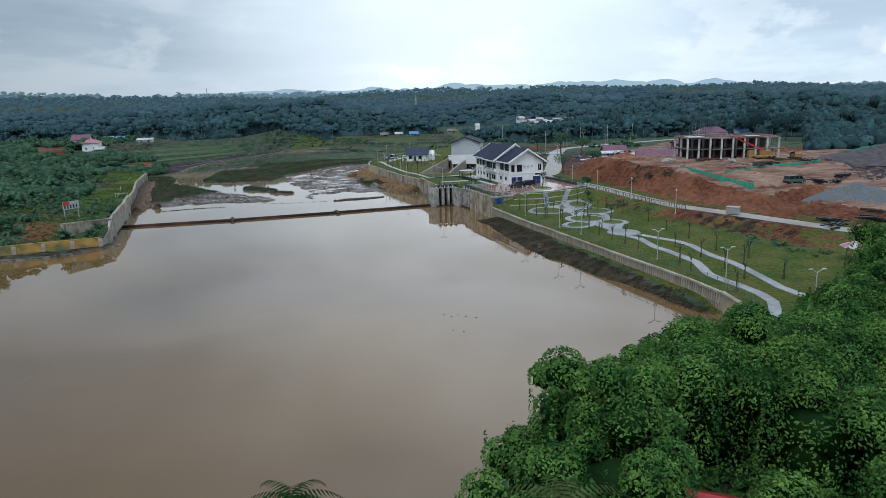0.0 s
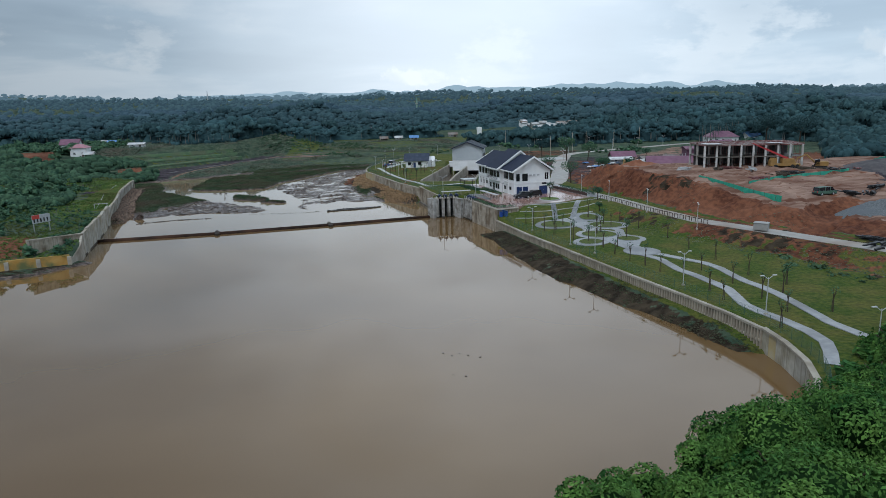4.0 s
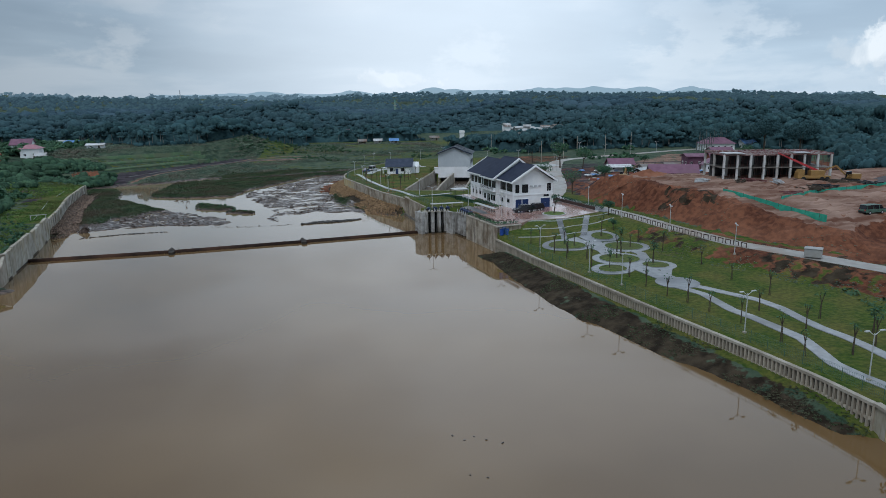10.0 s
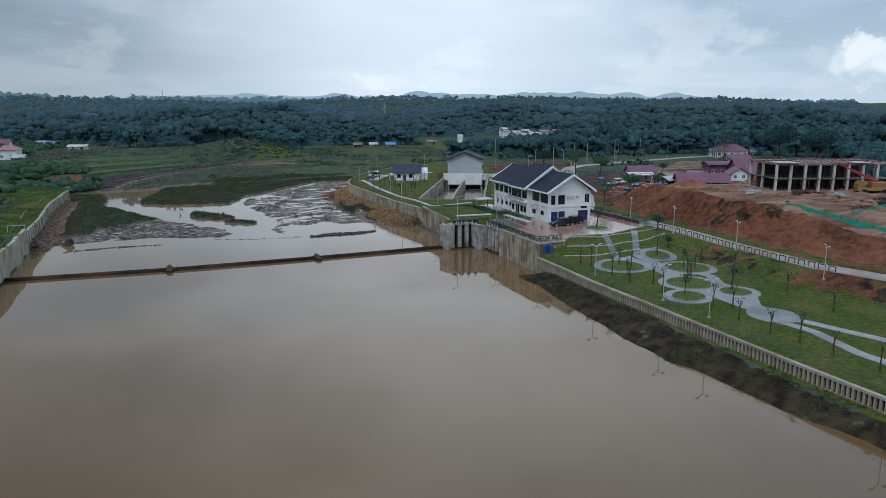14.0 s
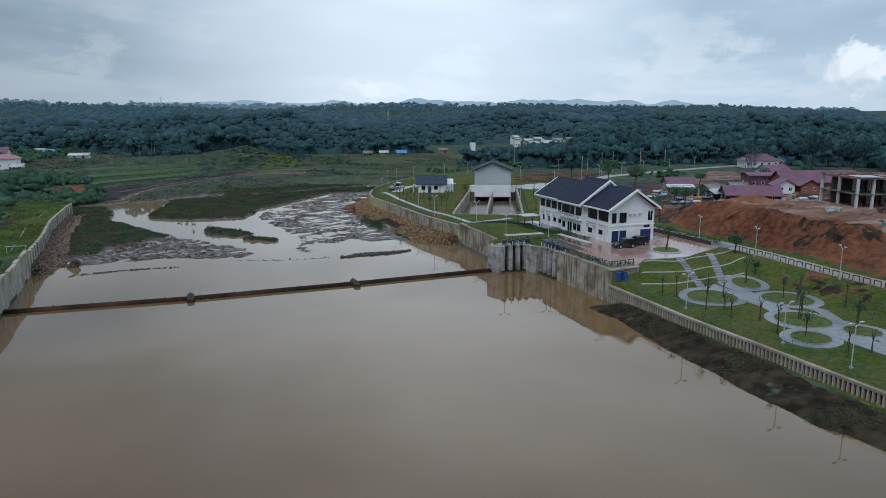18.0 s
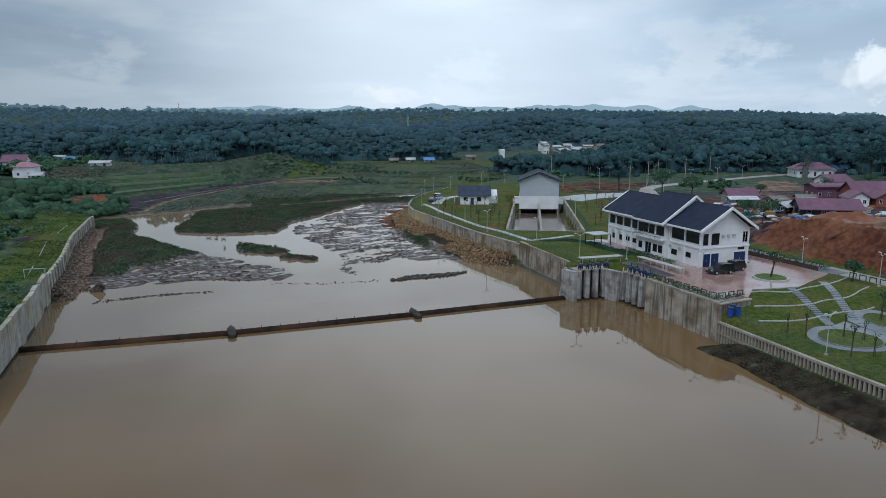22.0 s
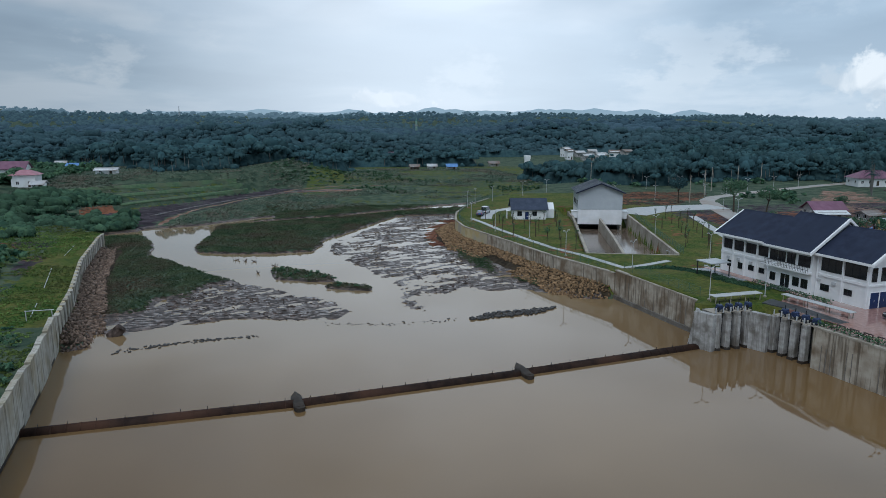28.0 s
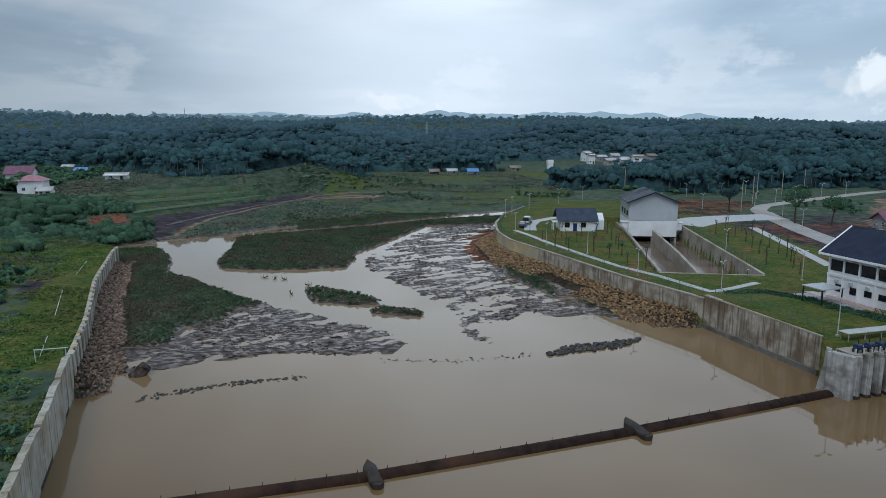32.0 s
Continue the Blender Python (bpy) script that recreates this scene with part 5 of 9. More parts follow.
ga = gate_bank("flushing_gates", "grey concrete flushing gates with blue hoists and a slab roof", 28.55, 5.15, 9, 4, 1.6, 0.8, 5.25, (2.7, 11.0, 4.1, 5.6, 6.45))
sw = thing("wall_gate_side", "grey concrete side wall of the gates with a steel ladder", "lake wall", kind="structure")
part("panel", band([(27.0, 7.75), (28.5, 5.2)], -0.05, 0.9, -1.5, 5.25), GATE, sw)
part("sloping_toe", Geo().add([(26.2, 9.0, -1.5), (27.1, 7.6, -1.5), (27.1, 7.6, 5.2), (26.9, 8.1, 5.2), (27.6, 9.8, -1.5), (27.7, 8.4, -1.5), (27.7, 8.4, 5.2), (27.5, 9.2, 5.2)],
     [(0, 1, 2, 3), (4, 7, 6, 5), (0, 4, 5, 1), (1, 5, 6, 2), (2, 6, 7, 3), (3, 7, 4, 0)]), GATE, sw)
part("groove_frame", band([(27.7, 6.5), (28.35, 5.4)], -0.12, -0.05, 3.4, 3.55), DARKM, sw)
part("groove_frame", band([(28.3, 5.5), (28.38, 5.36)], -0.14, -0.05, 0.3, 3.5), DARKM, sw)
part("groove_frame", band([(27.72, 6.48), (28.3, 5.5)], -0.12, -0.05, 0.9, 1.02), DARKM, sw)
lad = part("ladder", Geo().tube((27.05, 7.45, -0.4), (27.05, 7.45, 5.3), 0.045).tube((27.32, 7.0, -0.4), (27.32, 7.0, 5.3), 0.045), DARKM, sw, "dark steel ladder")
for k in range(14):
    part("rung", Geo().tube((27.05, 7.45, -0.2 + k * 0.4), (27.32, 7.0, -0.2 + k * 0.4), 0.035, 0.035, 6), DARKM, lad)
gb = gate_bank("intake_gates", "grey concrete intake gates with blue hoists", 35.75, 4.15, -75, 4, 1.62, 0.8, 5.25, (-4.4, 6.6, 6.7, 7.9, 6.45))
link_wall = thing("wall_gates", "concrete panel between the two rows of gates", "lake wall", kind="structure")
part("panel", band([(34.5, 6.3), (35.1, 5.9), (35.8, 4.1)], -0.1, 0.9, -1.5, 5.25), GATE, link_wall)
part("recess_panel", band([(35.15, 5.75), (35.6, 4.55)], -0.16, -0.1, 1.7, 3.6), CONC, link_wall, "recessed stained panel")
part("recess_frame", band([(35.1, 5.85), (35.66, 4.42)], -0.2, -0.1, 3.6, 3.8), WETSHADE, link_wall)
for k in range(5):
    u = 0.1 + 0.2 * k
    part("stain_strip", band([(35.1 + 0.6 * u, 5.85 - 1.5 * u), (35.15 + 0.6 * u, 5.72 - 1.5 * u)], -0.13, -0.08, -1.5, 1.2 + 0.35 * (k % 3)), WETSHADE, link_wall)


# ---- buildings ----
def window(parent, face, a, z, w, h, panes=2, frame_mat=None, glass=None, name="window"):
    """A window on a wall: face(a, z, o) gives the place a along the wall at height z, o metres proud."""
    fm = frame_mat or DARKM
    t = 0.07

    def slab(a0, z0, a1, z1, o0, o1):
        c = [face(a0, z0, o0), face(a1, z0, o0), face(a1, z1, o0), face(a0, z1, o0), face(a0, z0, o1), face(a1, z0, o1), face(a1, z1, o1), face(a0, z1, o1)]
        return c, [(0, 1, 2, 3), (4, 7, 6, 5), (0, 4, 5, 1), (1, 5, 6, 2), (2, 6, 7, 3), (3, 7, 4, 0)]
    out_ = [(a, z), (a + w, z), (a + w, z + h), (a, z + h)]
    in_ = [(a + t, z + t), (a + w - t, z + t), (a + w - t, z + h - t), (a + t, z + h - t)]
    ring = [face(p_, q_, o) for o in (0.0, 0.06) for loop in (out_, in_) for p_, q_ in loop]
    faces = []
    for k in range(4):
        n_ = (k + 1) % 4
        faces += [(8 + k, 12 + k, 12 + n_, 8 + n_), (k, 8 + k, 8 + n_, n_), (4 + n_, 12 + n_, 12 + k, 4 + k), (k, n_, 4 + n_, 4 + k)]
    win = part(name, Geo().add(ring, faces), fm, parent)
    for k in range(1, panes):
        c = a + w * k / panes
        part("mullion", Geo().add(*slab(c - 0.03, z + t, c + 0.03, z + h - t, 0.0, 0.055)), fm, win)
    for k in range(panes):
        part("pane", Geo().add(*slab(a + w * k / panes + 0.03, z + t, a + w * (k + 1) / panes - 0.03, z + h - t, 0.005, 0.03)), glass or GLASS, win)
    return win


def gable_roof(x0, x1, y0, y1, ze, zr, xr, t=0.22):
    """Two slopes with their ridge along y at xr."""
    return Geo().side([(x0, ze), (xr, zr), (x1, ze), (x1, ze - t), (xr, zr - t * 1.15), (x0, ze - t)], y0, y1)


def rake(x0, x1, y, ze, zr, xr, d=0.14, h=0.42):
    g = Geo()
    g.side([(x0, ze + 0.05), (xr, zr + 0.05), (xr, zr - h), (x0, ze - h)], y - d, y + d)
    g.side([(xr, zr + 0.05), (x1, ze + 0.05), (x1, ze - h), (xr, zr - h)], y - d, y + d)
    return g


def seams(parent, x0, x1, y0, y1, ze, zr, xr, gap, m):
    n = int((y1 - y0) / gap)
    for k in range(1, n):
        y = y0 + (y1 - y0) * k / n
        g = Geo().side([(x0, ze + 0.0), (xr, zr + 0.0), (xr, zr + 0.05), (x0, ze + 0.05)], y - 0.03, y + 0.03)
        g.side([(xr, zr), (x1, ze), (x1, ze + 0.05), (xr, zr + 0.05)], y - 0.03, y + 0.03)
        part("seam", g, m, parent)


# two-storey office: x across the gable end, y along the building
OW, OL, OZE, OZR = 10.4, 28.6, 6.6, 10.5
office = thing("office", "white two-storey office with dark gabled metal roofs", "building", 49.9, 4.0, 5.5, 12)
wg = Geo().side([(0, 0), (OW, 0), (OW, OZE), (OW / 2, OZR - 0.25), (0, OZE)], 0, 8.6)
wg.side([(0, 0), (OW, 0), (OW, OZE), (OW / 2, OZR - 0.25), (0, OZE)], 17.2, OL)
part("wall", wg, WHITE, office)
part("centre_wall", Geo().side([(-0.9, 0), (OW + 0.4, 0), (OW + 0.4, OZE), (OW / 2, OZR + 0.6), (-0.9, OZE)], 8.6, 17.2), WHITE, office)
part("floor_band", Geo().box(-0.16, -0.1, 3.25, 0.0, 8.5, 3.6).box(-1.06, 8.5, 3.25, -0.9, 17.3, 3.6).box(-0.16, 17.3, 3.25, 0.0, OL, 3.6).box(-0.1, -0.12, 3.25, OW + 0.1, 0.0, 3.5), TRIM, office)
for y0, y1, x0, x1, zr in ((-1.1, 8.4, -1.0, OW + 0.7, OZR), (8.2, 17.4, -1.9, OW + 1.0, OZR + 1.05), (17.4, OL + 1.0, -1.0, OW + 0.7, OZR)):
    r = part("roof", gable_roof(x0, x1, y0, y1, OZE + 0.12, zr, OW / 2), ROOF, office)
    part("ridge_cap", Geo().side([(OW / 2 - 0.22, zr - 0.12), (OW / 2, zr + 0.06), (OW / 2 + 0.22, zr - 0.12), (OW / 2, zr)], y0, y1), ROOF, r)
    if y0 < 17:
        part("fascia", rake(x0 - 0.05, x1 + 0.05, y0, OZE + 0.12, zr, OW / 2), TRIM, office, "white gable trim")
    if y1 > 20:
        part("fascia", rake(x0 - 0.05, x1 + 0.05, y1, OZE + 0.12, zr, OW / 2), TRIM, office, "white gable trim")
    part("gutter", Geo().box(x0 - 0.14, y0, OZE - 0.22, x0 + 0.02, y1, OZE + 0.1), TRIM, office, "white gutter")
    part("gutter", Geo().box(x1 - 0.02, y0, OZE - 0.22, x1 + 0.14, y1, OZE + 0.1), TRIM, office, "white gutter")


def long_face(off=0.0):
    return lambda a, z, o: (off - o, a, z)


def end_face(a, z, o):
    return (a, -o, z)


def long_face_r(a, z, o):
    return (OW + o, a, z)


for y0 in (0.35, 4.3):
    window(office, long_face(), y0, 4.1, 3.5, 2.0, 3)
for y0 in (17.7, 20.5, 23.3, 25.9):
    window(office, long_face(), y0, 4.1, 2.4 if y0 < 25 else 2.2, 1.7, 2)
for y0, w_ in ((9.0, 2.2), (11.8, 1.6), (13.7, 1.4), (15.2, 1.6)):
    window(office, long_face(-0.9), y0, 4.2, w_, 1.7, 2)
balc = part("balcony", Geo().box(-1.75, 8.7, 3.3, -0.9, 17.1, 3.5), TRIM, office, "white balcony with dark rail")
part("rail", Geo().box(-1.75, 8.7, 4.35, -1.68, 17.1, 4.42).box(-1.74, 8.7, 3.9, -1.70, 17.1, 3.94), DARKM, balc)
for k in range(29):
    part("baluster", Geo().box(-1.74, 8.7 + k * 0.3 - 0.015, 3.5, -1.70, 8.7 + k * 0.3 + 0.015, 4.36), DARKM, balc)
for y in (0.1, 4.05, 8.3, 17.45, 20.3, 23.1, 25.75, 28.3):
    part("column", Geo().box(-0.22, y - 0.14, 0, 0.0, y + 0.14, OZE), TRIM, office, "white pilaster")
for y, w_, h_, z in ((2.4, 1.3, 0.9, 1.3), (6.2, 1.5, 1.0, 1.1), (18.6, 1.2, 0.9, 1.2), (20.9, 1.2, 0.9, 1.2), (23.2, 1.3, 1.1, 1.0), (25.7, 1.3, 1.1, 1.0)):
    window(office, long_face(), y, z, w_, h_, 2)
for y, w_, h_, z in ((9.2, 1.2, 1.4, 0.9), (10.8, 1.2, 1.4, 0.9), (15.4, 1.1, 1.3, 0.9)):
    window(office, long_face(-0.9), y, z, w_, h_, 2)
dr_ = window(office, long_face(-0.9), 12.5, 0.05, 1.9, 2.4, 2, TRIM, GLASS, "door")
tagged(dr_, "glazed double entrance door in a white frame")
part("entrance_step", Geo().box(-2.6, 12.0, 0, -0.9, 15.0, 0.16).box(-2.2, 12.2, 0.16, -0.9, 14.8, 0.32), PAVE, office)
ac = mesh_of("air_conditioner", Geo().cbox(-0.32, -0.25, 0, 0.32, 0, 0.42, 0.04), LAMPW)
for a, z, side in ((4.6, 5.2, 0), (5.7, 5.2, 0), (6.9, 5.2, 0), (5.4, 2.35, 1), (8.0, 2.4, 1), (18.3, 2.35, 1), (21.6, 2.35, 1), (24.4, 2.4, 1), (26.8, 2.4, 1), (18.2, 5.95, 1), (24, 5.95, 1)):
    o = part("air_conditioner", ac, None, office, "small white air conditioner")
    o.matrix_basis = pose(a, 0, z) if not side else pose(0, a, z, 0, 0, -90)
for a, w_ in ((0.45, 1.0), (2.2, 1.6)):
    window(office, end_face, a, 3.9, w_, 2.0, 2)
window(office, end_face, OW - 1.6, 4.0, 1.2, 2.0, 2, TRIM)
window(office, end_face, OW - 2.4, 2.75, 1.4, 0.7, 1)
for a, w_ in ((0.5, 1.6), (2.3, 1.6), (OW - 3.2, 2.5)):
    dd = part("door", Geo().box(a, -0.06, 0.02, a + w_, 0.0, 2.35), NAVY, office, "navy double door")
    part("door_handle", Geo().box(a + w_ / 2 - 0.03, -0.1, 1.0, a + w_ / 2 + 0.03, -0.06, 1.3), STEEL, dd)
    part("door_frame", Geo().box(a - 0.08, -0.08, 0.0, a, 0.0, 2.45).box(a + w_, -0.08, 0, a + w_ + 0.08, 0.0, 2.45).box(a - 0.08, -0.08, 2.36, a + w_ + 0.08, 0.0, 2.46), TRIM, dd)
for k in range(6):
    window(office, long_face_r, 1.2 + k * 4.6, 4.0, 2.2, 1.7, 2)

# pump house on the intake channel
PW, PL, PZE, PZR = 12.6, 15.5, 9.2, 12.0
pump = thing("pump_house", "tall grey and white pump house with dark gable roof over water", "building", 43.0, 109.2, 2.4, -13)
part("lower_wall", Geo().box(0, 0, 0, PW, PL, 4.3), WHITE, pump, "white lower wall")
part("upper_wall", Geo().side([(0, 4.3), (PW, 4.3), (PW, PZE), (PW / 2, PZR - 0.25), (0, PZE)], -0.06, PL), CLAD, pump, "grey sheet cladding")
for k in range(1, 21):
    x = PW * k / 21
    part("cladding_rib", Geo().box(x - 0.03, -0.1, 4.3, x + 0.03, -0.06, PZE - 0.2), CLAD, pump)
r = part("roof", gable_roof(-0.7, PW + 0.7, -0.9, PL + 0.9, PZE, PZR, PW / 2), ROOFG, pump, "dark grey metal roof")
seams(r, -0.7, PW + 0.7, -0.9, PL + 0.9, PZE + 0.01, PZR + 0.01, PW / 2, 0.7, ROOFG)
part("fascia", rake(-0.75, PW + 0.75, -0.92, PZE, PZR, PW / 2, 0.08, 0.3), ROOF, pump, "dark gable trim")
for x in (0.2, PW / 2, PW - 0.2):
    for y in (0.3, PL - 0.4):
        part("leg", Geo().box(x - 0.25, y - 0.25, -4.2, x + 0.25, y + 0.25, 0), CONC2, pump)
part("floor_slab", Geo().box(0, 0, -0.25, PW, PL, 0.0), DARKM, pump)
# dark sheet added to stand for the shade under the raised house
part("shade_sheet", Geo().box(0.3, 5.5, -3.2, PW - 0.3, 5.8, -0.25), INDOOR, pump, "dark sheet for the shade under the house")
for y in (2.0, 6.2, 10.4):
    window(pump, lambda a, z, o: (-o, a, z), y, 5.2, 2.2, 1.5, 3)
    window(pump, lambda a, z, o: (PW + o, a, z), y, 5.2, 2.2, 1.5, 3)
for s in (-1, 1):
    b = part("side_box", Geo().cbox(-1.6 if s < 0 else PW, 1.2, 1.6, 0.0 if s < 0 else PW + 1.6, 3.2, 3.6, 0.05), WHITE, pump, "small white side box")
    part("box_roof", Geo().box(-1.8 if s < 0 else PW, 1.0, 3.6, 0.0 if s < 0 else PW + 1.8, 3.4, 3.75), TRIM, b)
part("side_stair", Geo().box(-1.3, 3.5, 0.9, 0, 12.0, 1.05).box(-1.3, 3.5, 1.95, -1.24, 12, 2.0), DARKM, pump, "dark steel side gallery")

# guard house
hut = thing("guard_house", "small white guard house with a dark pitched roof", "building", 22.6, 105.2, 4.65, -8)
HW, HD = 9.6, 8.5
part("wall", Geo().profile([(0, 0), (HD, 0), (HD, 2.9), (HD / 2, 5.3), (0, 2.9)], 0.4, HW - 0.2), WHITE, hut)
r = part("roof", Geo().profile([(-0.5, 2.8), (HD / 2, 5.6), (HD + 0.5, 2.8), (HD + 0.5, 2.62), (HD / 2, 5.38), (-0.5, 2.62)], -0.5, HW + 0.5), ROOFB, hut, "dark blue-grey metal roof")
for k in range(1, 15):
    x = -0.5 + (HW + 1.0) * k / 15
    part("seam", Geo().profile([(-0.5, 2.81), (HD / 2, 5.61), (HD / 2, 5.65), (-0.5, 2.85)], x - 0.03, x + 0.03), ROOFB, r)
for a in (1.4, 5.6):
    window(hut, end_face, a, 1.0, 1.3, 1.3, 2)
part("door", Geo().box(3.6, -0.05, 0.02, 4.6, 0.0, 2.1), NAVY, hut, "dark door")
part("wing", Geo().profile([(0, 0), (5, 0), (5, 2.5), (2.5, 4.2), (0, 2.5)], HW - 0.2, HW + 2.6).moved(Matrix.Translation((0, 3.0, 0))), WHITE, hut, "white side wing")
part("porch_roof", Geo().box(-1.6, 0.5, 2.25, 0.4, 3.2, 2.4), TRIM, hut)
for y in (0.7, 3.0):
    part("porch_post", Geo().box(-1.5, y - 0.08, 0, -1.34, y + 0.08, 2.25), TRIM, hut)

# intake channel
ch = thing("intake_channel", "open concrete intake channel with brown water", "channel", kind="structure")
CL, CR = [(26.8, 54.0), (40.2, 104.5), (43, 118)], [(44.6, 49.6), (57.4, 106.0), (60, 118)]
part("wall_left_side", band(CL, -0.3, 0.3, -0.8, 5.0), CONC2, ch)
part("wall_right_side", band(CR, -0.3, 0.3, -0.8, 5.0), CONC2, ch)
part("middle_wall", band([(36.0, 56.0), (48.6, 106.0)], -0.3, 0.3, -0.8, lambda x, y: float(np.interp(y, [56, 75, 106], [3.4, 4.2, 4.4]))), CONC2, ch)
part("end_wall", band([(26.6, 54.0), (44.8, 49.4)], -0.25, 0.25, -0.8, 4.7), CONC2, ch)
part("channel_floor", Geo().add([(26.8, 54.0, 1.6), (44.6, 49.6, 1.6), (57.4, 106.0, 0.9), (60, 122, 0.6), (43, 122, 0.6), (40.2, 104.5, 0.9)], [(0, 1, 2, 3, 4, 5)]),
     mat("wet_channel_floor", (0.15, 0.11, 0.08), (0.22, 0.17, 0.13), 0.6, 0.12, 0.05, c3=(0.10, 0.075, 0.055), big=0.15, spec=0.6), ch, "wet brown channel floor")


# ---- paving and roads ----
def ribbon(pts, width, lift, material, name, label, category, gap=0.8, parent=None, zf=None):
    """A paved strip laid along a line; it follows the ground, or the height zf."""
    q, d = resample(pts, gap)
    r = np.stack([d[:, 1], -d[:, 0]], 1)
    n, m = len(q), max(3, int(width / 0.8) + 2)
    vs, fs = [], []
    os_ = np.linspace(-0.5, 0.5, m) * width
    cols_ = []
    for i, o in enumerate(os_):
        x, y = q[:, 0] + r[:, 0] * o, q[:, 1] + r[:, 1] * o
        z = height(x, y) if zf is None else np.array([zf(a, b) for a, b in q[:, :2]])
        if i in (0, m - 1):
            skirt = np.stack([x, y, z + lift - 0.4], 1)
        row = np.stack([x, y, z + lift], 1)
        cols_ += [skirt, row] if i == 0 else ([row, skirt] if i == m - 1 else [row])
    w = len(cols_)
    vs = [tuple(cols_[c][k]) for k in range(n) for c in range(w)]
    fs = [(k * w + c, k * w + c + 1, (k + 1) * w + c + 1, (k + 1) * w + c) for k in range(n - 1) for c in range(w - 1)]
    ob = part(name, Geo().add(vs, fs), material, parent)
    return ob if parent else tagged(ob, label, category, kind="structure")


ribbon(ROAD, 4.4, 0.06, ROADC, "road_park", "pale wet concrete road beside the earthworks", "road", zf=lambda x, y: max(5.3, float(height(np.array([x - 2.2]), np.array([y]))[0])))
ribbon([(65.5, 26), (68.5, 34), (74, 50), (80.5, 74), (86.5, 99), (94, 124), (99, 138)], 6.0, 0.08, ROADC, "road_access", "pale wet concrete access road", "road")
ribbon([(97, 134), (101, 143), (109, 153), (133, 167.5), (177, 191), (240, 220)], 5.0, 0.1, ROADC, "road_village", "pale concrete village road", "road")
sq = [(41.2, -2.2), (37.9, -2.7), (41.7, -17.6), (47.0, -15.9), (50.2, -11.6), (58.3, -10.9), (68.6, -3.6), (69.6, -1.6), (66.3, 15), (66.5, 24), (60.5, 24), (60.8, 6.5), (50.2, 4.2), (49.0, 9), (44.2, 12.0), (40, 9.0), (39.3, 5.4)]
tagged(part("square", Geo().prism(sq, 4.9, 5.58), REDPAVE), "wet red brick paved square with pale sheen painted in", "paved square", kind="structure")
tagged(part("square_edge", Geo().prism([(62, 22), (68.4, -2.0), (69.6, -4.2), (72.5, -3.0), (70.5, 6), (66.8, 26)], 5.0, 5.6), PAVE), "pale wet concrete forecourt", "paved square", kind="structure")
tagged(part("gate_apron", Geo().prism([(37.6, 9.2), (39.4, 5.4), (41.3, -2.0), (43.0, -1.6), (41.6, 7.0), (40.2, 11.0)], 5.0, 5.6), ASPH), "dark wet asphalt apron behind the gates", "paved apron", kind="structure")
isl = thing("planting_bed", "round grass bed with a kerb in the square", "planting bed", 57.4, -5.0, 5.58)
part("kerb", Geo().tube((0, 0, 0), (0, 0, 0.16), 2.7, 2.7, 28), KERB, isl)
part("turf", Geo().tube((0, 0, 0.1), (0, 0, 0.24), 2.5, 2.3, 28), mat("bed_turf", (0.06, 0.11, 0.02), (0.11, 0.15, 0.03), 1.5, 0.9, 0.5), isl)

EDGE = mat("pale_edge_grass", (0.060, 0.112, 0.056), (0.112, 0.165, 0.082), 0.8, 0.9, 0.5, c3=(0.10, 0.12, 0.07), big=0.15)
TURF = mat("mown_turf", (0.030, 0.062, 0.008), (0.118, 0.138, 0.020), 1.6, 0.9, 0.6, c3=(0.078, 0.088, 0.022), big=0.35)


# park paving: a plaza of rings round lawn discs, and two winding paths
BEDS = [(53.4, -28.6, 3.6), (62.5, -22.9, 2.2), (63.8, -31.5, 3.6), (59.1, -41.4, 3.5), (55.4, -48.1, 2.3), (63.4, -47.0, 2.2)]


def disc(x, y, r0, r, lift, n=44, rings=5):
    """A flat ring laid on the ground, with a skirt round its edge."""
    vs, fs = [], []
    rr = list(np.linspace(r0, r, rings)) + [r]
    for j, q_ in enumerate(rr):
        a = np.linspace(0, 2 * math.pi, n, endpoint=False)
        px, py = x + np.cos(a) * q_, y + np.sin(a) * q_
        pz_ = height(px, py) + (lift if j < rings else -0.3)
        vs += list(zip(px.tolist(), py.tolist(), pz_.tolist()))
    for j in range(rings):
        fs += [(j * n + k, (j + 1) * n + k, (j + 1) * n + (k + 1) % n, j * n + (k + 1) % n) for k in range(n)]
    if r0 < 0.2:
        fs.append(tuple(range(n)))
    return Geo().add(vs, fs)


paving = thing("park_paving", "wet pale grey park paving of rings and a long walk", "paving", kind="structure")
for k, (x, y, r) in enumerate(BEDS):
    part("ring", disc(x, y, 0.1, r + 1.25, 0.06 + 0.005 * k, rings=9), PAVE, paving)
part("ring", disc(61.8, -58.5, 0.1, 3.3, 0.11, rings=7), PAVE, paving)
for k, (pts, wd) in enumerate((([(55.6, -23.4), (58.0, -29.0), (59.2, -34.5), (58.4, -42), (60.4, -50), (61.6, -57)], 3.4), ([(58.8, -22), (60.0, -27), (58.4, -33)], 2.2), ([(63.6, -34), (64.6, -38), (63.4, -42.5), (65.6, -47), (63.2, -51.5), (61, -56)], 1.8))):
    ribbon(pts, wd, 0.095 + 0.005 * k, PAVE, "walk", "", "", parent=paving)
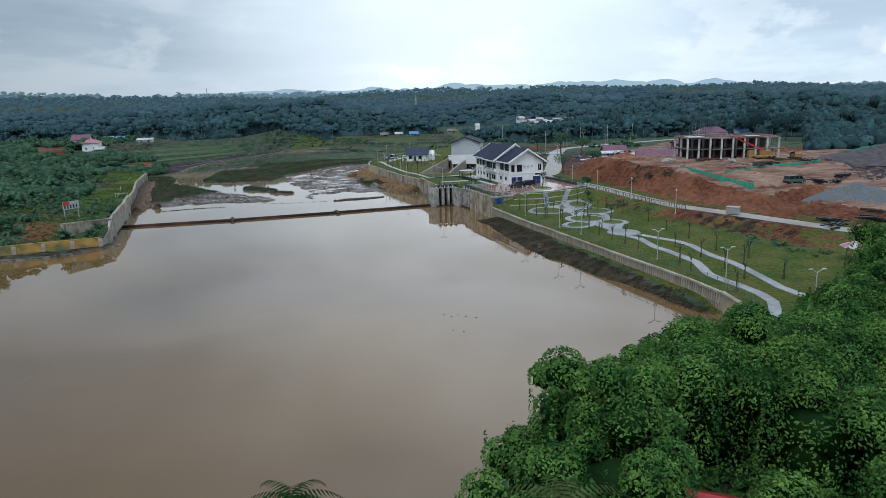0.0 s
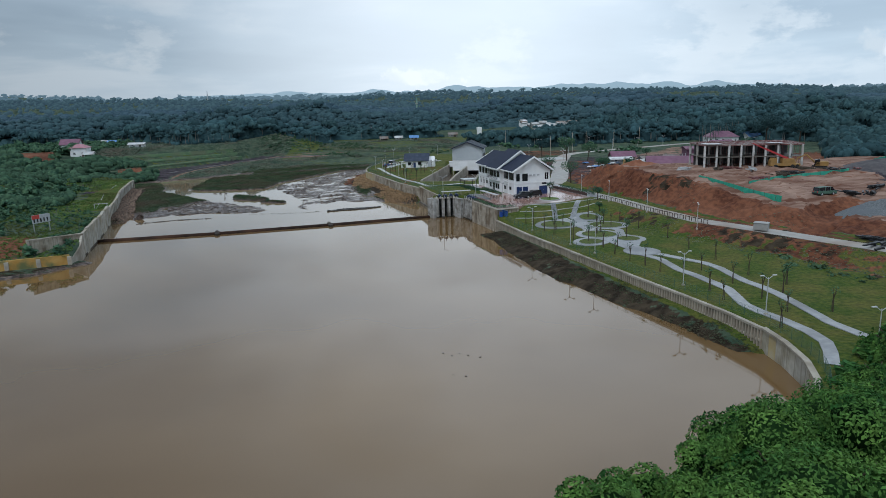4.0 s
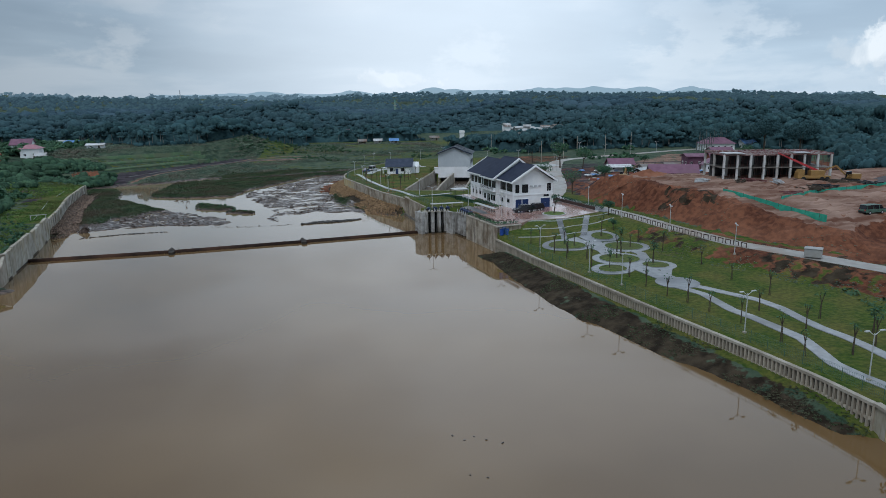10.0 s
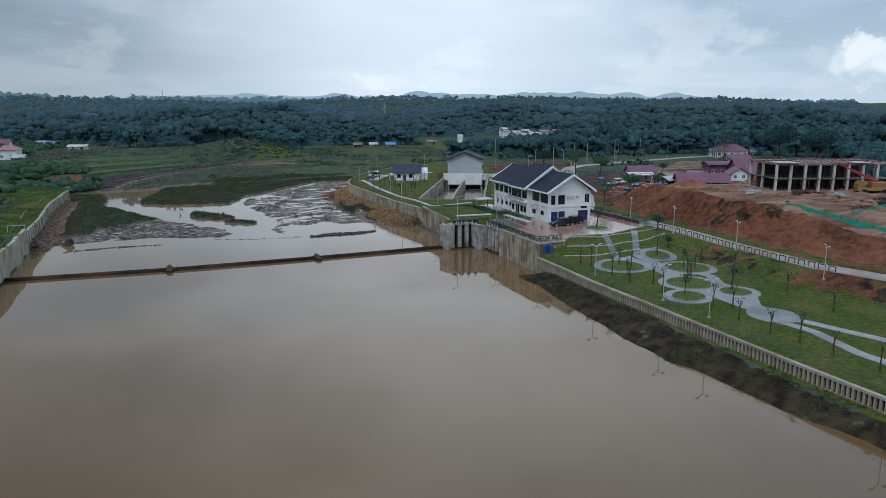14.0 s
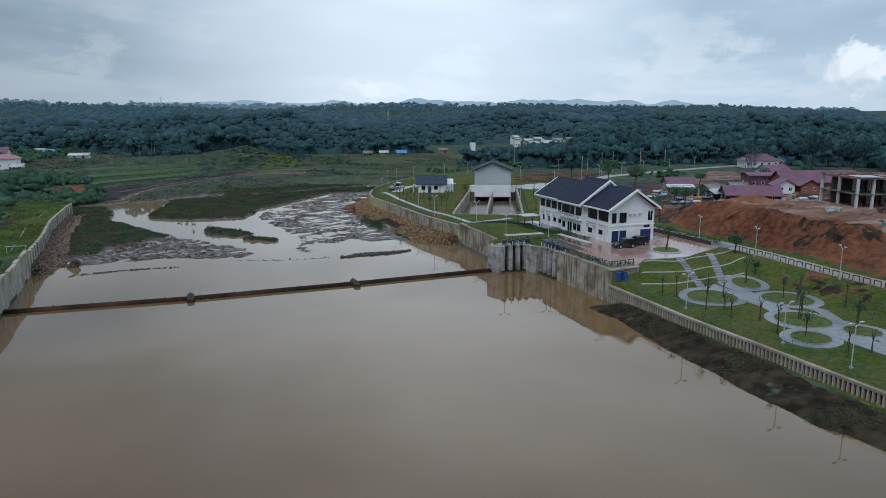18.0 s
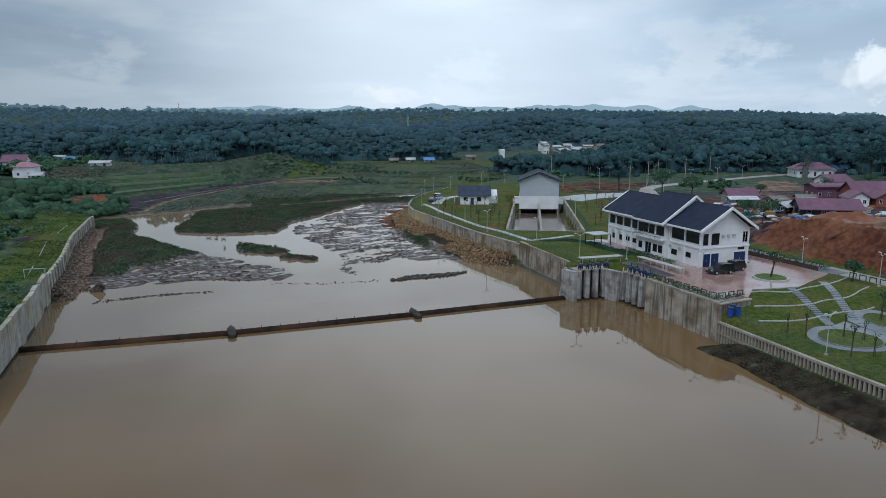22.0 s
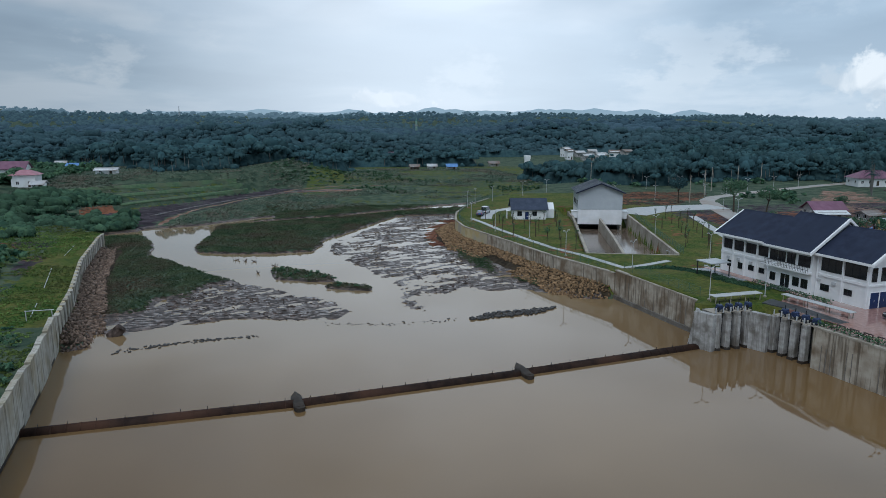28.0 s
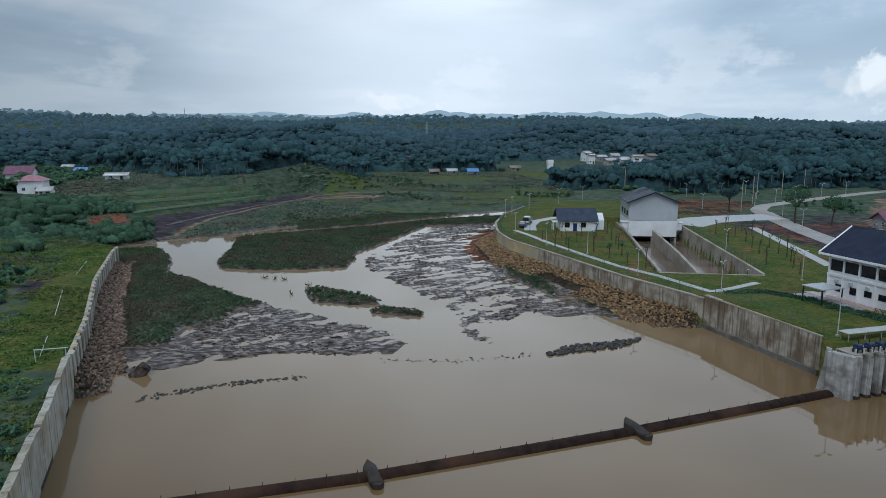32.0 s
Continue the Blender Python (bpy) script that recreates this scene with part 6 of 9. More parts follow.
for pts in ([(63.0, -60.2), (64.3, -61.8), (66.7, -66.0), (68.6, -68.9), (69.4, -73.0), (69.2, -77.9), (69.3, -81.3), (70.0, -84.8), (70.2, -88.4), (70.1, -92.0), (69.8, -97.2), (69.5, -101), (70.4, -107), (71, -113)],
            [(60.6, -60.6), (61.6, -62.6), (62.6, -65.2), (62.6, -68.1), (62.6, -72.7), (63.5, -76.0), (64.3, -80.9), (64.8, -84.4), (64.2, -88.0), (63.5, -91.6), (63.9, -94.8), (64.8, -98.5), (65.4, -103), (65.1, -106.7), (63.6, -109.8), (61.6, -113.0)]):
    ribbon(pts, 1.5, 0.09, PATHC, "winding_path", "", "", parent=paving)
for x, y, r in BEDS:
    b = thing("lawn_disc", "round lawn bed set in the park paving", "planting bed", group="lawn beds of the park")
    part("turf", disc(x, y, 0.1, r, 0.15, 40), TURF, b)
    part("kerb", disc(x, y, r, r + 0.12, 0.16, 40, 2), PAVE, b)

# grass terraces with white kerbs and two stairs
terr_t = thing("grass_terraces", "curved grass terraces with white kerbs and two stairs", "terrace", kind="structure")
for k, pts in enumerate(([(48.0, -13.2), (52, -12.0), (56, -12.6), (61, -11.2), (66, -8.2), (70.0, -6.4)], [(47.2, -17.6), (52, -17.0), (56.5, -17.4), (61.5, -15.8), (66.0, -13.6), (69.0, -12.6)], [(45.4, -21.6), (50, -21.4), (56, -21.2), (60, -19.6), (64.6, -18.8)])):
    p_ = np.array(pts)
    xs_ = np.linspace(p_[0, 0], p_[-1, 0], 30)
    ys_ = np.interp(xs_, p_[:, 0], p_[:, 1]) + 0.45 * np.sin(xs_ * 0.55 + k)
    part("kerb", band(list(zip(xs_.tolist(), ys_.tolist())), -0.09, 0.09, lambda x, y: ground_at(x, y) - 0.4, lambda x, y: ground_at(x, y) + 0.13, 0.7), KERB, terr_t, "white terrace kerb")
for (ax, ay), (bx, by) in (((57.0, -9.8), (54.4, -23.6)), ((64.2, -8.2), (58.8, -22.2))):
    n = 22
    for k in range(n):
        a, b = k / n, (k + 1) / n
        z = ground_at(ax + (bx - ax) * (a + b) / 2, ay + (by - ay) * (a + b) / 2)
        part("stair_tread", band([(ax + (bx - ax) * a, ay + (by - ay) * a), (ax + (bx - ax) * b, ay + (by - ay) * b)], -0.62, 0.62, z - 0.6, z + 0.09), PAVE, terr_t)

ribbon([(-87.4, 147.8), (-79.4, 170.2), (-67.1, 197.8), (-53.1, 214.5), (-38, 219.5), (-23, 225)], 0.8, 0.3, TRACKC, "track_far", "pale track along the foot of the far slope", "path")
# grassed edges of the terraces on the far slope
for g_ in (4.5, 16, 31):
    line_ = []
    for u_ in np.linspace(-8, 56, 18):
        s_ = g_ * float(np.interp(u_, [0, 56], [1.0, 0.22]))
        line_.append((-94.8 + 0.5 * u_ - 0.86 * s_, 170 + 0.86 * u_ + 0.5 * s_))
    ribbon(line_, 0.9, 0.4, EDGE, "terrace_edge", "pale green grassed edge of a slope terrace", "terrace")

# compound paths, yard
for k, pts in enumerate(([(11.5, 108), (13.2, 100), (15.0, 88), (18.4, 72), (21.4, 60), (25.2, 51.2), (28.8, 38.2)], [(28.6, 38.6), (33.5, 40.6), (40, 44)], [(76.5, 105.5), (71, 86), (66.8, 70.7), (62.3, 55.4)])):
    ribbon(pts, 1.3 if k != 2 else 2.2, 0.08, KERB, "footpath", "pale concrete footpath through the grass", "path")
ribbon([(15.5, 107), (17.5, 116), (21, 124), (29, 131), (40, 134)], 3.2, 0.07, KERB, "drive", "pale concrete drive to the guard house", "path")
ribbon([(59.5, 112.5), (70, 121), (80, 124), (96, 126)], 12.0, 0.09, KERB, "yard", "pale concrete yard behind the pump house", "yard")
tagged(part("office_terrace", Geo().prism([(39.2, 24.5), (42.2, 22.5), (47.0, 24.5), (45.0, 33.5), (39.0, 33.0)], 4.4, 5.5), PAVE), "pale paved terrace beside the office", "terrace", kind="structure")
tagged(part("office_walk", Geo().prism([(47.0, 6.0), (48.8, 6.0), (43.4, 34.0), (41.6, 34.0)], 4.4, 5.53), REDPAVE), "wet reddish walk along the office", "path", kind="structure")
sh = thing("shelter", "flat-roofed open steel shelter over a paved terrace", "shelter", 40.0, 27.2, 5.5, 12)
part("roof", Geo().cbox(-2.0, -1.6, 2.35, 2.2, 2.2, 2.5, 0.03), STEEL, sh, "grey flat shelter roof")
for x in (-1.8, 2.0):
    for y in (-1.4, 2.0):
        part("post", Geo().box(x - 0.07, y - 0.07, 0, x + 0.07, y + 0.07, 2.35), DARKM, sh)

# ---- lamps ----
lamp = thing("park_lamp", "white twin-armed solar lamp post", "street lamp", 46.8, -33.1, 2.95, 20, group="lamp posts")
part("pole", Geo().tube((0, 0, 0), (0, 0, 5.0), 0.07, 0.05, 8), LAMPW, lamp)
part("base", Geo().cbox(-0.2, -0.2, -0.3, 0.2, 0.2, 0.22, 0.03), CONC2, lamp)
for s in (-1, 1):
    a = part("arm", Geo().tube((0, 0, 4.75), (s * 0.7, 0, 5.25), 0.045, 0.04, 6), LAMPW, lamp)
    part("lamp_head", Geo().cbox(min(s * 0.6, s * 1.15), -0.13, 5.2, max(s * 0.6, s * 1.15), 0.13, 5.31, 0.03), LAMPW, a, "flat white lamp head")
for x, y, rz in ((53.3, -57.5, 15), (59.7, -80.9, 10), (64.0, -96.1, 5), (51.0, -49.0, 15), (68, -111, 0),
                 (70.8, -12.0, 75), (74.1, -28.9, 75), (77.5, -47.0, 70), (68.0, 2.5, 75), (63.0, 20.0, 80),
                 (10.6, 103.5, 60), (13.6, 84.8, 60), (19.6, 74.0, 40), (21.4, 51.5, 40), (29.9, 37.9, 40), (49.5, 71.4, 30), (45.4, 55.0, 30), (49.0, 45.0, 20),
                 (14.5, 134, 70), (18.5, 143, 60), (26, 151, 40), (41, 168, 20), (53, 178, 10), (83.7, 147, 20), (98, 187, 0), (44.8, -6.4, 20), (40.2, 12.6, 0), (31.0, 12.0, 0),
                 (104, 150, 0), (118, 160, 0), (133, 171, 0), (150, 180, 0), (168, 190, 0), (112, 186, 0), (128, 196, 0), (93, 118, 0), (89, 103, 0), (70, 150, 0)):
    copy_thing(lamp, pose(x, y, ground_at(x, y), 0, 0, rz))
pole = thing("utility_pole", "grey concrete utility pole", "pole", 108.0, 158.0, 5.0, group="utility poles")
part("shaft", Geo().tube((0, 0, 0), (0, 0, 9.5), 0.16, 0.1, 8), CONC2, pole)
part("crossarm", Geo().box(-0.8, -0.06, 8.9, 0.8, 0.06, 9.02), DARKM, pole)
for x, y in ((92, 138), (120, 175), (140, 190), (160, 205), (100, 205), (84, 215)):
    copy_thing(pole, pose(x, y, ground_at(x, y), 0, 0, 20))

# ---- fences and rails ----


def mesh_fence(pts, label, gap=2.4, h=1.5):
    f = thing("mesh_fence", label, "fence")
    q, d = resample(pts, gap)
    zs = height(q[:, 0], q[:, 1])
    post = mesh_of("post", Geo().tube((0, 0, -0.2), (0, 0, h), 0.035, 0.035, 6), GREENM)
    for k in range(len(q)):
        o = part("post", post, None, f)
        o.matrix_basis = Matrix.Translation((q[k, 0], q[k, 1], float(zs[k])))
    g = Geo()
    for k in range(len(q) - 1):
        a, b = Vector((q[k, 0], q[k, 1], zs[k])), Vector((q[k + 1, 0], q[k + 1, 1], zs[k + 1]))
        for z in (0.1, 0.35, 0.6, 0.85, 1.1, 1.35, 1.48):
            g.tube(a + Vector((0, 0, z)), b + Vector((0, 0, z)), 0.008, 0.008, 3)
        for j in range(1, 12):
            p = a.lerp(b, j / 12)
            g.tube(p + Vector((0, 0, 0.08)), p + Vector((0, 0, 1.48)), 0.007, 0.007, 3)
    tagged(part("wire_mesh", g, GREENM, f), kind="stuff")
    return f


def shifted(pts, o):
    q, d = resample(pts, 3.0)
    return [(q[k, 0] + d[k, 1] * o, q[k, 1] - d[k, 0] * o) for k in range(len(q))]


mesh_fence(shifted(sub(WALL_R, -118, -19.5), 1.3), "green wire mesh fence along the park wall")
mesh_fence(shifted(sub(WALL_R, 36, 160), 1.2), "green wire mesh fence round the pump station yard")
mesh_fence(shifted(sub(WALL_R, 14, 34), 1.4), "green wire mesh fence above the upstream wall")
mesh_fence([(46.2, 50.5), (52, 76), (58.6, 105)], "green wire mesh fence along the intake channel")
urail = thing("hoop_rail", "brown painted steel hoop rail", "rail", 0, 0, 0, group="hoop rails")
part("hoop", Geo().tube((-0.55, 0, 0), (-0.55, 0, 0.85), 0.07).tube((0.55, 0, 0), (0.55, 0, 0.85), 0.07).tube((-0.6, 0, 0.85), (0.6, 0, 0.85), 0.08), BROWNR, urail)
part("footing", Geo().box(-0.75, -0.12, -0.4, 0.75, 0.12, 0.06), CONC2, urail)
first = True
for pts in ([(70.8, -6.4), (72.6, -14), (74.6, -25), (77.0, -36), (80.0, -45.5)], [(38.5, -3.6), (41.9, -16.4), (46.2, -15.0)]):
    q, d = resample(pts, 1.75)
    for k in range(len(q)):
        z = max(5.58 if q[k, 0] < 50 else 5.2, ground_at(q[k, 0], q[k, 1]))
        m = pose(q[k, 0], q[k, 1], z, 0, 0, math.degrees(math.atan2(d[k, 1], d[k, 0])))
        if first:
            urail.matrix_world = m
            first = False
        else:
            copy_thing(urail, m)
br = thing("board_fence", "dark reddish brown board fence at the edge of the square", "fence")
q, d = resample([(63.6, 17.2), (68.4, -1.4)], 1.5)
for k in range(len(q) - 1):
    part("board", band([tuple(q[k, :2]), tuple(q[k + 1, :2] - (q[k + 1, :2] - q[k, :2]) * 0.06)], -0.05, 0.05, 5.6, 6.35), BROWNR, br)
    part("post", Geo().box(q[k, 0] - 0.08, q[k, 1] - 0.08, 5.4, q[k, 0] + 0.08, q[k, 1] + 0.08, 6.5), BROWNR, br)


# ---- vehicles ----
def car(name, label, x, y, z, rz, paint, long=4.4, high=1.72, van=False):
    c = thing(name, label, "car", x, y, z, rz)
    hl = long / 2
    low_ = [(-hl, 0.35), (hl, 0.35), (hl + 0.03, 0.6), (hl - 0.06, 0.86), (hl * 0.45, 1.0), (-hl + 0.04, 1.02), (-hl - 0.03, 0.7)]
    top_ = [(hl * 0.46, 0.98), (hl * 0.18, high - 0.06), (-hl * 0.1, high), (-hl * 0.82, high - 0.06), (-hl + 0.05, 1.0)]
    if van:
        top_ = [(hl * 0.8, 0.98), (hl * 0.55, high - 0.08), (0, high), (-hl * 0.93, high - 0.06), (-hl + 0.02, 1.0)]
    body = part("body", Geo().side(low_, -0.86, 0.86), paint, c)
    part("bumper", Geo().cbox(hl - 0.1, -0.84, 0.32, hl + 0.1, 0.84, 0.6, 0.05).cbox(-hl - 0.1, -0.84, 0.32, -hl + 0.1, 0.84, 0.6, 0.05), DARKM, body)
    cab = part("cabin", Geo().side(top_, -0.76, 0.76), GLASS, c, "dark glazed cabin")
    part("car_roof", Geo().side([(p[0] * 0.97, p[1]) for p in top_[1:4]] + [(top_[3][0] * 0.97, high - 0.12), (top_[1][0] * 0.97, high - 0.12)], -0.74, 0.74).moved(Matrix.Translation((0, 0, 0.03))), paint, cab)
    for px in (hl * 0.3, -hl * 0.25, -hl * 0.85):
        part("door_pillar", Geo().box(px - 0.05, -0.79, 0.95, px + 0.05, -0.75, high - 0.06).box(px - 0.05, 0.75, 0.95, px + 0.05, 0.79, high - 0.06), paint, cab)
    for sx in (hl * 0.62, -hl * 0.6):
        for sy in (-0.8, 0.8):
            w_ = part("wheel", Geo().tube((sx, sy - 0.11, 0.33), (sx, sy + 0.11, 0.33), 0.33, 0.33, 18), TYRE, c)
            part("rim", Geo().tube((sx, sy - 0.13, 0.33), (sx, sy + 0.13, 0.33), 0.2, 0.2, 12), STEEL, w_)
    for sy in (-0.6, 0.6):
        part("headlight", Geo().cbox(hl - 0.08, sy - 0.18, 0.68, hl + 0.03, sy + 0.18, 0.84, 0.02), LAMPW, c)
        part("tail_light", Geo().cbox(-hl - 0.03, sy - 0.14, 0.72, -hl + 0.05, sy + 0.14, 0.96, 0.02), REDP, c)
    return c


car("car", "black sport utility car parked on the wet square", 51.0, -0.9, 5.58, 190, CARP)
car("car", "black sport utility car parked beside the office doors", 54.4, 1.0, 5.58, 200, CARP)
car("car", "blue hatchback parked at the guard house drive", 15.0, 113.6, ground_at(15, 113.6) + 0.1, 70, CARB, 4.0, 1.5)
car("van", "white van parked at the guard house drive", 17.6, 119.0, ground_at(17.6, 119) + 0.1, 65, CARW, 4.8, 2.1, True)
car("van", "white van parked behind the guard house", 35.5, 131.0, ground_at(35.5, 131) + 0.1, 10, CARW, 4.6, 2.0, True)


# ---- building site ----
site = thing("unfinished_building", "unfinished two-storey concrete building frame with red steel roof trusses", "building", 102.6, 3.6, 11.3, -8)
FW, FD = 26.0, 13.0
COLUMN = mat("pale_cast_concrete", (0.46, 0.46, 0.45), (0.60, 0.60, 0.585), 0.6, 0.85, 0.1, c3=(0.40, 0.38, 0.35), big=0.25)
for k in range(9):
    for j in range(3):
        x, y = FW * k / 8, FD * j / 2
        part("column", Geo().box(x - 0.24, y - 0.24, -1.0, x + 0.24, y + 0.24, 6.1), COLUMN, site, "pale concrete column")
part("floor_slab", Geo().box(-0.3, -0.3, 2.8, FW + 0.3, FD + 0.3, 2.98), CONCD, site)
part("ring_beam", Geo().box(-0.2, -0.2, 5.9, FW + 0.2, 0.2, 6.2).box(-0.2, FD - 0.2, 5.9, FW + 0.2, FD + 0.2, 6.2).box(-0.2, 0, 5.9, 0.2, FD, 6.2).box(FW - 0.2, 0, 5.9, FW + 0.2, FD, 6.2), REDSTEEL, site)
# inner walls carry the shade of the storeys in their colour
part("back_wall", Geo().box(0, 9.4, 0, FW, 9.6, 2.75), INDOOR, site, "inner wall coloured dark for indoor shade")
part("upper_inner_wall", Geo().box(0, 9.4, 3.0, FW, 9.6, 5.75), INDOOR, site, "inner wall coloured dark for indoor shade")
# full deck added on top so that the storeys below fall dark
part("roof_deck", Geo().box(-0.2, -0.2, 6.2, FW + 0.2, FD + 0.2, 6.3), WORN, site, "pale roof deck that keeps the storeys dark")
part("ground_slab", Geo().box(-0.6, -0.6, -0.6, FW + 0.6, FD + 0.6, 0.05), CONC2, site)
for k in range(17):
    x = FW * k / 16
    t = part("roof_truss", Geo().tube((x, -0.8, 6.2), (x, FD / 2, 6.9 if 4 < k < 12 else 6.5), 0.09, 0.09, 5).tube((x, FD / 2, 6.9 if 4 < k < 12 else 6.5), (x, FD + 0.8, 6.2), 0.09, 0.09, 5).tube((x, -0.6, 6.2), (x, FD + 0.6, 6.2), 0.07, 0.07, 5), REDSTEEL, site, "red primed roof truss")
for k in range(5):
    y = FD * k / 4
    part("purlin", Geo().box(-0.4, y - 0.07, 6.3, FW + 0.4, y + 0.07, 6.45), REDSTEEL, site)
for a in ((0, -1.0, 4.5, 4.0), (17, -0.8, 20.5, 3.0)):
    part("roof_sheet", Geo().box(a[0], a[1], 6.46, a[2], a[3], 6.56), ZINC, site, "loose zinc roof sheet")
for k in range(8):
    for z in (0.05, 3.0):
        if random.random() < 0.75:
            x = FW * (k + 0.5) / 8
            for s in range(5):
                part("scaffold_prop", Geo().tube((x - 1.4 + s * 0.7, 1.2 + (s % 2) * 0.6, z), (x - 1.4 + s * 0.7, 1.2 + (s % 2) * 0.6, z + 2.7), 0.045, 0.045, 5), REDSTEEL, site)
crane = thing("truck_crane", "yellow truck crane with a raised red boom", "crane", 121.5, -3.2, 11.3, 168)
part("chassis", Geo().cbox(-3.8, -1.1, 0.7, 3.8, 1.1, 1.3, 0.08), YELLOWP, crane)
part("cab", Geo().side([(2.2, 1.3), (3.8, 1.3), (3.7, 2.1), (3.3, 2.8), (2.2, 2.8)], -1.0, 1.0), YELLOWP, crane, "yellow driver's cab")
part("turret", Geo().cbox(-2.4, -1.0, 1.3, 0.8, 1.0, 2.6, 0.12), YELLOWP, crane)
bm_ = part("boom", Geo().tube((-1.4, 0, 2.3), (5.0, 0, 5.2), 0.36, 0.3, 4), REDP, crane, "red telescopic boom")
part("boom_tip", Geo().tube((4.6, 0, 5.0), (8.4, 0, 6.8), 0.22, 0.16, 4), REDP, bm_)
for sx in (-3.0, -1.8, 2.4):
    for sy in (-1.0, 1.0):
        part("wheel", Geo().tube((sx, sy - 0.2, 0.55), (sx, sy + 0.2, 0.55), 0.55, 0.55, 16), TYRE, crane)


def excavator(x, y, rz, label):
    z = ground_at(x, y)
    e_ = thing("excavator", label, "excavator", x, y, z, rz)
    for s in (-0.95, 0.95):
        part("track", Geo().side([(-1.7, 0.1), (1.7, 0.1), (2.0, 0.45), (1.7, 0.85), (-1.7, 0.85), (-2.0, 0.45)], s - 0.28, s + 0.28), TYRE, e_)
    part("house", Geo().cbox(-2.0, -1.2, 0.95, 1.2, 1.2, 2.1, 0.12), YELLOWP, e_)
    part("cab", Geo().side([(0.0, 1.0), (1.35, 1.0), (1.2, 2.5), (0.1, 2.7)], 0.25, 1.2), GLASS, e_, "glazed cab")
    part("boom", Geo().path([(1.1, -0.2, 1.6), (3.3, -0.2, 3.8), (5.3, -0.2, 2.9)], 0.24, 4), YELLOWP, e_)
    part("stick", Geo().tube((5.3, -0.2, 3.0), (6.0, -0.2, 0.9), 0.2, 0.14, 4), YELLOWP, e_)
    part("bucket", Geo().side([(5.6, 0.9), (6.3, 0.9), (6.2, 0.1), (5.4, 0.25)], -0.7, 0.3), DARKM, e_)


excavator(131.0, -4.0, 150, "yellow excavator beside the building frame")
excavator(100.0, 62.0, 60, "yellow excavator in the builders' yard")


def net(pts, h, label, sag=0.12, taut=False):
    f = thing("shade_net_fence", label, "fence")
    q, d = resample(pts, 1.5)
    zs = height(q[:, 0], q[:, 1])
    zs = np.convolve(np.pad(zs, 6, mode="edge"), np.ones(13) / 13, "valid") if taut else zs
    g = Geo()
    vs, fs = [], []
    for k in range(len(q)):
        top = h * (1 - sag * random.random())
        for s, z in ((0.02, -0.6), (0.02, top), (-0.02, top), (-0.02, -0.6)):
            vs.append((q[k, 0] + d[k, 1] * s, q[k, 1] - d[k, 0] * s, zs[k] + z))
    for k in range(len(q) - 1):
        i = 4 * k
        fs += [(i + j, i + (j + 1) % 4, i + 4 + (j + 1) % 4, i + 4 + j) for j in range(4)]
    part("net", g.add(vs, fs), NETG, f)
    for k in range(0, len(q), 2):
        part("stake", Geo().tube((q[k, 0], q[k, 1], zs[k] - 0.3), (q[k, 0], q[k, 1], zs[k] + h + 0.15), 0.05, 0.04, 5), BARK, f)


net([(92.2, -15.5), (94.0, -24.0), (96.4, -32.5), (98.8, -40.5)], 0.85, "bright green shade net fence on the cut bank", 0.04, True)
net([(101, -23), (112, -18), (122, -15.5), (133, -13)], 0.6, "green shade net along the site yard", 0.2, True)
net([(144, -7), (152, -1), (160, 5), (170, 11)], 2.4, "green shade net on the far spoil heap", 0.1, True)


def heap(name, label, x, y, rx, ry, h, material, seed):
    n, m = 36, 12
    g = Geo()
    vs, fs = [], []
    for j in range(m + 1):
        for i in range(n):
            a, r = 2 * math.pi * i / n, j / m
            px, py = math.cos(a) * rx * r, math.sin(a) * ry * r
            k = float(fbm(np.array([px * 0.35 + seed]), np.array([py * 0.35])[0:1], 4)[0]) - 0.45
            vs.append((px, py, -0.6 + (h + 0.6) * (1 - r) ** 0.9 * (1 + k * 0.8) + k * 0.5 * (1 - r)))
    for j in range(m):
        for i in range(n):
            fs.append((j * n + i, (j + 1) * n + i, (j + 1) * n + (i + 1) % n, j * n + (i + 1) % n))
    ob = part(name, g.add(vs, fs), material, None, "", True)
    ob.matrix_world = pose(x, y, ground_at(x, y))
    return tagged(ob, label, "heap")


heap("spoil_mound", "grey crushed stone mound", 117, -50, 11, 9, 3.8, GRAVEL, 1)
heap("spoil_mound", "dark grey soil mound", 152, -9, 20, 14, 3.6, DKSOIL, 2)
REDH = mat("red_earth", (0.15, 0.054, 0.027), (0.25, 0.10, 0.05), 0.5, 0.9, 0.5, c3=(0.26, 0.11, 0.06), big=0.1)
heap("earth_mound", "red earth mound with rough sides", 89.0, 16.0, 8, 6, 2.0, REDH, 5)
heap("earth_mound", "red earth mound beside the village yard", 96, 30.0, 9, 7, 2.4, REDH, 8)

blk = thing("concrete_block", "pale concrete block standing by the road", "concrete block", 86.5, -54.8, 5.6, -40)
part("body", Geo().cbox(-1.25, -0.95, 0, 1.25, 0.95, 1.3, 0.06), WORN, blk)
part("lid", Geo().cbox(-1.33, -1.03, 1.3, 1.33, 1.03, 1.4, 0.03), WORN, blk)
motor = car("car", "small red car parked in the builders' yard", 98.5, -78.0, ground_at(98.5, -78.0), 20, REDP, 4.0, 1.5)
truck = car("van", "dark green lorry on the site track", 111.0, -36.5, ground_at(111, -36.5), 10, GREENM, 4.9, 1.8, True)


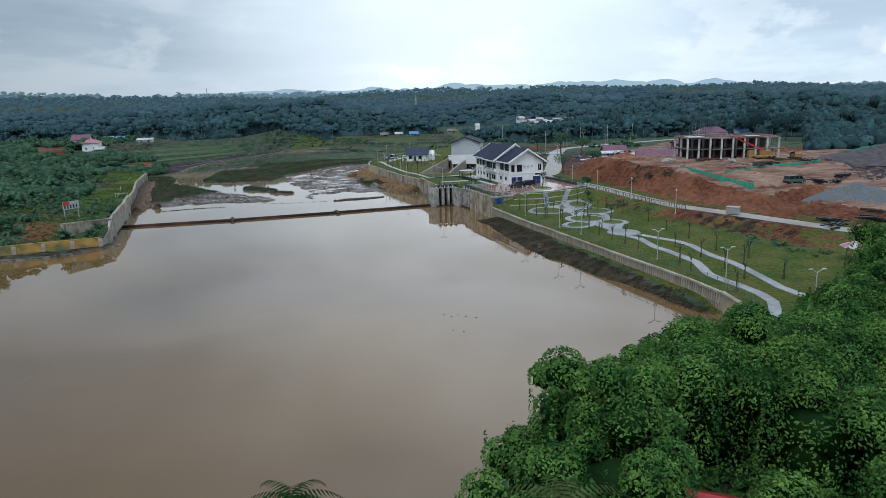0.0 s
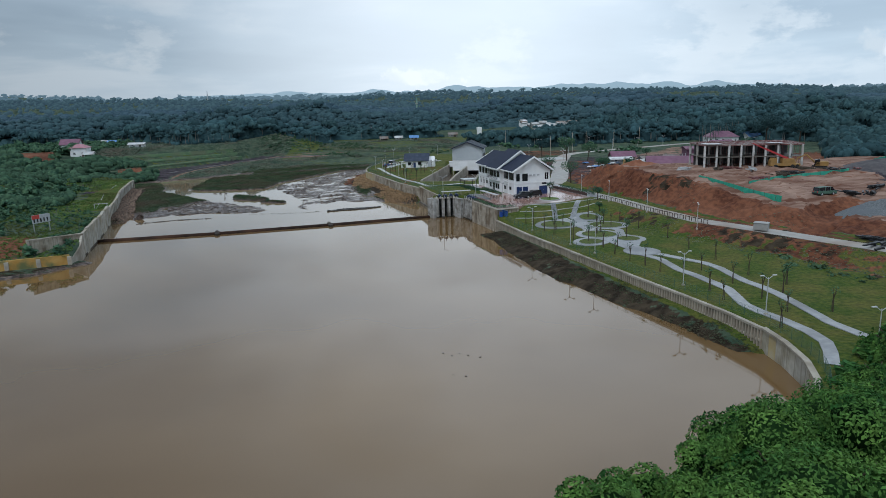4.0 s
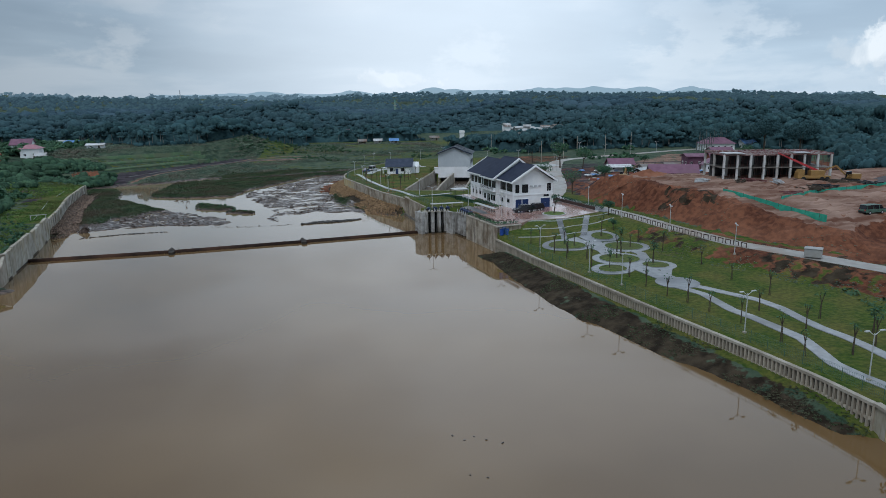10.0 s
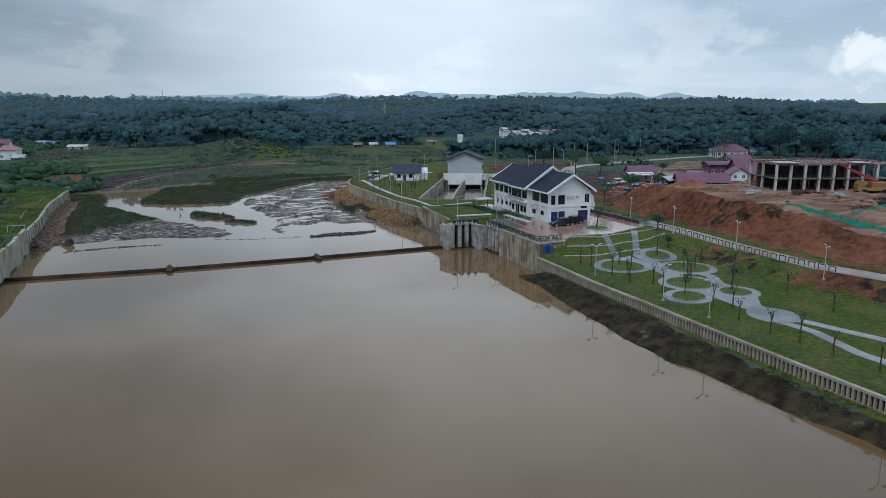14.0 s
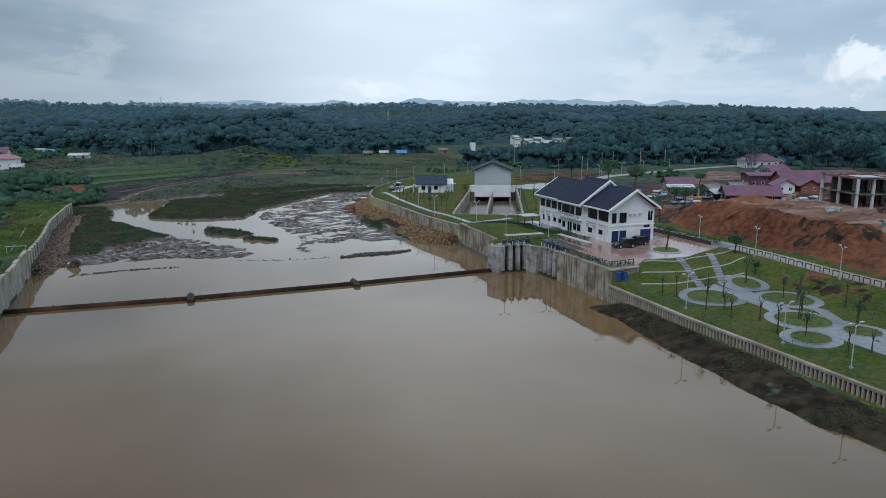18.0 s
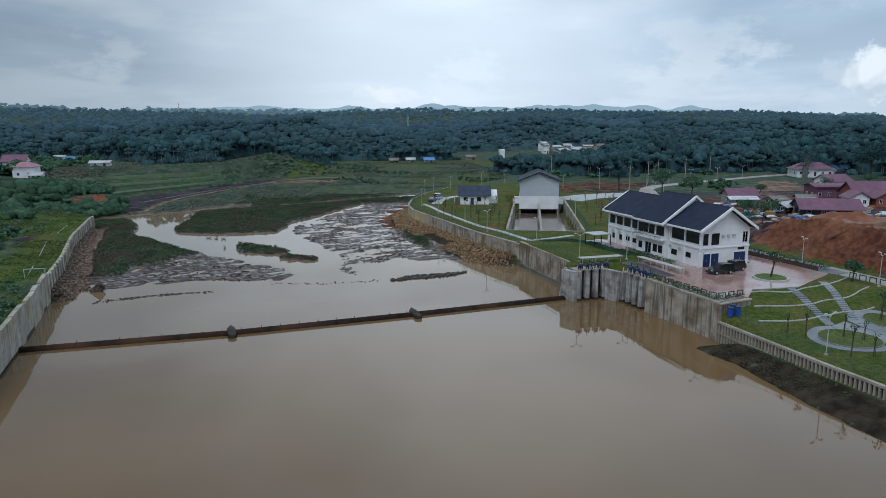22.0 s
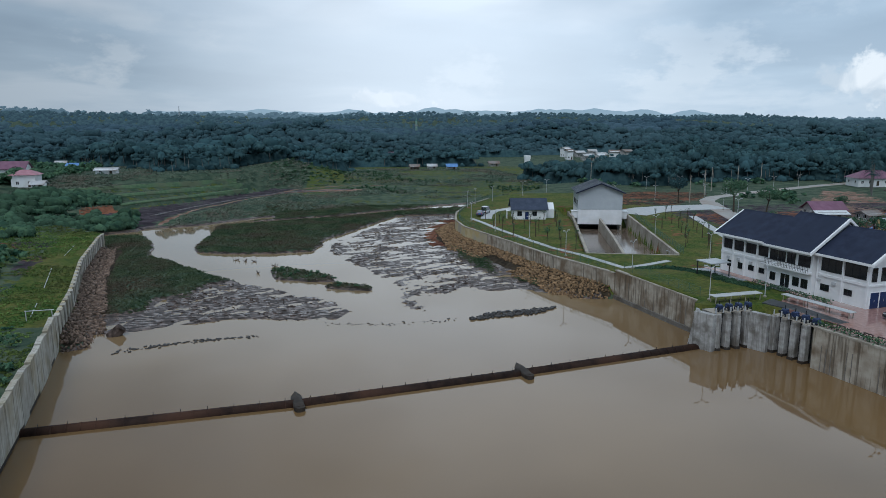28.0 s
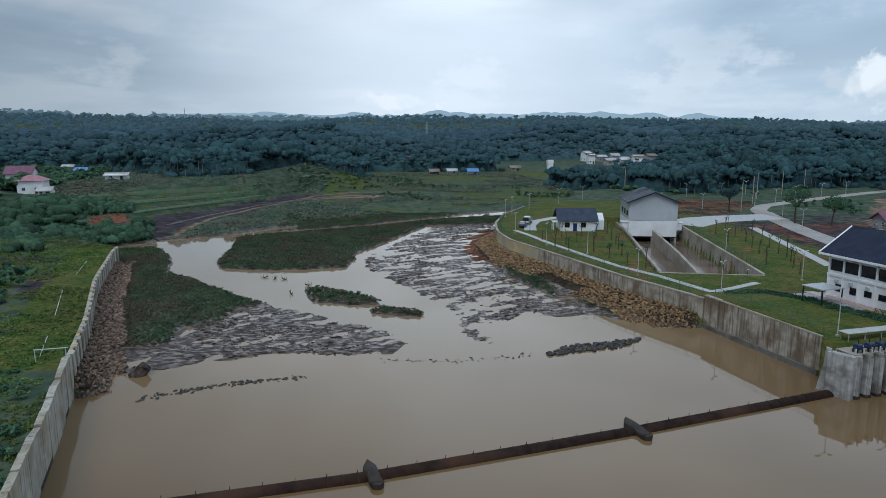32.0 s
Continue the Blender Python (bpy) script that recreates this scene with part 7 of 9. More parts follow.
tent = thing("sunshade", "pink and white striped sunshade over a stall", "sunshade", 89.5, -88.5, ground_at(89.5, -88.5), 15)
for k in range(8):
    a, b = math.pi * k / 4, math.pi * (k + 1) / 4
    part("panel", Geo().add([(0, 0, 3.3), (math.cos(a) * 2.4, math.sin(a) * 2.4, 2.4), (math.cos(b) * 2.4, math.sin(b) * 2.4, 2.4), (0, 0, 3.22), (math.cos(a) * 2.4, math.sin(a) * 2.4, 2.3), (math.cos(b) * 2.4, math.sin(b) * 2.4, 2.3)], [(0, 1, 2), (3, 5, 4), (1, 4, 5, 2)]), PINKR if k % 2 else LAMPW, tent)
part("pole", Geo().tube((0, 0, -0.2), (0, 0, 3.3), 0.05, 0.05, 8), STEEL, tent)


def stack(name, label, x, y, rz, material, n, size):
    s = thing(name, label, "building material", x, y, ground_at(x, y), rz)
    for k in range(n):
        lx, ly, lz = random.uniform(-size, size), random.uniform(-size * 0.5, size * 0.5), 0.12 * (k % 6)
        o = part("beam", Geo().box(-size * 0.6, -0.18, 0, size * 0.6, 0.18, 0.22), material, s)
        o.matrix_basis = pose(lx, ly, lz, 0, 0, random.uniform(-20, 20))


for x, y, m in ((116, -37.5, DARKM), (121, -36.5, DARKM), (97, -72, DARKM), (100.5, -75, DARKM), (104, -77, DARKM), (126, -33, DARKM), (113, -15, BARK), (118, -13, DARKM), (106, -19, REDSTEEL), (100, -67, DARKM), (106, -70, DARKM), (110, -66, BARK), (130, -11, DARKM), (138, -10, REDSTEEL), (104, -2, BARK), (108, 0, REDSTEEL), (112, -4, ZINC), (150, -30, DARKM), (96, 2, ZINC), (126, -8, BARK), (101, 46, ZINC), (108, 52, REDSTEEL), (114, 50, BARK), (120, 47, DARKM), (105, 58, BLUER)):
    stack("timber_stack", "loose stack of building timber and steel", x, y, random.uniform(0, 180), m, 12, 2.2)


# builders' clutter in the village yard
def pile(x, y, rz, label, m, cover, w_, d_, n):
    s = thing("material_pile", label, "building material", x, y, ground_at(x, y), rz, "piles in the builders' yard")
    part("pallet", Geo().box(-w_ / 2, -d_ / 2, 0, w_ / 2, d_ / 2, 0.14), BARK, s)
    for k in range(n):
        h_ = random.uniform(0.25, 0.8)
        o = part("block", Geo().cbox(-w_ / 5, -d_ / 4, 0.14, w_ / 5, d_ / 4, 0.14 + h_, 0.03), m, s)
        o.matrix_basis = pose(random.uniform(-w_ / 3, w_ / 3), random.uniform(-d_ / 4, d_ / 4), 0, 0, 0, random.uniform(-12, 12))
    if cover:
        part("sheet", Geo().side([(-w_ / 2, 0.7), (-w_ / 5, 1.0), (w_ / 4, 0.95), (w_ / 2, 0.6), (w_ / 2, 0.56), (-w_ / 2, 0.66)], -d_ / 2.2, d_ / 2.2), cover, s, "loose cover sheet")


TARPW = mat("white_plastic_sheet", (0.55, 0.56, 0.57), (0.66, 0.67, 0.67), 1.0, 0.5, 0.3)
for k in range(96):
    x = 88 + 56 * ((k * 29) % 96) / 96 + random.uniform(-2, 2)
    y = 46 + 50 * ((k * 13) % 96) / 96 + random.uniform(-2, 2)
    if x - 74 < (y - 34) * 0.22 + 8:
        x += 10
    pile(x, y, random.uniform(0, 180), ("stack of concrete blocks on a pallet", "heap of rusty formwork under a white sheet", "stack of red bricks on a pallet", "stack of weathered boards under blue sheet")[k % 4], (CONC2, REDSTEEL, BRICK, BARK)[k % 4], (None, TARPW, None, BLUER)[k % 4], random.uniform(2.0, 4.2), random.uniform(1.4, 2.4), 3)


# ---- houses ----
def house(x, y, rz, w, d_, h, roof_h, roof_mat, wall_mat, label, z=None, porch=False, hip=0.0):
    z = ground_at(x, y) if z is None else z
    b = thing("house", label, "house", x, y, z, rz)
    if hip:
        part("wall", Geo().box(-w / 2, -d_ / 2, -0.6, w / 2, d_ / 2, h), wall_mat, b)
        o = 0.7
        g = Geo().add([(-w / 2 - o, -d_ / 2 - o, h - 0.1), (w / 2 + o, -d_ / 2 - o, h - 0.1), (w / 2 + o, d_ / 2 + o, h - 0.1), (-w / 2 - o, d_ / 2 + o, h - 0.1), (-w / 2 + hip, 0, h + roof_h), (w / 2 - hip, 0, h + roof_h)],
                      [(0, 1, 5, 4), (1, 2, 5), (2, 3, 4, 5), (3, 0, 4), (3, 2, 1, 0)])
        part("roof", g, roof_mat, b)
    else:
        part("wall", Geo().profile([(-d_ / 2, -0.6), (d_ / 2, -0.6), (d_ / 2, h), (0, h + roof_h - 0.15), (-d_ / 2, h)], -w / 2, w / 2), wall_mat, b)
        part("roof", Geo().profile([(-d_ / 2 - 0.8, h - 0.35), (0, h + roof_h), (d_ / 2 + 0.8, h - 0.35), (d_ / 2 + 0.8, h - 0.5), (0, h + roof_h - 0.16), (-d_ / 2 - 0.8, h - 0.5)], -w / 2 - 0.7, w / 2 + 0.7), roof_mat, b)
    n = max(2, int(w / 3.2))
    for k in range(n):
        a = -w / 2 + w * (k + 0.5) / n - 0.55
        if k == n // 2:
            part("door", Geo().box(a, -d_ / 2 - 0.05, 0, a + 1.0, -d_ / 2, 2.05), BARK, b)
        else:
            window(b, lambda a_, z_, o: (a_, -d_ / 2 - o, z_), a, 0.9, 1.1, 1.2, 2, TRIM)
    for k in range(2):
        window(b, lambda a_, z_, o: (-w / 2 - o, a_, z_), -d_ / 2 + d_ * (k + 0.5) / 2 - 0.5, 0.9, 1.0, 1.2, 2, TRIM)
    if porch:
        part("porch_roof", Geo().box(-w / 2, -d_ / 2 - 2.4, 2.3, w / 2, -d_ / 2, 2.45), roof_mat, b)
        for k in range(4):
            part("porch_post", Geo().box(-w / 2 + w * k / 3.01, -d_ / 2 - 2.3, -0.3, -w / 2 + w * k / 3.01 + 0.14, -d_ / 2 - 2.16, 2.3), TRIM, b)
    return b


house(113, 99, -6, 9, 6, 2.7, 1.9, MAROON, WORN, "village house with maroon roof")
house(110, 92.5, -6, 8, 3, 2.3, 0.5, TARPW, WORN, "low lean-to with a white sheet roof")
house(119, 66, -18, 15, 9, 2.6, 2.2, MAROON, DARKM, "long dark shed with a faded maroon roof")
house(159.5, 92, -8, 26, 9, 3.4, 3.4, MAROON, BRICK, "large brick house with a wide maroon roof")
house(143.5, 86, 76, 6, 5.5, 2.9, 1.8, MAROON, WHITE, "white porch wing with a small maroon gable")
house(151, 84.5, 82, 5, 6, 2.9, 1.8, MAROON, BRICK, "brick wing with a small maroon gable")
house(150, 107, -6, 13, 7, 4.4, 0.7, MAROON, MAROON, "long maroon sheet-metal hall")
house(120, 90, 10, 5, 4, 2.2, 0.8, ZINCD, WORN, "small zinc hut among builders' stacks")
house(131, 92, -20, 5, 4, 2.3, 0.8, ZINCD, ZINC, "low zinc builders' hut")
house(112, 74, 30, 6, 4, 2.3, 1.0, ZINC, BARK, "weathered zinc lean-to shed")
house(199, 186, -10, 16, 10, 3.2, 3.0, MAROON, WHITE, "white house with wide maroon roof", z=5.4, hip=4)
house(230, 205, 5, 14, 9, 3.0, 2.2, BLUER, WHITE, "far house with a blue roof")
house(176, 140, 5, 10, 8, 3.0, 2.2, MAROON, WHITE, "village house among trees")
house(-140.5, 184, 5, 8, 6.5, 4.4, 1.7, PINKR, WHITE, "white two-storey house with faded pink hip roof", hip=2.4)
house(-135.4, 181.5, 5, 4, 4, 2.2, 1.0, ZINC, WHITE, "white annex with grey roof")
house(-158, 214, 5, 9, 7, 3.4, 2.6, MAROON, WHITE, "maroon-roofed house among trees")
house(-196, 350, 0, 6, 4, 2.2, 1.2, ZINC, ZINC, "low shed with zinc roof")
house(-151.5, 257, -6, 7, 4.5, 2.2, 1.0, BLUER, BARK, "timber house with blue roof")
house(-124.5, 218.5, 4, 8, 4, 2.2, 0.7, ZINC, WHITE, "long low white farm shed")
house(6, 393, 0, 9, 7, 4.2, 2.4, MAROON, WHITE, "far house with red roof")
house(13, 324, 5, 5, 4, 2.0, 1.2, ZINCD, BARK, "far timber house with zinc roof")
house(35, 321, 0, 5.6, 4.6, 2.2, 1.3, BLUER, WORN, "far white house with blue roof")
house(24, 328, 0, 5, 4, 2.0, 1.1, ZINC, WORN, "far timber house among trees")
house(66, 348, 0, 6, 5, 2.2, 1.2, ZINCD, WORN, "far low house by the marsh")
wt = thing("water_tower", "white square water tower", "tower", 85, 336, ground_at(85, 336))
part("shaft", Geo().cbox(-1.6, -1.6, -1, 1.6, 1.6, 5.4, 0.1), WHITE, wt)
part("tank", Geo().cbox(-1.8, -1.8, 5.4, 1.8, 1.8, 7.4, 0.1), WHITE, wt)
for k in range(12):
    x, y = 132 + 7.0 * (k % 6) + random.uniform(-3, 3), 390 + 22 * (k // 6) + random.uniform(-9, 9)
    house(x, y, random.uniform(-25, 25), random.uniform(4, 7.5), 6, random.choice((2.8, 3.6, 6.4)), 1.1, random.choice((ZINCD, ZINC, ZINC)), random.choice((WORN, WORN, WHITE)), "far plastered town house")
mosq = thing("minaret", "thin pale green minaret tower", "tower", 62, 880, ground_at(62, 880))
part("shaft", Geo().tube((0, 0, 0), (0, 0, 20), 1.6, 1.4, 8), mat("pale_green_plaster", (0.17, 0.26, 0.22), (0.22, 0.32, 0.27), 0.3, 0.8, 0.0), mosq)
part("gallery", Geo().tube((0, 0, 14), (0, 0, 15.2), 2.1, 2.1, 8), WORN, mosq)
part("cap", Geo().tube((0, 0, 20), (0, 0, 24.5), 1.5, 0.1, 8), mat("green_cap", (0.08, 0.19, 0.14), (0.11, 0.23, 0.17), 0.3, 0.6, 0.0), mosq)
mast = thing("radio_mast", "thin lattice radio mast on the ridge", "mast", -640, 2420, float(hills(np.array([-640.0]), np.array([2420.0]))[0]))
for sx, sy in ((-2, -2), (2, -2), (2, 2), (-2, 2)):
    part("leg", Geo().tube((sx, sy, 0), (sx * 0.25, sy * 0.25, 48), 0.5, 0.35, 4), STEEL, mast)
for z in range(4, 48, 5):
    s = 2 - 1.5 * z / 48
    part("brace", Geo().tube((-s, -s, z), (s, -s, z + 5), 0.25, 0.25, 4).tube((s, -s, z), (-s, -s, z + 5), 0.25, 0.25, 4), STEEL, mast)

sg = thing("billboard", "small red and white billboard on the grassy slope", "sign", -63.3, -17.8, ground_at(-63.3, -17.8) + 1.3, 62)
part("board", Geo().box(-2.2, -0.06, 1.0, 2.2, 0.06, 2.9), LAMPW, sg)
part("red_field", Geo().box(-2.2, -0.08, 2.0, -0.4, -0.06, 2.9), REDSIGN, sg, "red upper field")
for k in range(5):
    part("mark", Geo().box(-1.9 + k * 0.8, -0.075, 1.2, -1.55 + k * 0.8, -0.06, 2.1), DARKM, sg)
for x in (-1.9, 1.9):
    part("post", Geo().box(x - 0.08, 0.06, -2.2, x + 0.08, 0.2, 2.9), STEEL, sg)
rl = thing("pipe_rail", "white pipe rail on the pale shore wall", "rail")
part("rail", Geo().path([(-62.6, 17.5, 5.7), (-66.2, 17.0, 5.7)], 0.07), LAMPW, rl)
for x, y in ((-62.9, 17.5), (-66.1, 17.0)):
    part("post", Geo().tube((x, y, 4.0), (x, y, 5.7), 0.06), LAMPW, rl)
pipe = thing("water_pipe", "thin white pipe laid through the grass behind the wall", "pipe")
run_ = [(-66.4, 18.6), (-69.2, 27.2), (-72.6, 37.5), (-78.2, 53.7), (-81.1, 66.6), (-84.0, 79.1), (-85.8, 90.0)]
for a_, b_ in list(zip(run_, run_[1:]))[::2]:
    part("pipe_length", Geo().tube((*a_, ground_at(*a_) + 0.12), (*b_, ground_at(*b_) + 0.12), 0.06, 0.06, 6), LAMPW, pipe)
tyre = thing("stump", "black waterlogged stump at the edge of the mud", "stump", -56.6, 22.8, 0.0)
part("body", Geo().tube((-0.7, 0, -0.4), (0.8, 0.2, 1.2), 1.0, 0.75, 9).tube((0.2, 0, 0.2), (0.9, -0.6, 1.3), 0.5, 0.2, 7), CLOD, tyre)
for k, (x, y) in enumerate(((-48.8, 78.6), (-46.4, 77.2), (-44.2, 76.4), (-39.0, 70.8), (-41.8, 64.0))):
    sn = thing("driftwood_snag", "dark branching driftwood stuck in the stream", "driftwood", x, y, -0.1, k * 71, group="snags in the stream")
    part("trunk", Geo().tube((-1.0, 0, -0.2), (0.9, 0.2, 0.45), 0.16, 0.08, 6), CLOD, sn)
    for j in range(4):
        part("branch", Geo().tube((-0.5 + j * 0.35, 0, 0.1), (-0.7 + j * 0.5, 0.4 * math.sin(j * 2.1 + k), 0.7 + 0.25 * (j % 2)), 0.06, 0.02, 5), CLOD, sn)
for x, y in ((42.2, -19.6), (42.9, -18.9), (43.4, -19.4)):
    bl = thing("barrel", "blue plastic barrel behind the wall", "barrel", x, y, ground_at(x, y), group="blue barrels")
    part("drum", Geo().tube((0, 0, 0), (0, 0, 1.3), 0.42, 0.42, 14), mat("blue_plastic", (0.02, 0.06, 0.26), (0.03, 0.08, 0.32), 1.0, 0.4, 0.0), bl)
    part("lid", Geo().tube((0, 0, 1.3), (0, 0, 1.36), 0.45, 0.45, 14), BLUE, bl)


# ---- plants ----
def leaf_cloud(pts, nrm, size, seed, fold=0.35, up=0.25, wild=0.55):
    """Folded leaf blades at those points, turned roughly along the normals. Returns corners and triangles."""
    r = np.random.default_rng(seed)
    n = len(pts)
    a = r.normal(size=(n, 3))
    m = nrm + r.normal(size=(n, 3)) * wild + np.array([0, 0, up])
    m /= np.linalg.norm(m, axis=1)[:, None]
    a -= (a * m).sum(1)[:, None] * m
    a /= np.linalg.norm(a, axis=1)[:, None]
    b = np.cross(m, a)
    s = (size * r.uniform(0.6, 1.35, n))[:, None]
    v = np.stack([pts - a * s, pts + b * s * 0.5 - m * s * fold * 0.4, pts + a * s - m * s * fold, pts - b * s * 0.5 - m * s * fold * 0.4], 1)
    k = np.arange(n)[:, None] * 4
    f = np.concatenate([k + np.array([0, 1, 2]), k + np.array([0, 2, 3])], 1).reshape(-1, 3)
    return v.reshape(-1, 3), f


def sphere_pts(n, seed):
    r = np.random.default_rng(seed)
    p = r.normal(size=(n, 3))
    return p / np.linalg.norm(p, axis=1)[:, None]


ICO_V = np.array([(0, 0, 1), (0.894, 0, 0.447), (0.276, 0.851, 0.447), (-0.724, 0.526, 0.447), (-0.724, -0.526, 0.447), (0.276, -0.851, 0.447), (0.724, 0.526, -0.447), (-0.276, 0.851, -0.447), (-0.894, 0, -0.447), (-0.276, -0.851, -0.447), (0.724, -0.526, -0.447), (0, 0, -1)])
ICO_F = np.array([(0, 1, 2), (0, 2, 3), (0, 3, 4), (0, 4, 5), (0, 5, 1), (1, 6, 2), (2, 7, 3), (3, 8, 4), (4, 9, 5), (5, 10, 1), (6, 7, 2), (7, 8, 3), (8, 9, 4), (9, 10, 5), (10, 6, 1), (11, 7, 6), (11, 8, 7), (11, 9, 8), (11, 10, 9), (11, 6, 10)])


def ico2():
    """A ball of eighty faces."""
    v = [Vector(p_) for p_ in ICO_V]
    f, seen = [], {}

    def midpoint(i, j):
        k_ = (min(i, j), max(i, j))
        if k_ not in seen:
            seen[k_] = len(v)
            v.append(((v[i] + v[j]) / 2).normalized())
        return seen[k_]
    for a_, b_, c_ in ICO_F.tolist():
        ab, bc, ca_ = midpoint(a_, b_), midpoint(b_, c_), midpoint(c_, a_)
        f += [(a_, ab, ca_), (b_, bc, ab), (c_, ca_, bc), (ab, bc, ca_)]
    return np.array([tuple(p_) for p_ in v]), np.array(f)


BALL_V, BALL_F = ico2()


def crown(n, leaf, seed, lobes=6, flat=0.75, fold=0.15, small=1.0, core=(0.5, 0.85)):
    """A crown of unit radius round the origin: several leafy lobes, each a lumpy mass with leaf blades over it."""
    r = np.random.default_rng(seed)
    c = r.normal(size=(lobes, 3)) * np.array([0.40, 0.40, 0.26])
    rad = r.uniform(0.34, 0.64, lobes) * small
    c[:, 2] += (0.3 - np.hypot(c[:, 0], c[:, 1])) * 0.5
    which = r.integers(0, lobes, n)
    d = sphere_pts(n, seed + 1)
    d[:, 2] = np.abs(d[:, 2]) * 1.0 - 0.35 * r.random(n)
    p = c[which] + d * (rad[which] * r.uniform(0.82, 1.04, n))[:, None]
    v, f = leaf_cloud(p, d, leaf, seed + 2, fold, 0.9, 0.5)
    vs, fs, base = [v], [f], len(v)
    for j in range(lobes):
        vs.append(ICO_V * r.uniform(*core, (12, 1)) * rad[j] + c[j])
        fs.append(ICO_F + base)
        base += 12
    v, f = np.concatenate(vs), np.concatenate(fs)
    v[:, 2] *= flat
    return v, f


def scatter(templates, xy, z, size, seed, squash=None):
    """Copies of the templates, turned and scaled, joined into one pair of arrays."""
    r = np.random.default_rng(seed)
    pick = r.integers(0, len(templates), len(xy))
    vs, fs, base = [], [], 0
    for t, (tv, tf) in enumerate(templates):
        k = np.where(pick == t)[0]
        if not len(k):
            continue
        a = r.uniform(0, 2 * math.pi, len(k))
        ca_, sa_ = np.cos(a)[:, None], np.sin(a)[:, None]
        s = size[k][:, None]
        h = s * (squash[k][:, None] if squash is not None else 1.0)
        x = (tv[None, :, 0] * ca_ - tv[None, :, 1] * sa_) * s + xy[k, 0][:, None]
        y = (tv[None, :, 0] * sa_ + tv[None, :, 1] * ca_) * s + xy[k, 1][:, None]
        zz = tv[None, :, 2] * h + z[k][:, None]
        vs.append(np.stack([x, y, zz], -1).reshape(-1, 3))
        fs.append((tf[None] + (np.arange(len(k)) * len(tv))[:, None, None]).reshape(-1, 3) + base)
        base += len(k) * len(tv)
    return np.concatenate(vs), np.concatenate(fs)


def stuff(name, label, category, v, f, material, smooth=False):
    return tagged(new(name, array_mesh(name, v, f, material, smooth)), label, category, kind="stuff")


def jitter_grid(x0, x1, y0, y1, gap, seed):
    r = np.random.default_rng(seed)
    x, y = np.meshgrid(np.arange(x0, x1, gap), np.arange(y0, y1, gap))
    p = np.stack([x.ravel(), y.ravel()], 1)
    return p + r.uniform(-0.48, 0.48, p.shape) * gap


def in_view(p, margin=0.78):
    """Ground that the flight can see: a wedge ahead of it."""
    return np.abs(p[:, 0] + 2) < (p[:, 1] + 195) * margin + 30


# distant woods in four belts
def dome(seed, blades, leaf, lobes=1, flat=0.9):
    """A far crown of unit radius: lumpy closed domes with leaf tufts that break their outline."""
    r = np.random.default_rng(seed)
    keep = BALL_F[BALL_V[BALL_F].mean(1)[:, 2] > -0.3]
    vs, fs, base = [], [], 0
    for j in range(lobes):
        bumps = sphere_pts(6, seed * 7 + j)
        rad = 0.80 + 0.30 * np.exp(-5.0 * (1 - BALL_V @ bumps.T)).max(1) + r.uniform(-0.07, 0.07, len(BALL_V))
        c, k = np.zeros(3), 1.0
        if lobes > 1:
            a = 2 * math.pi * (j + r.random() * 0.6) / lobes
            c, k = np.array([math.cos(a) * 0.45, math.sin(a) * 0.45, r.uniform(-0.25, 0.3)]), r.uniform(0.5, 0.72)
        vs.append(BALL_V * rad[:, None] * k + c)
        fs.append(keep + base)
        base += len(BALL_V)
        if blades:
            d = sphere_pts(blades // lobes, seed * 11 + j)
            d[:, 2] = np.abs(d[:, 2]) - 0.15
            v, f = leaf_cloud(d * k * r.uniform(0.94, 1.20, len(d))[:, None] + c, d, leaf, seed + 2 + j, 0.25, 0.5, 0.7)
            vs.append(v)
            fs.append(f + base)
            base += len(v)
    v, f = np.concatenate(vs), np.concatenate(fs)
    v[:, 2] *= flat
    return v, f


CR_A = [dome(10 + k, 54, 0.110, 3, 0.74) for k in range(12)]
CR_B = [dome(30 + k, 8, 0.16, 1, 0.62) for k in range(10)]
CR_N = [dome(110 + k, 128, 0.090, 4, 0.85) for k in range(10)]
CR_C = [crown(8, 0.24, 50 + k, 2, 0.8) for k in range(6)]


def wood_edge(x):
    return np.interp(x, [-400, -190, -150, -118, -103, -77, -31, 10, 55, 72, 90, 112, 130, 190, 320], [370, 362, 282, 250, 236, 252, 300, 338, 330, 255, 200, 192, 212, 222, 120])


p = jitter_grid(-420, 480, 120, 620, 4.9, 61)
k = in_view(p) & (p[:, 1] > wood_edge(p[:, 0]) + (fbm(p[:, 0] * 0.03, p[:, 1] * 0.03, 3) - 0.4) * 40) & ~((np.abs(p[:, 0] - 18) < 42) & (p[:, 1] < 345)) & ~((p[:, 0] > 108) & (p[:, 0] < 180) & (p[:, 1] > 344) & (p[:, 1] < 436)) & ~((p[:, 0] > 58) & (p[:, 0] < 128) & (p[:, 1] > 285) & (p[:, 1] < 420))
p = p[k]
r = np.random.default_rng(62)
s = r.uniform(2.2, 4.4, len(p)) * (0.5 + 1.25 * fbm(p[:, 0] * 0.035, p[:, 1] * 0.03, 3))
s = s * r.choice([0.5, 0.68, 0.9, 1.3], len(p), p=[0.34, 0.42, 0.18, 0.06])
z = height(p[:, 0], p[:, 1]) + 10 * np.clip(fbm(p[:, 0] * 0.022 + 8, p[:, 1] * 0.016, 3) - 0.42, -0.1, 0.4) * step(p[:, 1] - wood_edge(p[:, 0]), 8, 60)
tall_k = r.uniform(0.8, 1.5, len(p))
z = z + 1.0 + r.uniform(-1.0, 1.6, len(p))
near_ = p[:, 1] < 400
front = near_ & (p[:, 0] > 70) & (p[:, 1] < 330)
near_ &= ~front
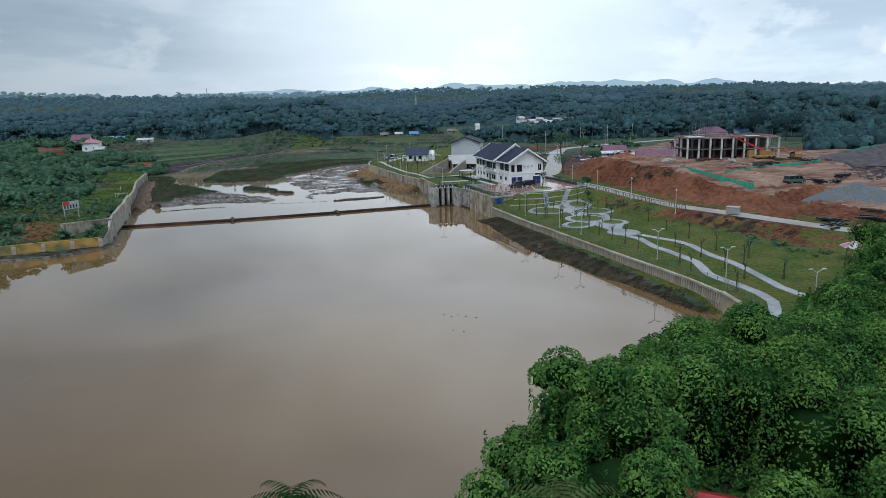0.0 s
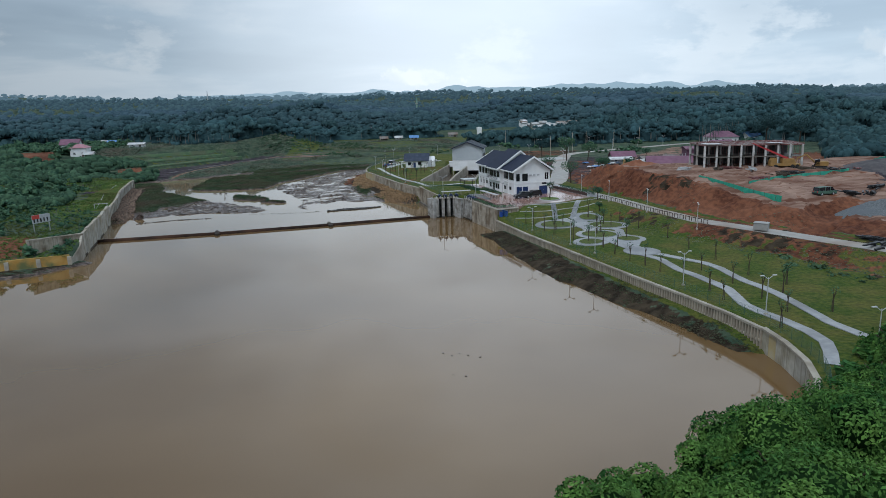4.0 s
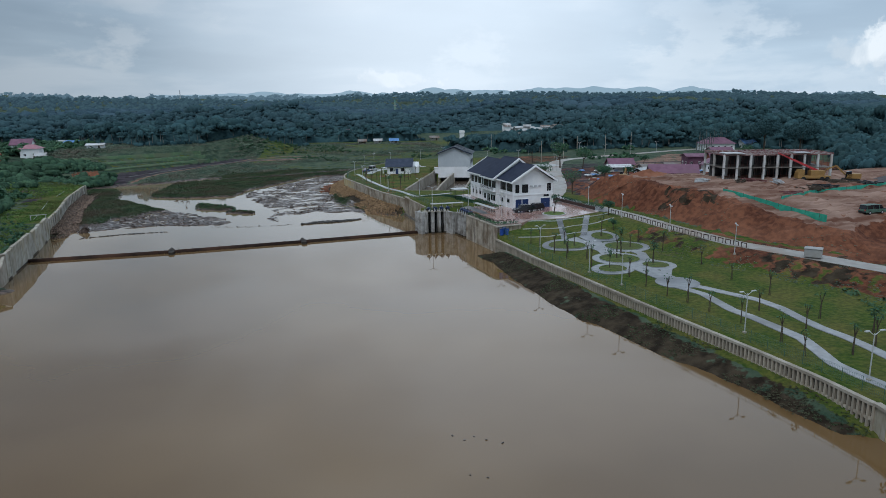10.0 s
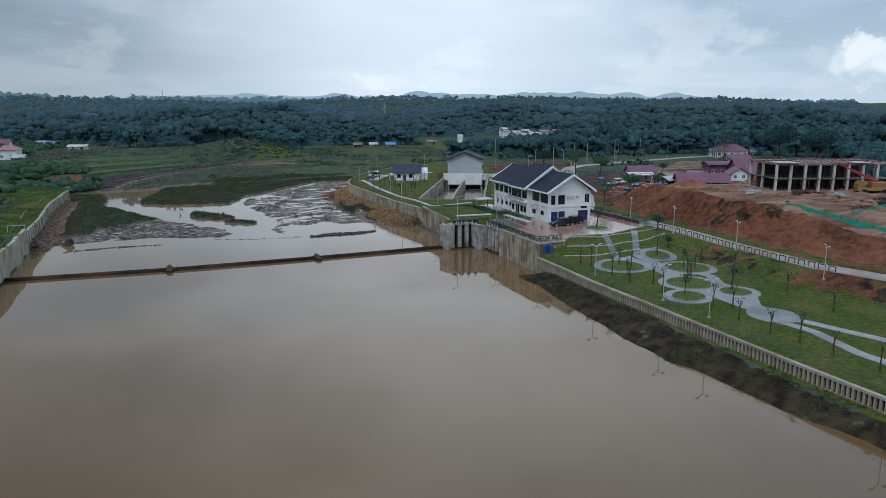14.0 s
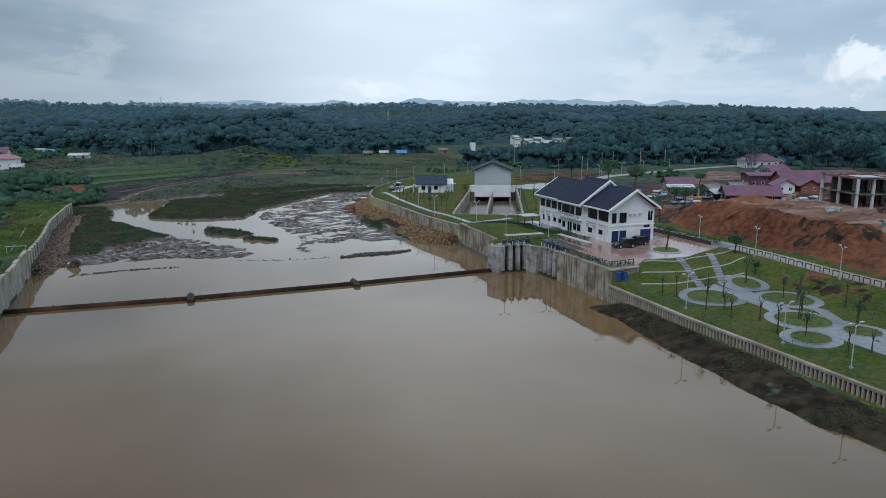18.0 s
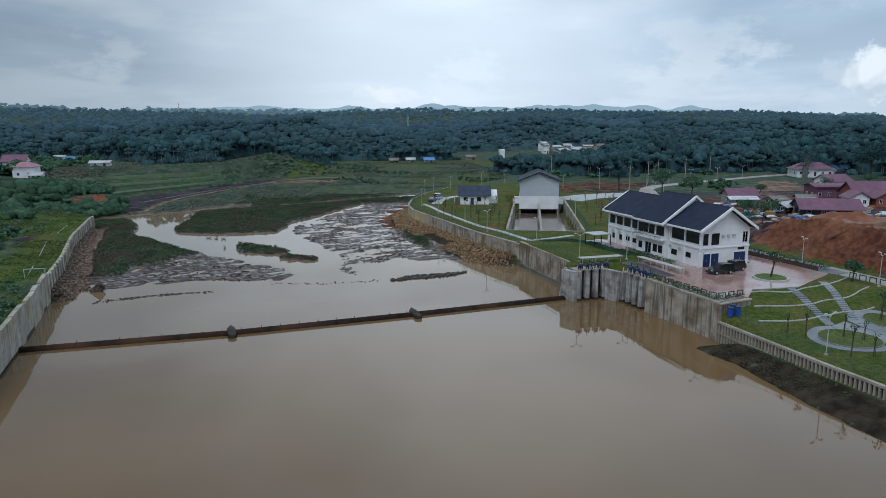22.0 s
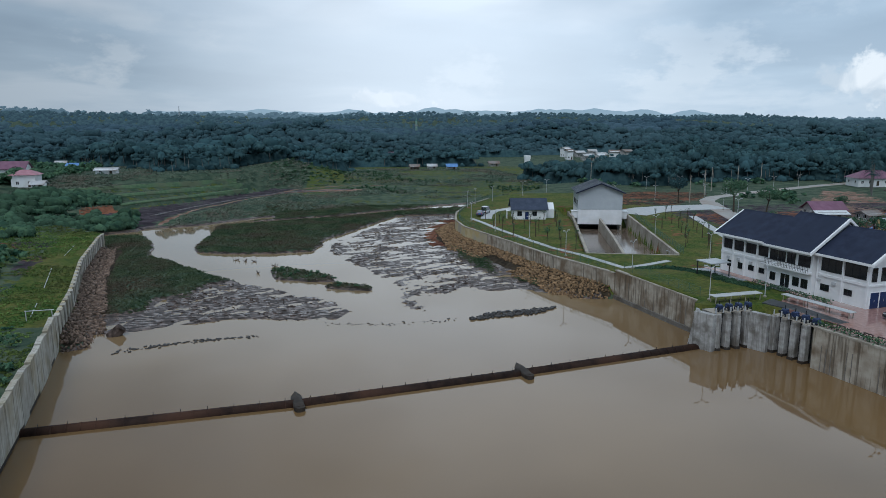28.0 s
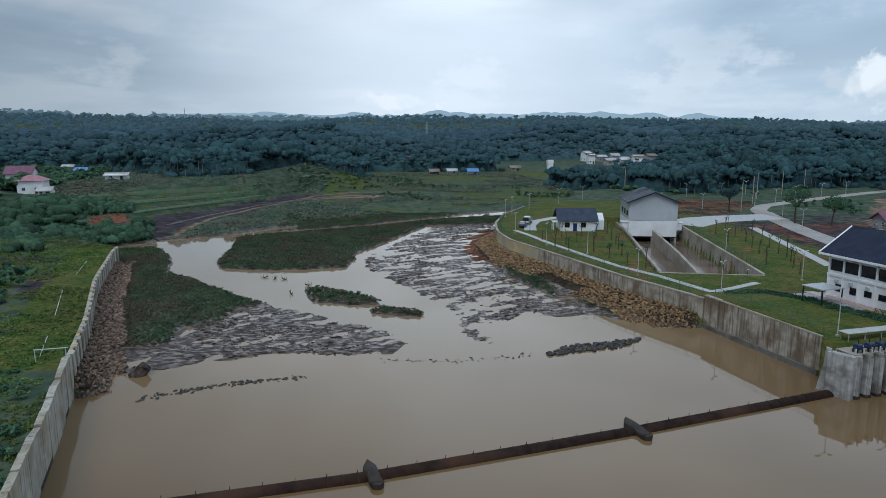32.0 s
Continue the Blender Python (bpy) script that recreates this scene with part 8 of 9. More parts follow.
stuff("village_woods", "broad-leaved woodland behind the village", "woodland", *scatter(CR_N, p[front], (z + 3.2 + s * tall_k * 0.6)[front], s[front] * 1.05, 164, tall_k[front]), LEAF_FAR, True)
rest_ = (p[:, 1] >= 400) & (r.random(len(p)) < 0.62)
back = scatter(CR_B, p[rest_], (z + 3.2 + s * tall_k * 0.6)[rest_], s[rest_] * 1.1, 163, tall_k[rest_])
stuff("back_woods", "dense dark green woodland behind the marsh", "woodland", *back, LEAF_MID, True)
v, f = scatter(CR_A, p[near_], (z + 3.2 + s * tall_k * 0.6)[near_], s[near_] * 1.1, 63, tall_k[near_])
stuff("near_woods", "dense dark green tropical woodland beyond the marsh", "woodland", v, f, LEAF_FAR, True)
# closed canopy between the crowns
def canopy(name, label, x0, x1, y0, y1, gap, lift, rough, keep, material, seed):
    r_ = np.random.default_rng(seed)
    cx, cy = np.meshgrid(np.arange(x0, x1, gap), np.arange(y0, y1, gap))
    cx, cy = cx + r_.uniform(-0.3, 0.3, cx.shape) * gap, cy + r_.uniform(-0.3, 0.3, cy.shape) * gap
    cz = height(cx, cy) + lift + (fbm(cx / (gap * 1.6), cy / (gap * 1.6), 3) - 0.45) * rough + r_.uniform(-0.2, 0.2, cx.shape) * rough
    cz = cz + 10 * np.clip(fbm(cx * 0.022 + 8, cy * 0.016, 3) - 0.42, -0.1, 0.4) * step(cy - wood_edge(cx), 8, 60) * (gap < 6)
    ok_ = keep(cx, cy)
    cz = np.where(ok_, cz, height(cx, cy) - 1.5)
    id_ = np.arange(cx.size).reshape(cx.shape)
    f = np.stack([id_[:-1, :-1], id_[:-1, 1:], id_[1:, 1:], id_[1:, :-1]], -1)
    some = ok_[:-1, :-1] | ok_[:-1, 1:] | ok_[1:, 1:] | ok_[1:, :-1]
    stuff(name, label, "woodland", np.stack([cx, cy, cz], -1).reshape(-1, 3), f[some], material, True)


def near_keep(x, y):
    return (y > wood_edge(x) + 9) & (np.abs(x + 2) < (y + 195) * 0.78 + 30) & ~((np.abs(x - 18) < 46) & (y < 349)) & ~((x > 104) & (x < 184) & (y > 340) & (y < 440)) & ~((x > 54) & (x < 132) & (y > 281) & (y < 424))


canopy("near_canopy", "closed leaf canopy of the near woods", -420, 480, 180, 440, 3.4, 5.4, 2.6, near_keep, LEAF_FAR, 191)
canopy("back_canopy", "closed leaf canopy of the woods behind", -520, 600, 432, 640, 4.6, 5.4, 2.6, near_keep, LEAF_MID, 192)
# understorey that closes the wood's edge
low_k = (p[:, 1] < wood_edge(p[:, 0]) + 24) & (r.random(len(p)) < 0.8)
q_ = p[low_k] + r.normal(size=(low_k.sum(), 2)) * 1.5
stuff("wood_understorey", "dense shrubs under the edge of the woods", "woodland", *scatter(CR_B, q_, height(q_[:, 0], q_[:, 1]) + 0.6, r.uniform(1.5, 2.9, len(q_)), 165, r.uniform(0.9, 1.7, len(q_))), LEAF_FAR, True)
# pale trunks along the wood's edge
e_ = np.where((p[:, 1] < wood_edge(p[:, 0]) + 30))[0]
vs, fs, base = [], [], 0
for i in e_[r.random(len(e_)) < 0.55]:
    g = Geo().tube((p[i, 0], p[i, 1], z[i] - 0.5), (p[i, 0] + r.normal() * 0.3, p[i, 1], z[i] + 3.0 + s[i] * tall_k[i] * 0.8), 0.2, 0.1, 5)
    vs.append(np.array(g.v))
    fs.append(np.array([(a, b, c, d_) for a, b, c, d_ in [q_ for q_ in g.f if len(q_) == 4]]) + base)
    base += len(g.v)
tagged(new("wood_trunks", array_mesh("wood_trunks", np.concatenate(vs), np.concatenate(fs), BARKP)), "pale slim trunks at the edge of the woods", "woodland", kind="stuff")
p = jitter_grid(-900, 1000, 560, 1150, 14.0, 64)
p = p[in_view(p) & (p[:, 1] > 600) & (np.hypot(p[:, 0] - 62, p[:, 1] - 850) > 45)]
s = r.uniform(4.4, 8.2, len(p)) * (0.6 + 1.0 * fbm(p[:, 0] * 0.012, p[:, 1] * 0.012, 3))
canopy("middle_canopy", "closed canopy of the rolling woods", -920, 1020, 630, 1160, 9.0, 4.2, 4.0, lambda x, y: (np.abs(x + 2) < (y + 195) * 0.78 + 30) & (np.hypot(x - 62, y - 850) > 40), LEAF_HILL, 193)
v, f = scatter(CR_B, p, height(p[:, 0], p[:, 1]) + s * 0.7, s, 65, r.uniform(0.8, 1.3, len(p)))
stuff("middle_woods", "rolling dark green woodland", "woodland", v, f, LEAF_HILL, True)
p = jitter_grid(-1900, 2000, 1130, 2300, 33, 66)
p = p[in_view(p)]
s = r.uniform(9, 18, len(p))
v, f = scatter(CR_C, p, height(p[:, 0], p[:, 1]) + s * 0.55, s, 67, r.uniform(0.7, 1.1, len(p)))
far_woods = (v, f)
p = jitter_grid(-3300, 3400, 2280, 4400, 74, 68)
p = p[in_view(p)]
s = r.uniform(24, 40, len(p))
v, f = scatter(CR_C, p, height(p[:, 0], p[:, 1]) + s * 0.2, s, 69, r.uniform(0.5, 0.8, len(p)))
# weak blue emission on this far belt stands in for haze
FAINT = bpy.data.materials.new("faint_haze_glow")
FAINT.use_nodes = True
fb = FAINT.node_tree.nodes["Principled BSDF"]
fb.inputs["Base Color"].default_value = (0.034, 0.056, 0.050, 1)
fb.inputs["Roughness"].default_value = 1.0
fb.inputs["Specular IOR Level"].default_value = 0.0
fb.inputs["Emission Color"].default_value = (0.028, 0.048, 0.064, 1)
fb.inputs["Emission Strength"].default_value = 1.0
tagged(new("backdrop_woods", array_mesh("backdrop_woods", *far_woods, FAINT)), "far wooded hills with faint haze painted as a glow", "backdrop", kind="structure")
# stronger emission paints the haze over the far ridges
HAZY = bpy.data.materials.new("haze_glow_ridge")
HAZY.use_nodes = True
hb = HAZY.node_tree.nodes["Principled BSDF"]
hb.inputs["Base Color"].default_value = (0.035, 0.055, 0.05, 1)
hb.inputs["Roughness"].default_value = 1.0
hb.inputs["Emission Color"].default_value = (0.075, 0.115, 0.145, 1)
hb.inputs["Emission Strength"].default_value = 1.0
tagged(new("backdrop_ridge", array_mesh("backdrop_ridge", v, f, HAZY)), "wooded far ridges with haze painted as a glow", "backdrop", kind="structure")
# the palest emission paints the haze over the horizon hills
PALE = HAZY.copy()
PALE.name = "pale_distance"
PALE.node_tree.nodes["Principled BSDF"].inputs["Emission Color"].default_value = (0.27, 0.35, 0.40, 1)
for j, (yy, zb, am, x0, x1) in enumerate(((4450, 78, 84, -1150, 2400), (4650, 96, 90, -1400, 2900))):
    xs_ = np.linspace(x0, x1, 160)
    top_ = zb + am * (fbm(xs_ / 190 + 5 * j, xs_ * 0 + 2.0 + j, 4) - 0.15) * np.sin(np.linspace(0.25, 2.9, 160)) ** 0.5
    g = Geo()
    g.add([(x, yy, z_) for x, zt in zip(xs_, top_) for z_ in (0.0, zt)] + [(x, yy + 120, 0.0) for x in xs_], [(2 * i_, 2 * i_ + 2, 2 * i_ + 3, 2 * i_ + 1) for i_ in range(159)] + [(2 * i_ + 1, 2 * i_ + 3, 320 + i_ + 1, 320 + i_) for i_ in range(159)])
    tagged(part("backdrop_hills", g, PALE), "horizon hills with pale blue haze painted as a glow", "backdrop", kind="structure")

# scrub on the slope behind the left shore
BU = [crown(46, 0.22, 80 + k, 3, 0.8) for k in range(8)]
BS = [crown(22, 0.3, 90 + k, 2, 0.75) for k in range(6)]
LOW = []
for k in range(6):
    d = sphere_pts(22, 190 + k)
    d[:, 2] = np.abs(d[:, 2])
    LOW.append(leaf_cloud(d * np.array([0.9, 0.9, 0.55]) * np.random.default_rng(k).uniform(0.4, 1.0, (22, 1)), d, 0.31, 195 + k, 0.2, 1.2))
p = jitter_grid(-330, -52, -110, 330, 3.3, 71)
dl = along(WALL_L, "x", p[:, 1]) - p[:, 0]
dn = fbm(p[:, 0] * 0.045, p[:, 1] * 0.045, 3)
k = (dl > np.where(p[:, 1] < 17, 1.6, 8.5)) & (np.maximum.reduce([inside(p[:, 0], p[:, 1], q_) for q_ in (BARE_L, BARE_M, RED_L, SOIL_W, SCAR, BUSHY)]) < -0.5) & (inside(p[:, 0], p[:, 1], SLATE) < -1.5) & (p[:, 1] < wood_edge(p[:, 0]) + 10) & (dn > np.where((dl < 20) & (p[:, 1] > 17), 0.48, np.where(p[:, 1] > 100, 0.34, 0.32))) & ~((terrace(p[:, 0], p[:, 1]) > 0) & (p[:, 0] > -104) & (p[:, 1] > 150) & (p[:, 1] < 250)) & (p[:, 0] > -20 - (p[:, 1] + 190) * 0.62) & (np.minimum.reduce([np.hypot((p[:, 0] - a) / 1.1, p[:, 1] - b) for a, b in ((-140, 178), (-135, 174), (-158, 208), (-196, 344), (-151, 251), (-124, 212))]) > 6.5) & ~((np.abs(p[:, 0] + 62) < 6) & (np.abs(p[:, 1] + 21) < 7))
p, dl, dn = p[k], dl[k], dn[k]
s = (1.0 + 3.2 * np.clip(dn - 0.36, 0, 0.3) / 0.3 * r.uniform(0.5, 1.2, len(p))) * np.where(dl < 14, 0.55, 1.0) * np.where((p[:, 1] > 105) & (p[:, 1] < 190) & (p[:, 0] < -98), 1.6, 1.0)
s = np.where((p[:, 1] > 84) & (p[:, 0] < -84), np.maximum(s, r.uniform(1.4, 3.4, len(p)) * (0.4 + 1.2 * dn)), s)
v, f = scatter(BU, p, height(p[:, 0], p[:, 1]) + s * 0.45, s, 72, r.uniform(0.8, 1.3, len(p)))
stuff("slope_scrub", "dense green scrub on the slope behind the lake wall", "shrubs", v, f, LEAF_BUSH)
p = jitter_grid(-250, -50, -100, 125, 1.0, 171)
dl = along(WALL_L, "x", p[:, 1]) - p[:, 0]
k = (dl > 0.8) & (dl < 42) & (p[:, 0] > -40 - (p[:, 1] + 195) * 0.70) & (fbm(p[:, 0] * 0.12, p[:, 1] * 0.12, 2) > np.where((p[:, 1] > 12) & (dl < 14), 0.27, 0.15))
p = p[k]
s = r.uniform(0.3, 0.75, len(p))
v, f = scatter(LOW, p, height(p[:, 0], p[:, 1]), s, 173, r.uniform(0.6, 1.6, len(p)))
stuff("slope_weeds", "low weeds and creepers on the slope", "weeds", v, f, LEAF_WEED)

# thickets of taller bushes on the slope
p = jitter_grid(-200, -62, 8, 235, 2.1, 174)
dl = along(WALL_L, "x", p[:, 1]) - p[:, 0]
dn = fbm(p[:, 0] * 0.05 + 11, p[:, 1] * 0.05, 3)
bushy = (inside(p[:, 0], p[:, 1], BUSHY) > 0) & (p[:, 1] - along(FAR_BANK, "y", p[:, 0]) > 2)
bare = np.maximum.reduce([inside(p[:, 0], p[:, 1], q_) for q_ in (BARE_L, BARE_M, RED_L, SCAR)])
homes = np.minimum.reduce([np.hypot(p[:, 0] - a, p[:, 1] - b) for a, b in ((-140, 176), (-135, 172), (-158, 206), (-151, 249), (-124, 208), (-143, 164), (-130, 196))])
open_ = (dl > 14) & (dn > 0.47) & (inside(p[:, 0], p[:, 1], SLATE) < -2.5) & ~((terrace(p[:, 0], p[:, 1]) > -4) & (p[:, 0] > -118) & (p[:, 1] > 150))
k = (bushy | open_) & (bare < -0.8) & (homes > 9) & (p[:, 1] < wood_edge(p[:, 0]) + 4) & (p[:, 0] > -30 - (p[:, 1] + 195) * 0.66)
p = p[k]
s = r.uniform(1.3, 3.0, len(p)) * (0.3 + 1.4 * dn[k]) * np.where(bushy[k], r.choice([0.5, 0.75, 1.0, 1.5], len(p)), 0.85)
v, f = scatter([dome(210 + j, 150, 0.10, 4, 0.95) for j in range(6)], p, height(p[:, 0], p[:, 1]) + s * 0.3, s, 175, r.uniform(0.7, 1.2, len(p)))
stuff("slope_thicket", "thickets of tall green bushes on the slope", "shrubs", v, f, LEAF_THICK)

# marsh plants on the islands and the far fields
p = jitter_grid(-92, 30, 14, 178, 0.68, 74)
wx, lx = along(WALL_R, "x", p[:, 1]), along(WALL_L, "x", p[:, 1])
zz = height(p[:, 0], p[:, 1])
k = (p[:, 0] < wx - 0.5) & (p[:, 0] > lx + 0.5) & (zz > 0.26)
rub = (wx - p[:, 0] < 9) & (p[:, 1] < 120) & (inside(p[:, 0], p[:, 1], STRIP) < 0)
rubl = (p[:, 0] - lx < 5.0) & (p[:, 1] < 92)
k &= ~rub & ~rubl
green = (inside(p[:, 0], p[:, 1], GREEN_A) > -1) | (inside(p[:, 0], p[:, 1], ISLE_B) > -1) | (inside(p[:, 0], p[:, 1], STRIP) > -0.5) | (inside(p[:, 0], p[:, 1], ISLET_A) > -0.5) | (inside(p[:, 0], p[:, 1], ISLET_B) > -0.5)
green |= (p[:, 1] - along(FAR_BANK, "y", p[:, 0]) > -14) & (p[:, 0] > -54)
k &= green
p, zz = p[k], zz[k]
s = r.uniform(0.34, 0.66, len(p)) * (0.7 + 0.8 * fbm(p[:, 0] * 0.1, p[:, 1] * 0.1, 3))
v, f = scatter(LOW, p, zz, s, 75, r.uniform(0.7, 1.5, len(p)))
stuff("marsh_plants", "low dark green marsh plants on the islands", "marsh plants", v, f, LEAF_ISLE)
p = jitter_grid(-140, 330, 100, 345, 1.6, 76)
ef = p[:, 1] - along(FAR_BANK, "y", p[:, 0])
zz = height(p[:, 0], p[:, 1])
comp = (p[:, 0] > along(WALL_R, "x", p[:, 1]) - 2) & (p[:, 1] < 190) & (p[:, 0] > 0)
k = (ef > 3) & ~comp & (zz > 0.4) & (inside(p[:, 0], p[:, 1], SLATE) < 0) & (p[:, 1] < wood_edge(p[:, 0]) + 12) & (fbm(p[:, 0] * 0.03, p[:, 1] * 0.06, 3) > np.where((p[:, 0] > -45) & (p[:, 1] > 185), 0.45, 0.24)) & ~((p[:, 0] < -52) & (terrace(p[:, 0], p[:, 1]) < 3) & (terrace(p[:, 0], p[:, 1]) > -28) & (p[:, 1] > 150) & ((fbm(p[:, 0] * 0.05 + 4, p[:, 1] * 0.05, 3) < 0.5) | (terrace(p[:, 0], p[:, 1]) > -19))) & ~((np.minimum.reduce([np.abs(terrace(p[:, 0], p[:, 1]) - a) for a in (2, 13.5, 28)]) < 1.6) & (p[:, 0] < -60) & (p[:, 0] > -112) & (p[:, 1] > 150)) & (line_dist(p[:, 0], p[:, 1], TRACK_FAR) > 2.5) & (line_dist(p[:, 0], p[:, 1], [(-87.4, 147.8), (-67, 198), (-53, 214.5), (-38, 219.5), (-22, 224)]) > 4.0)
p, zz = p[k], zz[k]
s = r.uniform(0.8, 1.5, len(p)) * (0.5 + fbm(p[:, 0] * 0.04, p[:, 1] * 0.04, 3)) * np.where((p[:, 0] < -58) & (terrace(p[:, 0], p[:, 1]) > 0) & (p[:, 0] > -112), 0.6, 1.0)
v, f = scatter(LOW, p, zz, s, 77, r.uniform(0.6, 1.4, len(p)))
stuff("field_shrubs", "green shrubs over the wide marsh field", "shrubs", v, f, LEAF_MARSH)
# taller bushes in clumps over the field, on the islets and on the green mound
p = jitter_grid(-60, 118, 150, 335, 3.0, 176)
ef = p[:, 1] - along(FAR_BANK, "y", p[:, 0])
comp = (p[:, 0] > along(WALL_R, "x", p[:, 1]) - 3) & (p[:, 1] < 178) & (p[:, 0] > 0)
hill_k = np.hypot((p[:, 0] + 46) / 22, (p[:, 1] - 262) / 19) < 1
dens = fbm(p[:, 0] * 0.05 + 3, p[:, 1] * 0.07, 3) + 0.16 * ((p[:, 0] > 42) & (p[:, 0] < 92) & (p[:, 1] > 178) & (p[:, 1] < 262)) + 0.4 * hill_k
k = (ef > 4) & ~comp & (dens > 0.55) & (p[:, 1] < wood_edge(p[:, 0]) + 8) & (line_dist(p[:, 0], p[:, 1], TRACK_FAR) > 5) & (np.hypot(p[:, 0] - 46, p[:, 1] - 322) > 60) & (inside(p[:, 0], p[:, 1], SLATE) < -2) & ((p[:, 0] > -50) | hill_k)
p = p[k]
p = np.concatenate([p, np.array([(-30.5, 57.5), (-27.6, 56.0), (-33.4, 60.5), (-36.8, 63.5), (-25.8, 55.2), (-29.6, 60.2), (-24.4, 49.2), (-20.8, 47.4), (-35.0, 58.6)])])
s = r.uniform(0.7, 1.7, len(p)) * np.where(p[:, 1] < 100, 0.7, 1.0)
v, f = scatter(BU, p, height(p[:, 0], p[:, 1]) + s * 0.4, s, 177, r.uniform(0.7, 1.2, len(p)))
stuff("field_bushes", "rounded green bushes in clumps over the marsh field", "shrubs", v, f, LEAF_FIELD)
# rough grass on the step between the fence walk and the office lawn
q_, d_ = resample([(31.5, 37.5), (36.8, 37.8), (39.1, 31), (40.6, 23.5), (42.7, 17.4)], 0.12)
p = np.repeat(q_[:, :2], 5, 0) + r.normal(size=(len(q_) * 5, 2)) * 0.55
s = r.uniform(0.25, 0.6, len(p))
v, f = scatter(LOW, p, height(p[:, 0], p[:, 1]), s, 178, r.uniform(0.8, 1.6, len(p)))
stuff("bank_grass", "rough dark grass on the bank before the office lawn", "weeds", v, f, LEAF_FIELD)
# plants on the mud bank below the park wall and the ochre wall
p = np.concatenate([jitter_grid(36, 62, -102, -18, 0.42, 78), jitter_grid(-92, -43, -54, -33, 0.7, 79)])
zz = height(p[:, 0], p[:, 1])
k = (zz > 0.12) & (p[:, 0] < along(WALL_R, "x", p[:, 1]) - 0.5) & (p[:, 0] > along(WALL_L, "x", p[:, 1]) + 0.6) & (fbm(p[:, 0] * 0.2, p[:, 1] * 0.2, 3) > np.where((p[:, 0] > 0) & (along(WALL_R, "x", p[:, 1]) - p[:, 0] > 4.0), 0.50, 0.40))
p, zz = p[k], zz[k]
s = r.uniform(0.10, 0.28, len(p))
v, f = scatter(LOW, p, zz, s, 80)
stuff("bank_plants", "low plants on the mud bank below the wall", "bank plants", v, f, LEAF_ISLE)
# scrub and trees on the right: behind the road, round the village and on the wooded rise
p = np.concatenate([jitter_grid(62, 120, -120, -56, 2.4, 81), jitter_grid(84, 250, 96, 225, 6.0, 82)])
tx_ = along(TOE, "x", p[:, 1])
rd = line_dist(p[:, 0], p[:, 1], ROAD)
rv = np.minimum(line_dist(p[:, 0], p[:, 1], [(65.5, 26), (74, 50), (86.5, 99), (99, 138), (109, 153), (133, 167.5), (177, 191)]), 99)
k = np.where(p[:, 1] < 0, (rd > 3.2) & (rd < 16) & (p[:, 0] < np.interp(p[:, 1], [-120, -90, -64, -50], [120, 92, 84, 80])) & (p[:, 0] > np.interp(p[:, 1], [-120, -96, -60], [74, 79, 83])) & (fbm(p[:, 0] * 0.12, p[:, 1] * 0.12, 2) > 0.42), (rv > 7) & (fbm(p[:, 0] * 0.03, p[:, 1] * 0.03, 2) > 0.42) & (p[:, 1] > 128) & (inside(p[:, 0], p[:, 1], [(106, 100), (112, 112), (146, 150), (165, 174), (179, 166), (168, 136), (150, 112), (124, 98)]) < -2))
p = p[k]
s = np.where(p[:, 1] < 0, r.uniform(0.3, 1.1, len(p)), r.uniform(1.4, 3.6, len(p)))
park_k = p[:, 1] < 0
v, f = scatter(BU, p[~park_k], (height(p[:, 0], p[:, 1]) + s * 0.5)[~park_k], s[~park_k], 83)
stuff("roadside_scrub", "green scrub along the road and round the village", "shrubs", v, f, LEAF_BUSH)
v, f = scatter(LOW, p[park_k], height(p[park_k, 0], p[park_k, 1]), s[park_k] * 1.3, 183)
stuff("verge_scrub", "green scrub on the earth verge of the park", "shrubs", v, f, LEAF_FIELD)
p = jitter_grid(146, 420, -60, 230, 5.6, 84)
k = (p[:, 0] > 150 + 0.62 * (p[:, 1] - 15)) & (p[:, 1] > np.interp(p[:, 0], [148, 185, 240, 420], [17, 33, 11, -60])) & in_view(p)
p = p[k]
s = r.uniform(2.2, 4.6, len(p))
v, f = scatter(CR_N, p, height(p[:, 0], p[:, 1]) + s * 1.0, s, 85, r.uniform(0.9, 1.6, len(p)))
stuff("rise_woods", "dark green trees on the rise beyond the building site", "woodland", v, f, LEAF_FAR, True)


# thin weeds on the cut bank
p = jitter_grid(74, 100, -52, 22, 1.0, 181)
dt = p[:, 0] - along(TOE, "x", p[:, 1])
k = (dt > -1.5) & (dt < 7) & (fbm(p[:, 0] * 0.16, p[:, 1] * 0.16, 3) > 0.56)
p = p[k]
q_ = jitter_grid(60, 102, -112, -24, 0.7, 183)
rd = along(ROAD, "x", q_[:, 1]) - q_[:, 0]
q_ = q_[(rd > 2.8) & (rd < 12) & (fbm(q_[:, 0] * 0.15 + 6, q_[:, 1] * 0.15, 3) > 0.46)]
p = np.concatenate([p, q_])
s = r.uniform(0.14, 0.3, len(p))
v, f = scatter(LOW, p, height(p[:, 0], p[:, 1]), s, 182)
stuff("bank_weeds", "thin weeds on the cut earth bank", "weeds", v, f, LEAF_MARSH)


